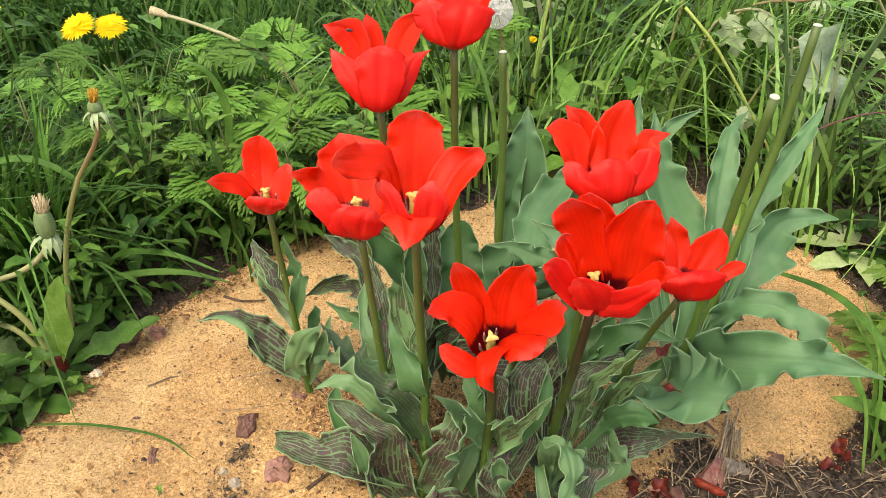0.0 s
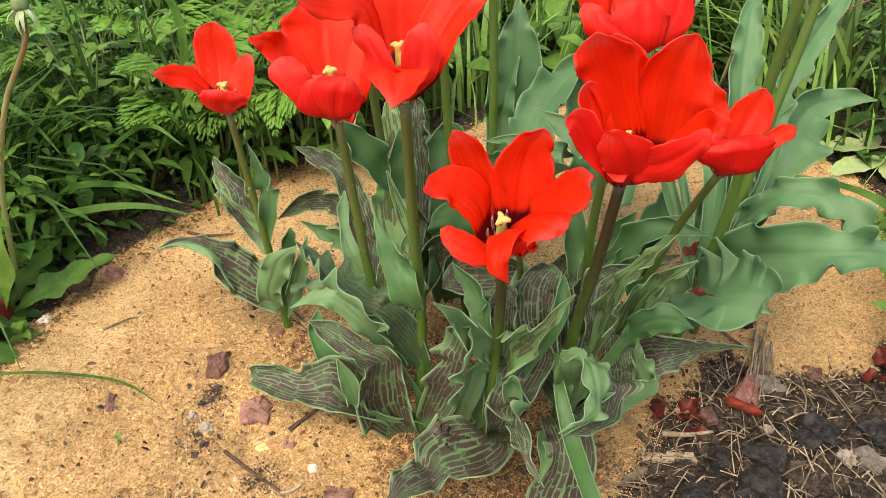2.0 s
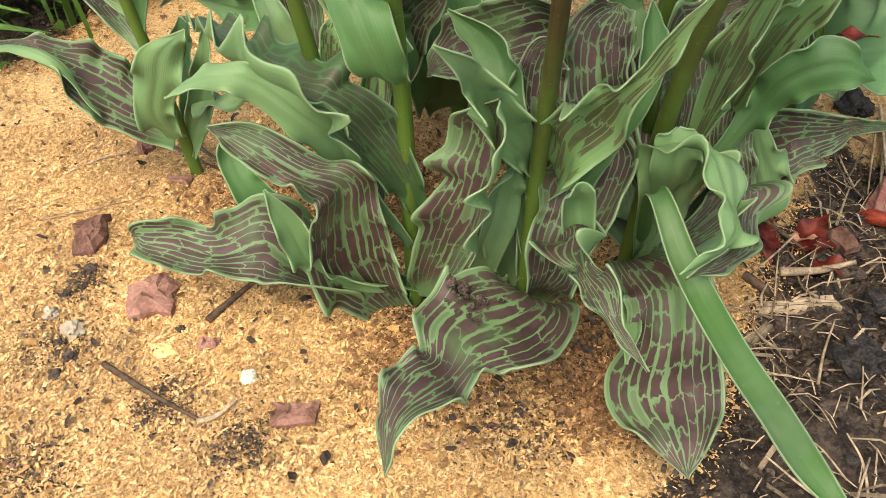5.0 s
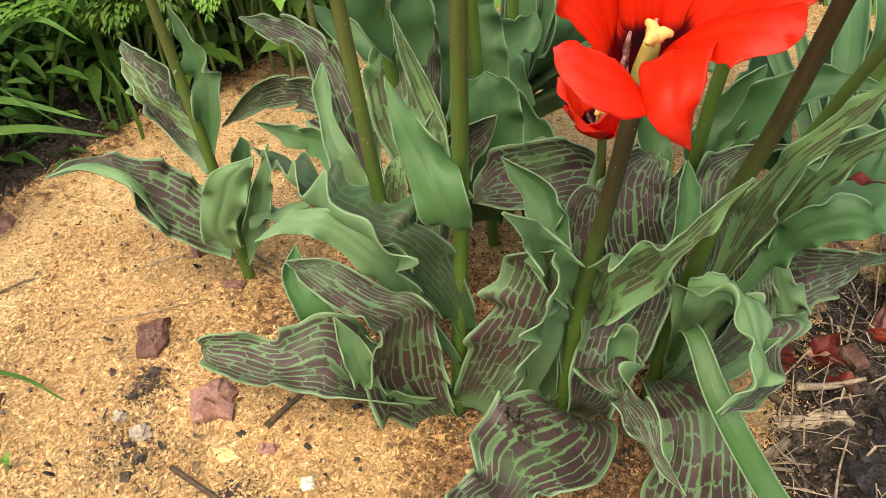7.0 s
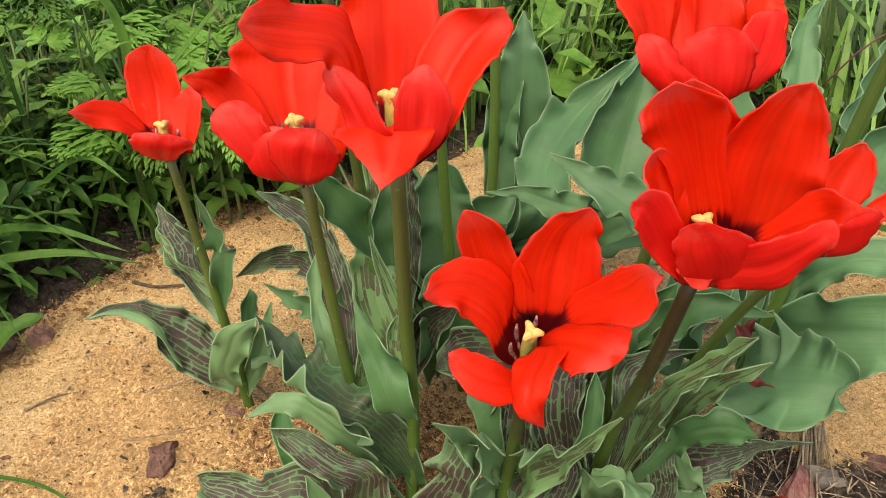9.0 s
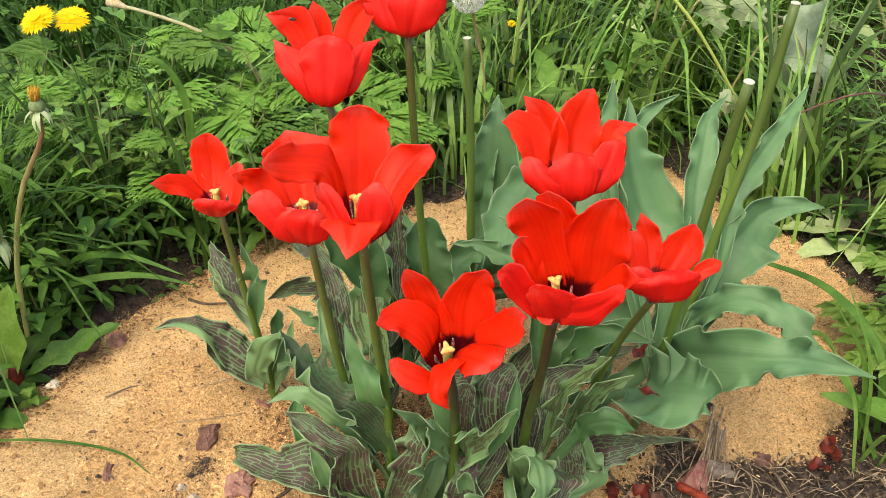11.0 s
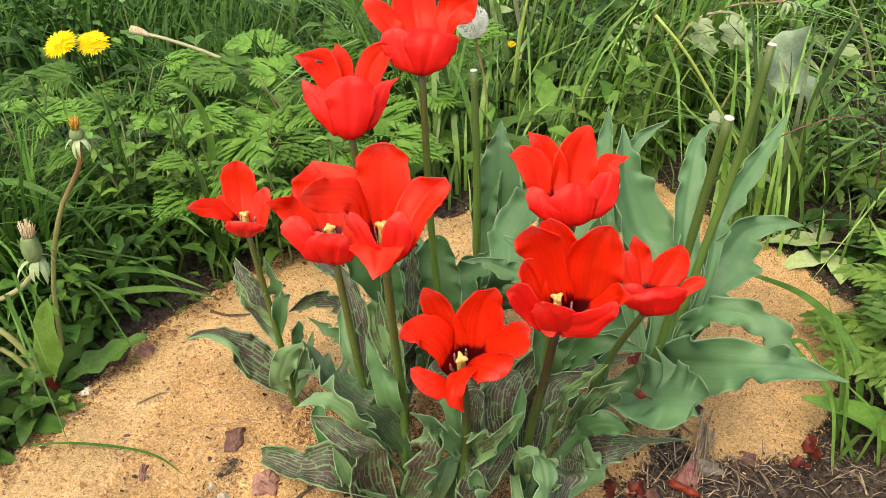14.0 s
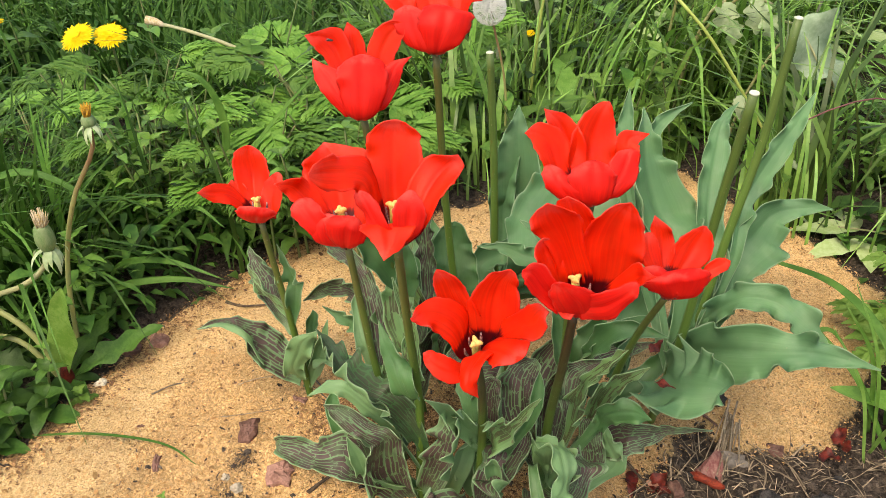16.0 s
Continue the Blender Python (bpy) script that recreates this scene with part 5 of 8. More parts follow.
strip_leaf(p, STRIPED, [(0.163, 0.602, 0.016, 0.015, 0, -70), (0.210, 0.621, 0.061, 0.018, -91, -56), (0.221, 0.623, 0.071, 0.035, -97, -63), (0.234, 0.620, 0.077, 0.029, -94, -61), (0.253, 0.631, 0.072, 0.018, -119, -50), (0.275, 0.645, 0.066, 0.008, -149, -18), (0.310, 0.660, 0.054, 0.000, -149, -18)], cup=0.10, frill=0.0015)
strip_leaf(p, PLAIN, [(0.163, 0.602, 0.036, 0.007, 0, -68), (0.206, 0.610, 0.100, 0.013, 0, -68), (0.214, 0.600, 0.123, 0.022, 0, -58), (0.229, 0.597, 0.130, 0.022, -26, -59), (0.247, 0.597, 0.121, 0.000, -26, -59)], cup=-0.12, frill=0.0015)
strip_leaf(p, FAINT, [(0.163, 0.602, 0.037, 0.006, -43, 5), (0.182, 0.607, 0.091, 0.007, -43, 5), (0.186, 0.595, 0.130, 0.018, -50, -43), (0.193, 0.580, 0.171, 0.011, -64, -14), (0.204, 0.570, 0.194, 0.010, -80, -13), (0.211, 0.565, 0.209, 0.010, -89, 10), (0.219, 0.560, 0.221, 0.000, -89, 10)], cup=0.2, frill=0.002)
strip_leaf(p, FAINT, [(0.163, 0.602, 0.030, 0.006, 0, -49), (0.197, 0.620, 0.084, 0.006, 0, -49), (0.203, 0.610, 0.118, 0.016, 0, -59), (0.213, 0.600, 0.150, 0.015, 0, -48), (0.224, 0.590, 0.170, 0.011, 0, -39), (0.239, 0.585, 0.185, 0.000, 0, -39)], cup=0.2, frill=0.002)
strip_leaf(p, STRIPED, [(0.163, 0.602, 0.015, 0.013, 180, -13), (0.157, 0.585, 0.041, 0.023, 180, -13), (0.167, 0.558, 0.048, 0.038, 171, -33), (0.165, 0.540, 0.032, 0.043, 165, -29), (0.159, 0.520, 0.026, 0.049, 158, -20), (0.161, 0.501, 0.024, 0.030, 164, -14), (0.161, 0.485, 0.020, 0.000, 164, -14)], cup=-0.05, frill=0.002)
strip_leaf(p, PALE, [(0.163, 0.602, 0.010, 0.007, 180, 3), (0.165, 0.580, 0.031, 0.013, 180, 3), (0.150, 0.570, 0.035, 0.016, 140, 18), (0.149, 0.548, 0.035, 0.008, 140, -12), (0.144, 0.530, 0.035, 0.000, 140, -12)], cup=0.15, frill=0.002)
strip_leaf(p, BLADE, [(0.163, 0.602, 0.037, 0.006, 180, -27), (0.155, 0.555, 0.103, 0.007, 180, -27), (0.161, 0.530, 0.090, 0.010, 180, -9), (0.171, 0.495, 0.080, 0.010, 180, -17), (0.178, 0.470, 0.078, 0.010, 180, -19), (0.183, 0.447, 0.078, 0.009, 180, -9), (0.193, 0.430, 0.073, 0.000, 180, -9)], cup=0.08, frill=0.0)
p = tulip(0.13, 0.66, "low small red tulip hidden among broad leaves")
stem(p, [(0.13, 0.66, 0.0), (0.130, 0.65, 0.08), (0.126, 0.640, 0.152)], 0.0030, 0.0024)
flower(p, (0.126, 0.639, 0.151), (-0.1, -0.12, 1), [
    (150, 0.036, 0.024, (55, 30, 24, 60), 0.5), (90, 0.036, 0.026, (55, 26, 14, 10), 0.5), (30, 0.036, 0.024, (55, 28, 18, 30), 0.5),
    (330, 0.034, 0.026, (58, 30, 14, 10), 0.55), (268, 0.032, 0.028, (58, 30, 12, 6), 0.6), (210, 0.034, 0.026, (58, 32, 20, 40), 0.5)], 6, pistil=0.014)
leaf(p, FAINT, 0.051, (0.139, 0.697, 0.048), (0.114, 0.724, 0.060), (0.088, 0.745, 0.068), (0.057, 0.755, 0.063), twist=(24, 48))
leaf(p, PLAIN, 0.041, (0.105, 0.701, 0.055), (0.099, 0.750, 0.081), (0.079, 0.778, 0.095), (0.059, 0.800, 0.105), twist=(16, 32))
# the taller ones behind them
p = tulip(0.205, 0.69, "small red tulip on a thin slanting stem")
stem(p, [(0.205, 0.70, 0.0), (0.216, 0.665, 0.089), (0.232, 0.625, 0.185), (0.246, 0.599, 0.240)], 0.0036, 0.0028)
heart(p, (0.246, 0.599, 0.240), (0.22, -0.06, 1), 7, pistil=0.013)
petal(p, [(0.246, 0.600, 0.242, 0.007, 7, -2), (0.244, 0.612, 0.258, 0.012, 7, -2), (0.243, 0.621, 0.272, 0.017, 1, -12), (0.240, 0.624, 0.283, 0.013, 0, -15), (0.236, 0.628, 0.291, 0.000, 0, -15)], "in", cup=0.12)
petal(p, [(0.245, 0.600, 0.242, 0.007, 35, 5), (0.240, 0.605, 0.256, 0.012, 35, 5), (0.233, 0.611, 0.272, 0.016, 25, 0), (0.231, 0.617, 0.283, 0.013, 11, 5)], "in", cup=0.1, blunt=0.2)
petal(p, [(0.247, 0.600, 0.242, 0.007, 3, -9), (0.257, 0.613, 0.256, 0.020, 3, -9), (0.265, 0.621, 0.268, 0.027, -3, -19), (0.271, 0.626, 0.279, 0.014, -5, -21), (0.272, 0.628, 0.282, 0.005, -7, -25), (0.273, 0.628, 0.283, 0.000, -7, -25)], "in", cup=0.14)
petal(p, [(0.248, 0.599, 0.241, 0.007, -70, -33), (0.268, 0.601, 0.253, 0.009, -70, -33), (0.276, 0.605, 0.261, 0.010, -65, -47), (0.286, 0.608, 0.266, 0.009, -16, -35), (0.289, 0.609, 0.267, 0.000, -16, -35)], "in", cup=-0.05)
petal(p, [(0.247, 0.597, 0.241, 0.010, 7, -2), (0.253, 0.591, 0.248, 0.028, 7, -2), (0.251, 0.593, 0.260, 0.048, 5, -6), (0.248, 0.594, 0.267, 0.028, 5, -6)], "out", cup=-0.16, blunt=0.2)
petal(p, [(0.246, 0.597, 0.242, 0.007, 5, -5), (0.246, 0.591, 0.248, 0.013, 5, -5), (0.236, 0.593, 0.263, 0.022, -1, 4), (0.236, 0.596, 0.269, 0.014, 4, -8)], "out", cup=-0.12, blunt=0.2)
leaf(p, BLUE, 0.034, (0.227, 0.725, 0.050), (0.238, 0.770, 0.078), (0.255, 0.798, 0.093), (0.266, 0.831, 0.113), twist=(-4, -8), wave=0.5)
leaf(p, BLUE, 0.025, (0.217, 0.712, 0.032), (0.201, 0.702, 0.093), (0.222, 0.690, 0.134), (0.251, 0.666, 0.158), twist=(-28, -57), wave=0.5)
leaf(p, PLAIN, 0.026, (0.222, 0.713, 0.032), (0.253, 0.728, 0.050), (0.274, 0.742, 0.067), (0.283, 0.754, 0.085), twist=(-15, -30))
leaf(p, PLAIN, 0.022, (0.192, 0.670, 0.105), (0.210, 0.663, 0.146), (0.228, 0.658, 0.163), (0.261, 0.650, 0.164), twist=(-25, -50))
leaf(p, BLUE, 0.027, (0.232, 0.690, 0.094), (0.233, 0.690, 0.127), (0.240, 0.690, 0.145), (0.249, 0.690, 0.156), twist=(-17, -34), wave=0.5)
p = tulip(0.18, 0.68, "red tulip half open with pointed petals and blue-green leaves")
stem(p, [(0.18, 0.69, 0.0), (0.177, 0.645, 0.169), (0.189, 0.601, 0.314)], 0.0038, 0.0032)
heart(p, (0.189, 0.601, 0.314), (0.05, -0.05, 1), 8, pistil=0.014)
petal(p, [(0.188, 0.602, 0.316, 0.007, 14, 9), (0.178, 0.610, 0.328, 0.019, 14, 9), (0.172, 0.624, 0.350, 0.021, 13, 8), (0.165, 0.628, 0.363, 0.016, 7, -2), (0.155, 0.630, 0.371, 0.000, 7, -2)], "in", cup=0.12)
petal(p, [(0.189, 0.603, 0.316, 0.011, 7, -2), (0.190, 0.611, 0.325, 0.036, 7, -2), (0.189, 0.623, 0.344, 0.034, 7, -2), (0.192, 0.631, 0.361, 0.025, 2, -10), (0.197, 0.636, 0.372, 0.009, 1, -12), (0.199, 0.637, 0.374, 0.000, 1, -12)], "in", cup=0.14)
petal(p, [(0.187, 0.601, 0.316, 0.007, 57, 32), (0.168, 0.605, 0.336, 0.018, 57, 32), (0.161, 0.610, 0.353, 0.025, 54, 30), (0.150, 0.611, 0.362, 0.014, 45, 45), (0.143, 0.609, 0.362, 0.000, 45, 45)], "in", cup=0.06)
petal(p, [(0.191, 0.602, 0.316, 0.007, -1, 44), (0.209, 0.607, 0.331, 0.009, -1, 44), (0.212, 0.615, 0.344, 0.016, -36, -17), (0.213, 0.621, 0.354, 0.015, -7, -24), (0.226, 0.623, 0.357, 0.000, -7, -24)], "in", cup=0.06)
petal(p, [(0.191, 0.600, 0.316, 0.007, 11, 5), (0.198, 0.594, 0.324, 0.017, 11, 5), (0.208, 0.603, 0.337, 0.022, 18, -10), (0.213, 0.613, 0.348, 0.013, 18, 16), (0.215, 0.615, 0.350, 0.000, 18, 16)], "out", cup=-0.12)
petal(p, [(0.189, 0.599, 0.315, 0.008, 10, 4), (0.190, 0.589, 0.323, 0.022, 10, 4), (0.189, 0.590, 0.338, 0.033, 10, -4), (0.189, 0.597, 0.349, 0.026, 8, 0)], "out", cup=-0.16, blunt=0.3)
petal(p, [(0.188, 0.599, 0.315, 0.007, 4, -8), (0.182, 0.588, 0.319, 0.013, 4, -8), (0.169, 0.587, 0.333, 0.019, -7, -14), (0.161, 0.595, 0.346, 0.017, -10, -29)], "out", cup=-0.12, blunt=0.2)
leaf(p, BLUE, 0.034, (0.212, 0.762, 0.121), (0.227, 0.821, 0.162), (0.255, 0.865, 0.190), (0.261, 0.905, 0.222), twist=(-4, -8), wave=0.5)
leaf(p, PLAIN, 0.023, (0.179, 0.715, 0.054), (0.174, 0.738, 0.090), (0.172, 0.755, 0.117), (0.172, 0.767, 0.135), twist=(4, 8))
leaf(p, PLAIN, 0.025, (0.187, 0.680, 0.101), (0.193, 0.680, 0.124), (0.204, 0.680, 0.147), (0.212, 0.680, 0.164), twist=(-28, -55))
p = tulip(0.035, 0.70, "tall red tulip with a fly on one flaring petal")
stem(p, [(0.038, 0.71, 0.0), (0.023, 0.70, 0.171), (0.014, 0.678, 0.343)], 0.0038, 0.0032)
heart(p, (0.014, 0.678, 0.342), (0.02, -0.02, 1), 9, pistil=0.018)
petal(p, [(0.013, 0.679, 0.344, 0.007, 15, 11), (0.002, 0.689, 0.359, 0.018, 15, 11), (-0.006, 0.701, 0.380, 0.021, 12, 6), (-0.016, 0.703, 0.396, 0.024, 18, 15), (-0.032, 0.700, 0.399, 0.000, 18, 15)], "in", cup=0.12)
petal(p, [(0.013, 0.680, 0.344, 0.007, 7, -2), (0.008, 0.694, 0.359, 0.017, 7, -2), (0.003, 0.709, 0.381, 0.020, 7, -2), (0.001, 0.715, 0.396, 0.014, 3, -9), (-0.002, 0.718, 0.404, 0.000, 3, -9)], "in", cup=0.12)
petal(p, [(0.015, 0.679, 0.344, 0.007, 12, 6), (0.020, 0.689, 0.358, 0.015, 12, 6), (0.024, 0.704, 0.379, 0.022, -10, -29), (0.031, 0.710, 0.395, 0.022, 0, -14), (0.040, 0.713, 0.403, 0.011, -9, -27), (0.042, 0.714, 0.405, 0.000, -9, -27)], "in", cup=0.1)
petal(p, [(0.013, 0.676, 0.343, 0.007, 7, -2), (0.009, 0.667, 0.349, 0.012, 7, -2), (-0.001, 0.669, 0.364, 0.019, 7, -2), (-0.011, 0.676, 0.376, 0.019, 7, -2), (-0.023, 0.683, 0.387, 0.000, 7, -2)], "out", cup=-0.1)
petal(p, [(0.016, 0.677, 0.343, 0.007, 14, 9), (0.026, 0.671, 0.351, 0.012, 14, 9), (0.035, 0.682, 0.368, 0.016, 31, 2), (0.041, 0.690, 0.380, 0.011, 11, 4), (0.052, 0.695, 0.385, 0.000, 11, 4)], "out", cup=-0.1)
petal(p, [(0.014, 0.676, 0.343, 0.007, 7, -2), (0.016, 0.665, 0.348, 0.020, 7, -2), (0.018, 0.668, 0.368, 0.036, 7, -2), (0.017, 0.676, 0.383, 0.036, 7, -2), (0.016, 0.681, 0.391, 0.025, 10, 3)], "out", cup=-0.16, blunt=0.2)
leaf(p, PLAIN, 0.036, (0.051, 0.745, 0.057), (0.042, 0.785, 0.089), (0.012, 0.813, 0.110), (0.008, 0.834, 0.127), twist=(11, 22))
leaf(p, PLAIN, 0.027, (0.017, 0.761, 0.098), (0.008, 0.795, 0.122), (-0.018, 0.815, 0.135), (-0.042, 0.836, 0.149), twist=(14, 29))
leaf(p, PLAIN, 0.027, (0.026, 0.690, 0.172), (0.012, 0.690, 0.196), (-0.000, 0.690, 0.218), (-0.008, 0.690, 0.231), twist=(29, 57))
leaf(p, PLAIN, 0.024, (0.038, 0.680, 0.171), (0.037, 0.685, 0.200), (0.036, 0.690, 0.224), twist=(1, 1))
p = tulip(0.075, 0.745, "tall red tulip with a rounded half-closed cup")
stem(p, [(0.078, 0.75, 0.0), (0.066, 0.74, 0.219), (0.066, 0.722, 0.378)], 0.0038, 0.0032)
heart(p, (0.066, 0.722, 0.377), (0.0, -0.02, 1), 10, pistil=0.018)
petal(p, [(0.066, 0.723, 0.379, 0.010, 7, -2), (0.063, 0.739, 0.402, 0.029, 7, -2), (0.057, 0.752, 0.420, 0.037, 3, -8), (0.056, 0.758, 0.435, 0.031, 3, -9), (0.056, 0.763, 0.445, 0.014, 6, -3), (0.055, 0.765, 0.449, 0.000, 6, -3)], "in", cup=0.16)
petal(p, [(0.065, 0.723, 0.379, 0.007, 74, 37), (0.045, 0.733, 0.407, 0.018, 74, 37), (0.037, 0.737, 0.415, 0.019, 47, 21), (0.029, 0.739, 0.424, 0.019, 36, 38), (0.019, 0.739, 0.430, 0.006, 58, 53), (0.017, 0.739, 0.430, 0.000, 58, 53)], "in", cup=0.05)
petal(p, [(0.065, 0.720, 0.378, 0.007, -2, -17), (0.056, 0.711, 0.387, 0.018, -2, -17), (0.048, 0.716, 0.406, 0.026, -8, -2), (0.045, 0.722, 0.416, 0.024, 7, -2)], "out", cup=-0.14, blunt=0.3)
petal(p, [(0.067, 0.723, 0.379, 0.007, -14, 5), (0.083, 0.731, 0.400, 0.011, -14, 5), (0.085, 0.745, 0.417, 0.024, -33, -16), (0.094, 0.749, 0.426, 0.032, -10, -28), (0.104, 0.749, 0.430, 0.014, -9, -28), (0.109, 0.749, 0.431, 0.000, -9, -28)], "in", cup=0.08)
petal(p, [(0.067, 0.720, 0.378, 0.007, 7, -2), (0.069, 0.710, 0.384, 0.019, 7, -2), (0.074, 0.714, 0.401, 0.040, 13, -4), (0.077, 0.722, 0.413, 0.036, 11, 4), (0.078, 0.723, 0.415, 0.022, 10, 2)], "out", cup=-0.16, blunt=0.2)
petal(p, [(0.067, 0.724, 0.379, 0.007, 19, 17), (0.080, 0.746, 0.403, 0.013, 19, 17), (0.083, 0.762, 0.421, 0.017, 11, 5), (0.084, 0.768, 0.431, 0.016, 5, -6)], "in", cup=0.1, blunt=0.2)
leaf(p, BLUE, 0.036, (0.102, 0.804, 0.076), (0.085, 0.834, 0.100), (0.106, 0.852, 0.112), (0.114, 0.866, 0.123), twist=(-7, -15), wave=0.5)
leaf(p, PLAIN, 0.069, (0.035, 0.788, 0.074), (0.045, 0.814, 0.112), (0.032, 0.832, 0.141), (0.034, 0.841, 0.156), twist=(-2, -5))
p = tulip(-0.030, 0.800, "withered tulip bud, red with curled pale pink tips")
stem(p, [(-0.030, 0.800, 0.0), (-0.031, 0.803, 0.08), (-0.036, 0.815, 0.160)], 0.0032, 0.0026)
for i, (a, l, w, rise, drp, mat) in enumerate([(3.6, 0.022, 0.011, 2.2, -0.2, M_DEADBASE), (5.2, 0.024, 0.013, 2.6, 0.1, M_PETAL_OUT), (0.6, 0.022, 0.011, 2.2, -0.1, M_PETAL_OUT), (2.2, 0.025, 0.012, 2.6, 0.1, M_PETAL_OUT),
                                               (3.3, 0.040, 0.009, 1.1, 0.9, M_FADED), (0.1, 0.038, 0.007, 0.9, 0.5, M_FADED), (4.4, 0.034, 0.008, 1.3, 1.4, M_FADED), (1.6, 0.040, 0.009, 2.0, 0.6, M_FADED)]):
    v, f, uv = blade((-0.036, 0.815, 0.159), (math.cos(a), math.sin(a), rise), (math.cos(a), math.sin(a), -0.4), l, w, drp, 0, 0.5, 14, 7, 0.9, wav=0.4, ph=a)
    part("petal", mesh_of("petal", v, f, mat, None, uv), p, "faded pale pink petal tip" if mat is M_FADED else "")
# beheaded tulips with broad blue-green leaves
strip_leaf(p, PLAIN, [(0.071, 0.745, 0.040, 0.023, 0, 14), (0.069, 0.770, 0.100, 0.042, 0, 14), (0.066, 0.780, 0.136, 0.044, 0, 0), (0.062, 0.790, 0.162, 0.037, 0, 0), (0.064, 0.795, 0.176, 0.019, 0, 0), (0.064, 0.800, 0.179, 0.000, 0, 0)], cup=0.14, frill=0.0025)
strip_leaf(p, FAINT, [(0.071, 0.745, 0.057, 0.011, 0, 0), (0.023, 0.740, 0.147, 0.020, 0, 0), (0.022, 0.750, 0.184, 0.017, 0, 0), (0.018, 0.760, 0.207, 0.013, 0, -1), (0.016, 0.770, 0.214, 0.000, 0, -1)], cup=0.18, frill=0.0015)
strip_leaf(p, PLAIN, [(0.071, 0.745, 0.026, 0.023, 0, 7), (0.072, 0.700, 0.078, 0.041, 0, 7), (0.074, 0.710, 0.115, 0.041, 0, 13), (0.072, 0.720, 0.136, 0.035, 0, 22), (0.074, 0.730, 0.143, 0.000, 0, 22)], cup=0.14, frill=0.003)
p = tulip(0.095, 0.86, "tulip with its flower cut off and upright blue-green leaves")
cut_stem(p, [(0.095, 0.865, 0.0), (0.098, 0.86, 0.208), (0.095, 0.862, 0.331)], 0.0046, 0.0036)
strip_leaf(p, BLUE, [(0.097, 0.862, 0.038, 0.018, 0, 3), (0.108, 0.890, 0.097, 0.032, 0, 3), (0.120, 0.900, 0.160, 0.050, 0, -13), (0.119, 0.910, 0.210, 0.040, 0, -21), (0.119, 0.920, 0.237, 0.014, 0, -11), (0.119, 0.930, 0.250, 0.000, 0, -11)], cup=0.16, frill=0.003)
strip_leaf(p, BLUE, [(0.097, 0.862, 0.040, 0.024, 0, -11), (0.189, 0.800, 0.137, 0.043, 0, -11), (0.197, 0.830, 0.167, 0.071, 0, -10), (0.208, 0.860, 0.195, 0.061, 0, -12), (0.216, 0.890, 0.217, 0.025, 0, -14), (0.220, 0.910, 0.232, 0.000, 0, -14)], cup=0.14, frill=0.0025)
strip_leaf(p, BLUE, [(0.097, 0.862, 0.050, 0.018, 0, 6), (0.135, 0.780, 0.152, 0.033, 0, 6), (0.136, 0.810, 0.176, 0.040, 0, 13), (0.157, 0.845, 0.202, 0.039, 14, 16), (0.192, 0.875, 0.220, 0.019, 27, 9), (0.218, 0.900, 0.233, 0.000, 27, 9)], cup=0.16, frill=0.003)
strip_leaf(p, BLUE, [(0.097, 0.862, 0.048, 0.009, 40, 30), (0.193, 0.695, 0.193, 0.016, 40, 30), (0.182, 0.705, 0.204, 0.032, 16, 10), (0.160, 0.718, 0.213, 0.018, 15, 21), (0.133, 0.728, 0.225, 0.000, 15, 21)], cup=0.12, frill=0.0035)
strip_leaf(p, BLUE, [(0.097, 0.862, 0.056, 0.008, 71, 51), (0.158, 0.705, 0.198, 0.015, 71, 51), (0.139, 0.712, 0.198, 0.018, 34, 64), (0.121, 0.716, 0.203, 0.010, 32, 60), (0.095, 0.720, 0.201, 0.000, 32, 60)], cup=0.1, frill=0.003)
strip_leaf(p, BLUE, [(0.097, 0.862, 0.044, 0.014, 0, 10), (0.103, 0.890, 0.110, 0.025, 0, 10), (0.103, 0.900, 0.158, 0.028, 0, -1), (0.107, 0.910, 0.188, 0.024, 0, -1), (0.116, 0.920, 0.205, 0.012, 0, -20), (0.120, 0.930, 0.215, 0.000, 0, -20)], cup=0.16, frill=0.003)
strip_leaf(p, BLUE, [(0.097, 0.862, 0.042, 0.011, 0, 12), (0.129, 0.900, 0.115, 0.021, 0, 12), (0.132, 0.910, 0.158, 0.029, 0, 17), (0.130, 0.920, 0.189, 0.019, 0, 5), (0.132, 0.930, 0.203, 0.000, 0, 5)], cup=0.16, frill=0.003)
p = tulip(0.265, 0.725, "stout beheaded tulip with broad arching blue-green leaves")
cut_stem(p, [(0.265, 0.725, 0.0), (0.280, 0.700, 0.133), (0.290, 0.68, 0.270), (0.298, 0.661, 0.372)])
cut_stem(p, [(0.285, 0.745, 0.0), (0.312, 0.74, 0.203), (0.329, 0.745, 0.293), (0.340, 0.745, 0.399)])
leaf(p, BLUE, 0.046, (0.294, 0.763, 0.053), (0.323, 0.806, 0.085), (0.352, 0.826, 0.094), (0.370, 0.832, 0.091), twist=(-13, -27), wave=0.5)
leaf(p, BLUE, 0.045, (0.288, 0.765, 0.057), (0.300, 0.787, 0.090), (0.313, 0.804, 0.113), (0.314, 0.816, 0.131), twist=(-3, -7), wave=0.5)
strip_leaf(p, BLUE, [(0.279, 0.720, 0.072, 0.020, 0, -64), (0.291, 0.700, 0.106, 0.053, 180, -86), (0.331, 0.680, 0.128, 0.051, -129, -64), (0.368, 0.670, 0.140, 0.032, -141, -28), (0.399, 0.670, 0.137, 0.017, -134, -42), (0.436, 0.665, 0.130, 0.000, -134, -42)], cup=0.10, frill=0.005, each=0.030)
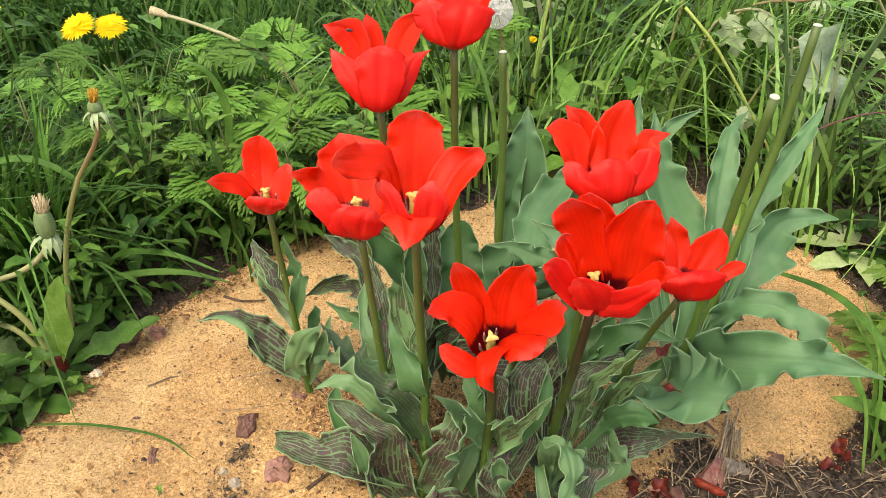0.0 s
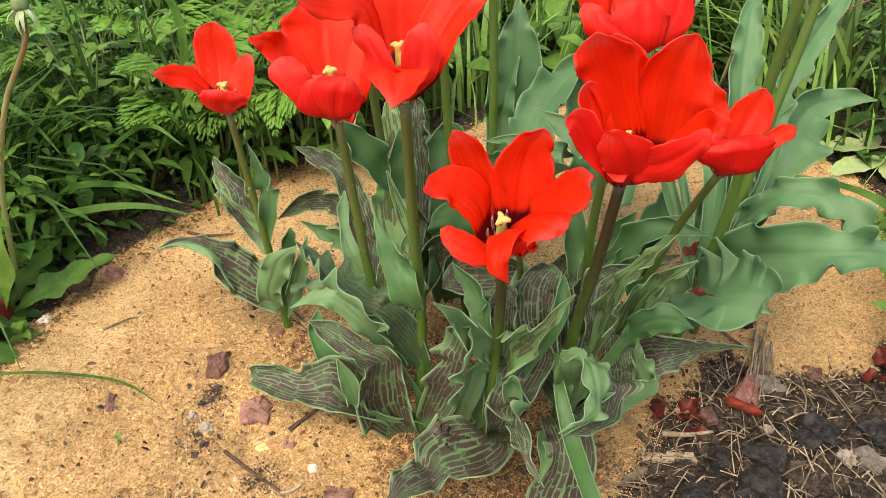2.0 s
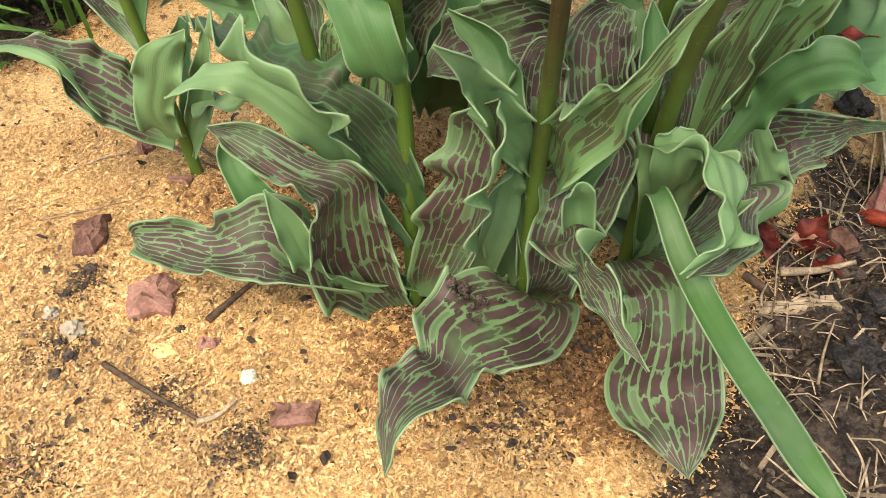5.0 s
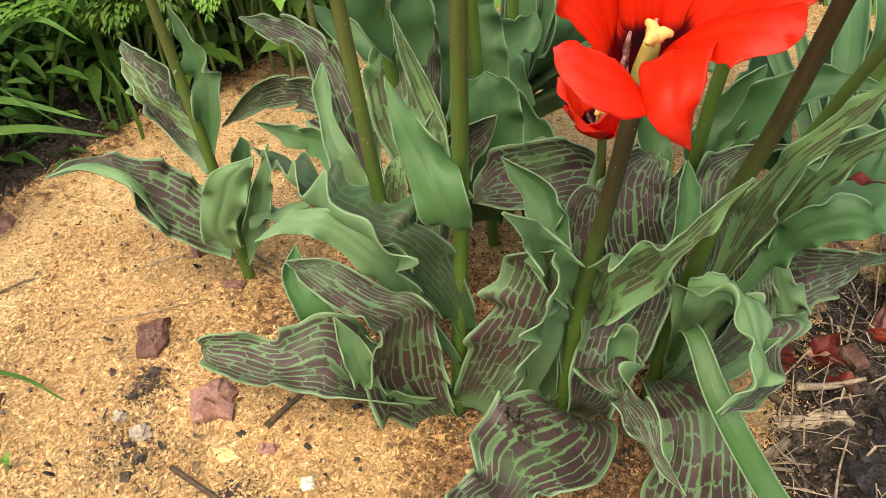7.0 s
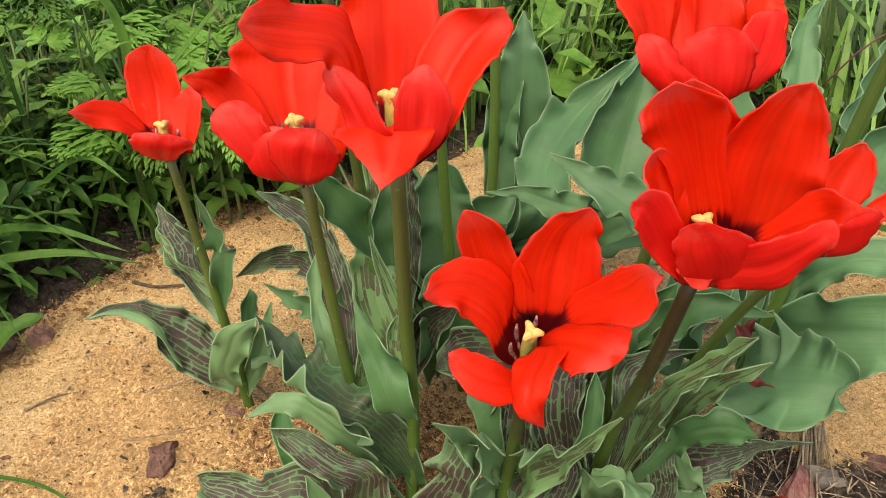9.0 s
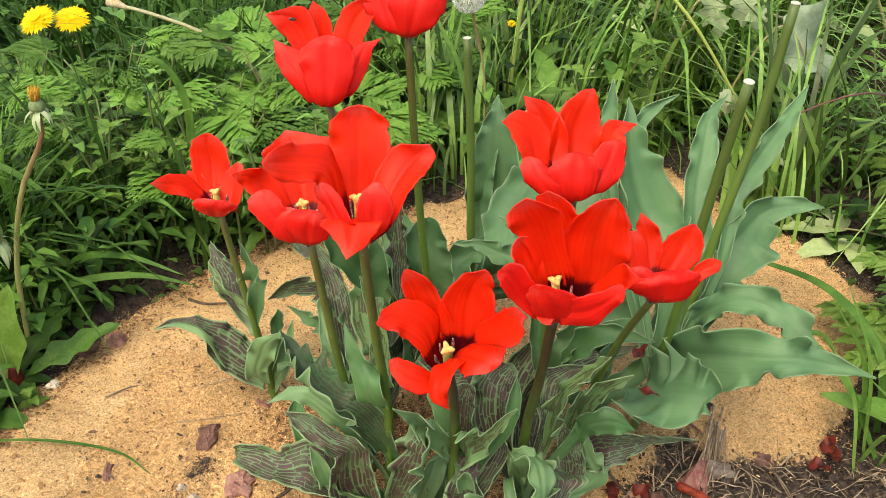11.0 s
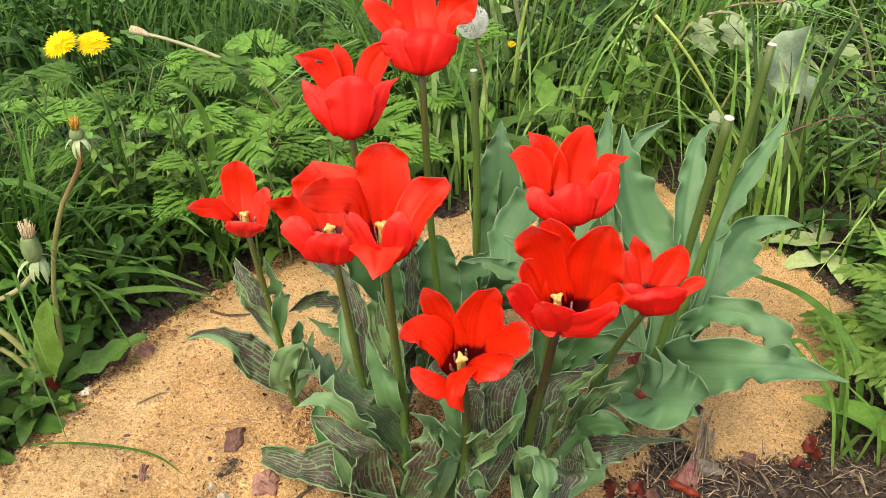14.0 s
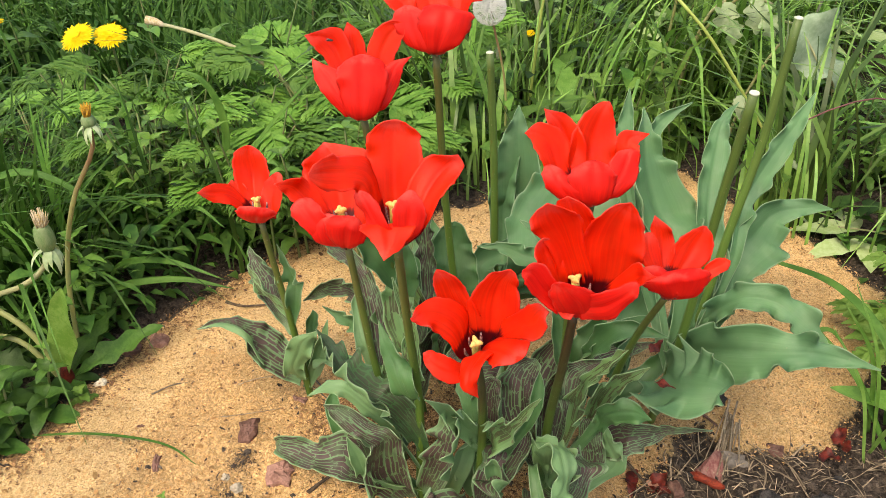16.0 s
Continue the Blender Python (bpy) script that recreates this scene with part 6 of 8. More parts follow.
strip_leaf(p, BLUE, [(0.278, 0.715, 0.036, 0.020, 180, -71), (0.264, 0.700, 0.088, 0.036, 180, -71), (0.268, 0.670, 0.103, 0.065, -157, -40), (0.290, 0.650, 0.113, 0.060, -153, -46), (0.309, 0.645, 0.114, 0.025, -146, -45), (0.308, 0.645, 0.110, 0.000, -146, -45)], cup=0.10, frill=0.006, each=0.021)
strip_leaf(p, BLUE, [(0.278, 0.715, 0.049, 0.010, 0, -76), (0.304, 0.730, 0.122, 0.018, 0, -76), (0.328, 0.720, 0.159, 0.024, -92, -41), (0.357, 0.710, 0.162, 0.026, -99, -47), (0.379, 0.700, 0.149, 0.025, -125, -30), (0.405, 0.690, 0.123, 0.000, -125, -30)], cup=0.12, frill=0.005, each=0.030)
strip_leaf(p, BLUE, [(0.278, 0.715, 0.052, 0.007, 0, -10), (0.323, 0.740, 0.137, 0.013, 0, -10), (0.334, 0.765, 0.167, 0.040, -19, -48), (0.356, 0.785, 0.185, 0.053, -17, -56), (0.369, 0.805, 0.197, 0.027, -33, -54), (0.399, 0.815, 0.199, 0.013, -91, -49), (0.422, 0.820, 0.195, 0.000, -91, -49)], cup=0.16, frill=0.003)
strip_leaf(p, BLUE, [(0.278, 0.715, 0.066, 0.005, 0, 3), (0.323, 0.750, 0.171, 0.009, 0, 3), (0.337, 0.790, 0.217, 0.018, 0, -36), (0.361, 0.820, 0.249, 0.021, 0, -38), (0.386, 0.850, 0.276, 0.011, 0, 1), (0.400, 0.870, 0.292, 0.000, 0, 1)], cup=0.2, frill=0.0025)
strip_leaf(p, BLUE, [(0.278, 0.715, 0.063, 0.011, 0, 3), (0.307, 0.760, 0.164, 0.018, 0, 3), (0.306, 0.800, 0.206, 0.025, 0, -11), (0.313, 0.840, 0.244, 0.023, 0, -5), (0.318, 0.860, 0.265, 0.012, 0, 14), (0.334, 0.880, 0.277, 0.000, 0, 14)], cup=0.16, frill=0.003)
strip_leaf(p, BLUE, [(0.278, 0.715, 0.065, 0.014, 0, 30), (0.284, 0.770, 0.169, 0.026, 0, 30), (0.264, 0.805, 0.205, 0.070, 9, -37), (0.251, 0.825, 0.238, 0.044, 14, -35), (0.246, 0.840, 0.262, 0.018, 0, -34), (0.243, 0.860, 0.279, 0.000, 0, -34)], cup=0.16, frill=0.003)
strip_leaf(p, BLUE, [(0.278, 0.715, 0.069, 0.005, 0, 2), (0.249, 0.820, 0.203, 0.010, 0, 2), (0.249, 0.850, 0.235, 0.015, 0, -21), (0.263, 0.880, 0.255, 0.013, 0, -37), (0.294, 0.900, 0.268, 0.000, 0, -37)], cup=0.2, frill=0.002)
strip_leaf(p, BLUE, [(0.278, 0.715, 0.061, 0.009, 0, 2), (0.231, 0.850, 0.199, 0.015, 0, 2), (0.228, 0.880, 0.238, 0.018, 0, 11), (0.231, 0.900, 0.257, 0.011, 0, 1), (0.232, 0.910, 0.278, 0.000, 0, 1)], cup=0.2, frill=0.002)


# ---- sawdust, crumbs ----
scatter("wood_shavings", 190000, on_heap(-0.23, 0.28, 0.42, 0.78), (0.0007, 0.0023), M_FLAKE, "loose yellow wood shavings on the heap", "wood shavings", 0.0006, 0.38, 3, (0.16, 0.45))
scatter("sawdust_flakes", 80000, on_heap(-0.45, 0.56, 0.40, 1.25), (0.0007, 0.0022), M_FLAKE, "coarse yellow sawdust covering the heap", "sawdust", 0.0007, 0.35, 4, (0.2, 0.55))
scatter("sawdust_patch", 75000, on_heap(0.20, 0.56, 0.58, 1.26), (0.0007, 0.0022), M_FLAKE, "coarse yellow sawdust behind the tulips", "sawdust", 0.0007, 0.35, 12, (0.2, 0.55))
scatter("soil_crumbs", 60000, off_heap(-0.5, 0.62, 0.36, 1.0), (0.0007, 0.0030), M_CRUMB, "dark crumbly garden soil", "soil", 0.0015, 0.9, seed=5)
scatter("soil_specks", 900, on_heap(-0.24, 0.30, 0.44, 0.80), (0.0012, 0.0035), M_CRUMB, "dark specks of soil on the sawdust", "soil", 0.002, 0.9, seed=6)



def in_spots(spots, spread):
    def place(r, count):
        k = r.randint(0, len(spots), count)
        c = np.array(spots)[k]
        return c[:, 0] + r.normal(0, spread, count) * c[:, 2], c[:, 1] + r.normal(0, spread, count) * c[:, 2]
    return place


scatter("spilt_soil", 9000, in_spots(SPOTS, 0.011), (0.0005, 0.0014), M_CRUMB, "dark soil spilt in patches on the sawdust", "soil", 0.0012, 0.9, seed=8)
scatter("wood_chiplets", 8500, on_heap(-0.42, 0.52, 0.42, 1.2), (0.0016, 0.0040), M_CHIPLET, "orange-brown wood chiplets strewn over the sawdust", "wood chips", 0.001, 0.4, 10, (0.25, 0.6))
# brown flakes round the stems: part damp and bark, part shade given as colour
scatter("damp_sawdust", 15000, in_spots([(0.10, 0.62, 1.6), (0.00, 0.66, 1.5), (0.13, 0.58, 1.2), (-0.04, 0.69, 1.4), (0.06, 0.56, 0.9), (0.165, 0.585, 0.8), (0.05, 0.70, 1.6), (0.14, 0.545, 0.7)], 0.020), (0.0010, 0.0030), M_BROWN, "brown damp sawdust and bark between the tulips, partly standing in for shade", "sawdust", 0.0014, 0.5, seed=19)
def along_edge(r, count):
    x, y = r.uniform(-0.45, 0.0, count), r.uniform(0.45, 1.15, count)
    k = np.abs(heap_distance(x, y) - 0.012 + r.normal(0, 0.012, count)) < 0.012
    return x[k], y[k]


scatter("edge_litter", 42000, along_edge, (0.0012, 0.0040), M_BROWN, "brown bark crumbs along the edge of the sawdust", "bark dust", 0.0014, 0.5, seed=23)
scatter("soil_on_chips", 14000, on_heap(-0.40, 0.50, 0.42, 1.2), (0.0007, 0.0022), M_BROWN, "brown bark dust in the sawdust", "bark dust", 0.001, 0.7, seed=9)


# ---- grass ----
def grass_patch(name, count, place, height, width, mat, label, seed, lean=0.5, seg=5):
    """Bent tapering blades rising from the ground, joined."""
    r = np.random.RandomState(seed)
    x, y = place(r, count)
    m = len(x)
    h, w = r.uniform(*height, m), r.uniform(*width, m)
    a = 2.6 * np.sin(4.3 * x + 2.1 * y) + 2.2 * np.sin(5.7 * y - 3.1 * x) + r.normal(0, 0.9, m)
    l = np.abs(r.normal(0, lean, m)) + 0.08
    d = np.stack([np.cos(a), np.sin(a), 0 * a], -1)
    side = np.stack([-np.sin(a), np.cos(a), 0 * a], -1)
    tw = r.uniform(-0.8, 0.8, m)
    root = np.stack([x, y, surface(x, y) - 0.004], -1)
    vs = []
    for i in range(seg + 1):
        s = i / seg
        ang = l * (0.25 * s + 1.1 * s * s)
        c = root + d * (h * s * np.sin(ang))[:, None] + np.array([0, 0, 1.0]) * (h * s * np.cos(np.minimum(ang, 2.0)))[:, None]
        ww = w * (1 - s ** 2.2) * (0.75 + 0.5 * s) / 2 + 0.0002
        sd = side * np.cos(tw * s)[:, None] + d * np.sin(tw * s)[:, None]
        vs += [c - sd * ww[:, None], c + sd * ww[:, None]]
    v = np.stack(vs, 1).reshape(-1, 3)
    k = (np.arange(m) * 2 * (seg + 1))[:, None]
    f = np.concatenate([k + np.array([[2 * i, 2 * i + 1, 2 * i + 3, 2 * i + 2]]) for i in range(seg)])
    return tagged(new(name, mesh_of(name, v, f, mat)), label, "grass", kind="stuff")


def beyond_heap(x0, x1, y0, y1, gap=0.02, keep=None):
    def place(r, count):
        x, y = r.uniform(x0, x1, count), r.uniform(y0, y1, count)
        k = heap_distance(x, y) + r.normal(0, 0.02, count) < -gap
        if keep is not None:
            k &= keep(x, y)
        return x[k], y[k]
    return place


def tufts(centres, x0, x1, y0, y1, spread, seed, gap=0.0, bare=()):
    """Places in loose tufts, off the heap and off the bare patches (x, y, radius)."""
    def place(r, count):
        c = np.stack([r.uniform(x0, x1, centres), r.uniform(y0, y1, centres)], -1)
        k = c[r.randint(0, centres, count)]
        x, y = k[:, 0] + r.normal(0, spread, count), k[:, 1] + r.normal(0, spread, count)
        ok = heap_distance(x, y) + r.normal(0, 0.015, count) < -gap
        for bx, by, br in bare:
            ok &= np.hypot(x - bx, y - by) > br
        return x[ok], y[ok]
    return place


BARE = [(-0.60, 1.20, 0.17), (-0.28, 1.15, 0.13), (-0.15, 1.14, 0.10), (-0.42, 1.22, 0.08), (-1.0, 1.75, 0.38), (-1.35, 2.3, 0.45), (-0.95, 2.25, 0.3), (0.30, 1.60, 0.10), (-0.55, 1.75, 0.12), (0.78, 1.62, 0.18), (0.60, 1.14, 0.10), (-0.40, 0.70, 0.09), (-0.72, 1.28, 0.10), (-0.36, 0.78, 0.05), (-0.45, 0.62, 0.10), (-0.32, 0.87, 0.10), (-0.31, 0.93, 0.05), (0.63, 1.42, 0.16), (0.62, 1.24, 0.13), (-0.20, 1.04, 0.07), (-0.29, 1.0, 0.05)]


def off_bare(x, y):
    """Keeps clear of the two open patches of soil on the right."""
    return (np.hypot(x - 0.78, y - 1.62) > 0.17) & (np.hypot(x - 0.60, y - 1.14) > 0.08)


grass_patch("meadow_grass", 5600, tufts(170, -0.22, 1.6, 1.05, 2.9, 0.030, 1, 0.0, BARE), (0.14, 0.38), (0.004, 0.011), M_GRASS, "tall fresh green meadow grass", 11, 0.7)
# the left grass takes a darker green in place of the shade over it
grass_patch("left_meadow_grass", 2300, tufts(95, -1.5, -0.2, 1.15, 2.9, 0.032, 4, 0.0, BARE), (0.12, 0.30), (0.004, 0.010), M_SHADED_GREEN, "tall meadow grass coloured darker to stand in for shade", 17, 0.7)
grass_patch("short_grass", 4500, beyond_heap(-0.6, 1.6, 1.02, 2.9, 0.0, off_bare), (0.05, 0.16), (0.002, 0.005), M_GRASS, "short green grass", 15, 0.6)
grass_patch("far_grass", 6000, beyond_heap(-4.5, 5.0, 2.8, 7.0), (0.15, 0.40), (0.006, 0.012), M_GRASS, "tall grass further off", 12, 0.6)
grass_patch("lush_grass", 1900, tufts(80, -0.95, -0.15, 0.80, 1.35, 0.03, 2, 0.035, BARE), (0.12, 0.27), (0.004, 0.009), M_GRASS_DARK, "broad dark green grass blades", 13, 0.5)
# same darkened green: shade among the docks is put into the blade colour
grass_patch("shaded_grass", 4200, beyond_heap(-2.2, -0.45, 1.5, 3.0), (0.10, 0.28), (0.004, 0.009), M_SHADED_GREEN, "grass between the docks, its shade put into a darker green", 16, 0.7)
grass_patch("edge_grass", 520, tufts(30, -0.50, -0.16, 0.82, 1.08, 0.02, 3, -0.005, BARE), (0.04, 0.10), (0.003, 0.007), M_GRASS_DARK, "grass hanging over the edge of the heap", 14, 0.9)


# ---- weeds round the heap ----
def frond_mesh(base, way, up, length, r, pairs=7):
    """A feathery, twice-divided leaf."""
    base, way, up = np.asarray(base, dtype=float), unit(way), np.asarray(up, dtype=float)
    side = unit(np.cross(way, up))
    nor = np.cross(side, way)
    pieces = []
    spine = [base + way * length * s * math.cos(0.5 * s) - nor * length * s * s * 0.35 for s in np.linspace(0, 1, 6)]
    pieces.append(tube(spine, (length * 0.010, length * 0.003), 5, 6))
    line = spline(spine, 40)
    for k in range(pairs + 1):
        s = 0.28 + 0.72 * k / pairs
        at = line[int(s * 40)]
        t = unit(line[min(int(s * 40) + 1, 40)] - line[max(int(s * 40) - 1, 0)])
        reach = length * 0.46 * (1 - 0.86 * k / pairs) + length * 0.03
        for sg in ((-1, 1) if k < pairs else (0,)):
            d = unit(t * (0.55 + 0.3 * k / pairs) + side * sg * 1.0 + nor * r.uniform(-0.15, 0.1)) if sg else t
            ps = unit(np.cross(d, nor))
            count = max(3, int(5.5 * (1 - 0.5 * k / pairs)))
            pieces.append(blade(at, d, nor, reach, reach * 0.07, 0.15, 0, 0.1, 3, 3))
            for q in range(count):
                u = 0.14 + 0.78 * q / count
                p = at + d * reach * u - nor * reach * u * u * 0.12
                l = reach * 0.50 * (1 - 0.66 * q / count) + 0.003
                for s2 in (-1, 1):
                    pieces.append(blade(p, d * 0.9 + ps * s2 * 0.95 + nor * r.uniform(-0.35, 0.35), nor, l, l * 0.36, 0.3, 0, 0.3, 4, 3, 0.85))
    return joined(pieces)


def cow_parsley(x, y, fronds, size, seed, lean=(0, 0)):
    r = random.Random(seed)
    z = ground_z(x, y)
    size *= 1.05
    p = thing("cow_parsley", (x, y, z), "young cow parsley with feathery light green leaves", "weed", "weeds behind the heap")
    for i in range(int(fronds * 1.6)):
        a = 6.283 * i / fronds + r.uniform(-0.5, 0.5)
        h = size * r.uniform(0.35, 0.95)
        o = np.array([math.cos(a), math.sin(a), 0]) * size * r.uniform(0.15, 0.35) + np.array([lean[0], lean[1], 0]) * size
        top = np.array([x, y, z]) + o + np.array([0, 0, h])
        v, f, uv = tube([(x, y, z - 0.005), (x + o[0] * 0.4, y + o[1] * 0.4, z + h * 0.6), top], (0.0022, 0.0013), 6, 6)
        part("stalk", mesh_of("stalk", v, f, M_WEEDSTEM, None, uv), p)
        d = np.array([math.cos(a), math.sin(a) - 0.25, r.uniform(0.0, 0.35)])
        v, f, uv = frond_mesh(top, d + np.array([0, 0, r.uniform(-0.3, 0.5)]), (r.uniform(-0.3, 0.3), -0.25, 1), size * r.uniform(0.30, 0.52), r)
        part("frond", mesh_of("frond", v, f, M_FERN, None, uv), p)


def leafy_weed(x, y, h, leaf_len, seed, pairs=5, mat=M_WEED, label="leafy green weed with paired toothed leaves", lean=0.2, wide=0.5, teeth=0.16, name="weed"):
    """An upright stem with pairs of leaves, each pair turned across the one below."""
    r = random.Random(seed)
    z = ground_z(x, y)
    p = thing(name, (x, y, z), label, "weed", "weeds round the heap")
    lx, ly = r.uniform(-lean, lean) * h, r.uniform(-lean, lean) * h
    pts = [np.array((x, y, z - 0.005)), np.array((x + lx * 0.3, y + ly * 0.3, z + h * 0.5)), np.array((x + lx, y + ly, z + h))]
    v, f, uv = tube(pts, (0.0020, 0.0011), 6, 8)
    part("stalk", mesh_of("stalk", v, f, M_WEEDSTEM, None, uv), p)
    line = spline(pts, 20)
    a = r.uniform(0, 3)
    for k in range(pairs):
        s = 0.25 + 0.75 * k / (pairs - 1)
        at = line[int(s * 20)]
        a += 1.57 + r.uniform(-0.3, 0.3)
        l = leaf_len * (1.05 - 0.45 * s) * r.uniform(0.85, 1.15)
        for q in range(2 if k < pairs - 1 else 3):
            b = a + q * (3.14 if k < pairs - 1 else 2.09)
            d = (math.cos(b), math.sin(b), r.uniform(0.15, 0.6) + (0.5 if k == pairs - 1 else 0))
            v, f, uv = blade(at, d, (0, 0, 1), l, l * wide, r.uniform(0.5, 1.0), teeth, 0.25, 9, 5, wav=0.2, ph=b)
            part("leaf", mesh_of("leaf", v, f, mat, None, uv), p)


def rosette(x, y, count, length, seed, name, label, mat=M_WEED, lobes=0.45, width=0.28, spread=(0, 6.283), rise=(0.3, 1.0)):
    """Long lobed leaves from one root."""
    r = random.Random(seed)
    z = ground_z(x, y)
    p = thing(name, (x, y, z), label, "weed", "weeds round the heap")
    for i in range(count):
        a = spread[0] + (spread[1] - spread[0]) * (i + r.uniform(0.1, 0.9)) / count
        d = (math.cos(a), math.sin(a), r.uniform(*rise))
        l = length * r.uniform(0.7, 1.15)
        v, f, uv = blade((x, y, z), d, (0, 0, 1), l, l * width, r.uniform(0.5, 1.0), 0, 0.2, 20, 5, 1.7, lobes, 0.25, a, 6.0)
        part("leaf", mesh_of("leaf", v, f, mat, None, uv), p)
    return p


# feathery plants behind the small tulip
for i, (x, y, k, s, lx, ly) in enumerate([(-0.26, 1.10, 6, 0.22, 0, -0.15), (-0.17, 1.12, 6, 0.23, 0.1, -0.1), (-0.36, 1.13, 6, 0.23, 0, -0.15), (-0.10, 1.20, 5, 0.22, 0, 0),
                                            (-0.46, 1.20, 6, 0.20, 0, 0), (-0.30, 1.30, 6, 0.24, 0, 0), (-0.55, 1.05, 5, 0.18, 0, -0.1),
                                            (-0.62, 1.25, 5, 0.19, 0, 0), (-0.05, 1.36, 5, 0.22, 0, 0), (-0.24, 1.02, 4, 0.17, 0.1, 0), (-0.38, 1.02, 5, 0.18, 0, 0), (-0.14, 1.05, 5, 0.18, 0, -0.1)]):
    cow_parsley(x, y, k, s, 100 + i, (lx, ly))
# mint-like weeds at the heap's far left edge
r0 = random.Random(5)
for i in range(56):
    x, y = r0.uniform(-0.42, -0.08), r0.uniform(0.97, 1.13)
    leafy_weed(x, y, r0.uniform(0.09, 0.20), r0.uniform(0.028, 0.044), 200 + i, r0.choice((4, 5, 6)), r0.choice((M_WEED, M_YOUNG)))
for i in range(14):
    x, y = r0.uniform(-0.56, -0.34), r0.uniform(0.80, 1.0)
    leafy_weed(x, y, r0.uniform(0.05, 0.13), r0.uniform(0.026, 0.04), 240 + i, 4)
# weeds in the far left corner of the heap, low and rounded
for i, (x, y) in enumerate([(-0.385, 0.60), (-0.366, 0.635), (-0.397, 0.678), (-0.43, 0.69), (-0.40, 0.56), (-0.350, 0.662), (-0.42, 0.62), (-0.43, 0.52), (-0.362, 0.690), (-0.385, 0.655), (-0.41, 0.64), (-0.372, 0.612)]):
    leafy_weed(x, y, r0.uniform(0.02, 0.05), r0.uniform(0.032, 0.048), 270 + i, 3, M_DLEAF, label="low weed with rounded dark green leaves", wide=0.62, teeth=0.06)
# right side: pointed, toothed weeds
for i in range(20):
    x, y = r0.uniform(0.58, 0.84), r0.uniform(1.06, 1.45)
    leafy_weed(x, y, r0.uniform(0.07, 0.17), r0.uniform(0.04, 0.06), 300 + i, r0.choice((4, 5)), label="weed with narrow pointed light green leaves", wide=0.3, teeth=0.25)


def cut_leaf(base, way, up, length, r):
    """A leaf cut to its rib into pointed, toothed lobes."""
    base, way, up = np.asarray(base, dtype=float), unit(way), np.asarray(up, dtype=float)
    side = unit(np.cross(way, up))
    nor = np.cross(side, way)
    spine = [base + way * length * s * math.cos(0.5 * s) - nor * length * s * s * 0.35 for s in np.linspace(0, 1, 6)]
    line = spline(spine, 30)
    pieces = [tube(spine, (length * 0.012, length * 0.006), 5, 6)]
    for k in range(4):
        s = 0.30 + 0.17 * k
        at, t = line[int(s * 30)], unit(line[min(int(s * 30) + 1, 30)] - line[int(s * 30) - 1])
        reach = length * (0.40 - 0.055 * k) * r.uniform(0.9, 1.1)
        for sg in (-1, 1):
            d = unit(t * 0.75 + side * sg + nor * r.uniform(-0.15, 0.1))
            pieces.append(blade(at - d * reach * 0.04, d, nor, reach, reach * 0.42, 0.5, 0.30, 0.2, 11, 5, 0.9, wav=0.15, ph=k))
            pieces.append(blade(at + d * reach * 0.35, unit(d + t * 0.9), nor, reach * 0.55, reach * 0.24, 0.4, 0.25, 0.2, 7, 3))
    tip = line[24]
    pieces.append(blade(tip, unit(line[30] - line[24]), nor, length * 0.30, length * 0.19, 0.4, 0.30, 0.2, 11, 5, 0.9))
    return joined(pieces)


def mugwort(x, y, count, length, seed, lean=0.0):
    r = random.Random(seed)
    z = ground_z(x, y)
    p = thing("mugwort", (x, y, z), "mugwort with deeply cut fresh green leaves", "weed", "weeds round the heap")
    h = length * 0.9
    stalk_top = np.array((x - lean, y - 0.01, z + h))
    v, f, uv = tube([(x, y, z - 0.004), (x - lean * 0.4, y, z + h * 0.5), stalk_top], (0.0022, 0.0014), 6, 6)
    part("stalk", mesh_of("stalk", v, f, M_WEEDSTEM, None, uv), p)
    for i in range(count):
        s, a = 0.15 + 0.85 * i / count, i * 2.4 + r.uniform(-0.3, 0.3)
        at = np.array((x - lean * s * s, y - 0.01 * s, z + h * s))
        v, f, uv = cut_leaf(at, (math.cos(a), math.sin(a), r.uniform(0.1, 0.7)), (0, -0.2, 1), length * (1.1 - 0.4 * s) * r.uniform(0.85, 1.15), r)
        part("leaf", mesh_of("leaf", v, f, M_YOUNG if i % 3 else M_WEED, None, uv), p)


for i, (x, y, l) in enumerate([(0.60, 0.93, 0.11), (0.575, 0.865, 0.10), (0.665, 0.99, 0.12), (0.560, 0.80, 0.12), (0.65, 0.88, 0.13), (0.64, 0.79, 0.10), (0.72, 1.06, 0.12), (0.69, 1.17, 0.12), (0.76, 1.12, 0.12), (0.585, 0.74, 0.09)]):
    mugwort(x, y, 9, l, 330 + i, 0.02)
# cut weeds thrown down in the grass, pale undersides up
for i, (x, y) in enumerate([(0.20, 1.66), (0.30, 1.72), (0.12, 1.72)]):
    rosette(x, y, 6, 0.17, 380 + i, "cut_weed", "cut weed with broad pale leaves lying in grass", M_PALELEAF if i % 2 else M_DLEAF, 0.06, 0.42, rise=(0.5, 1.0))
for i, (x, y, h, l) in enumerate([(0.26, 1.55, 0.20, 0.10), (0.34, 1.58, 0.22, 0.11), (0.20, 1.62, 0.24, 0.11), (0.42, 1.60, 0.24, 0.09), (0.30, 1.68, 0.26, 0.12), (0.58, 1.62, 0.22, 0.10), (0.70, 1.7, 0.26, 0.11), (0.10, 1.62, 0.18, 0.10), (0.50, 1.7, 0.26, 0.10)]):
    leafy_weed(x, y, h, l, 360 + i, 3, M_PALELEAF if i % 3 == 0 else M_WEED, "cut weed with broad pale leaves lying on grass", 0.3, 0.45, 0.05, "cut_weed")
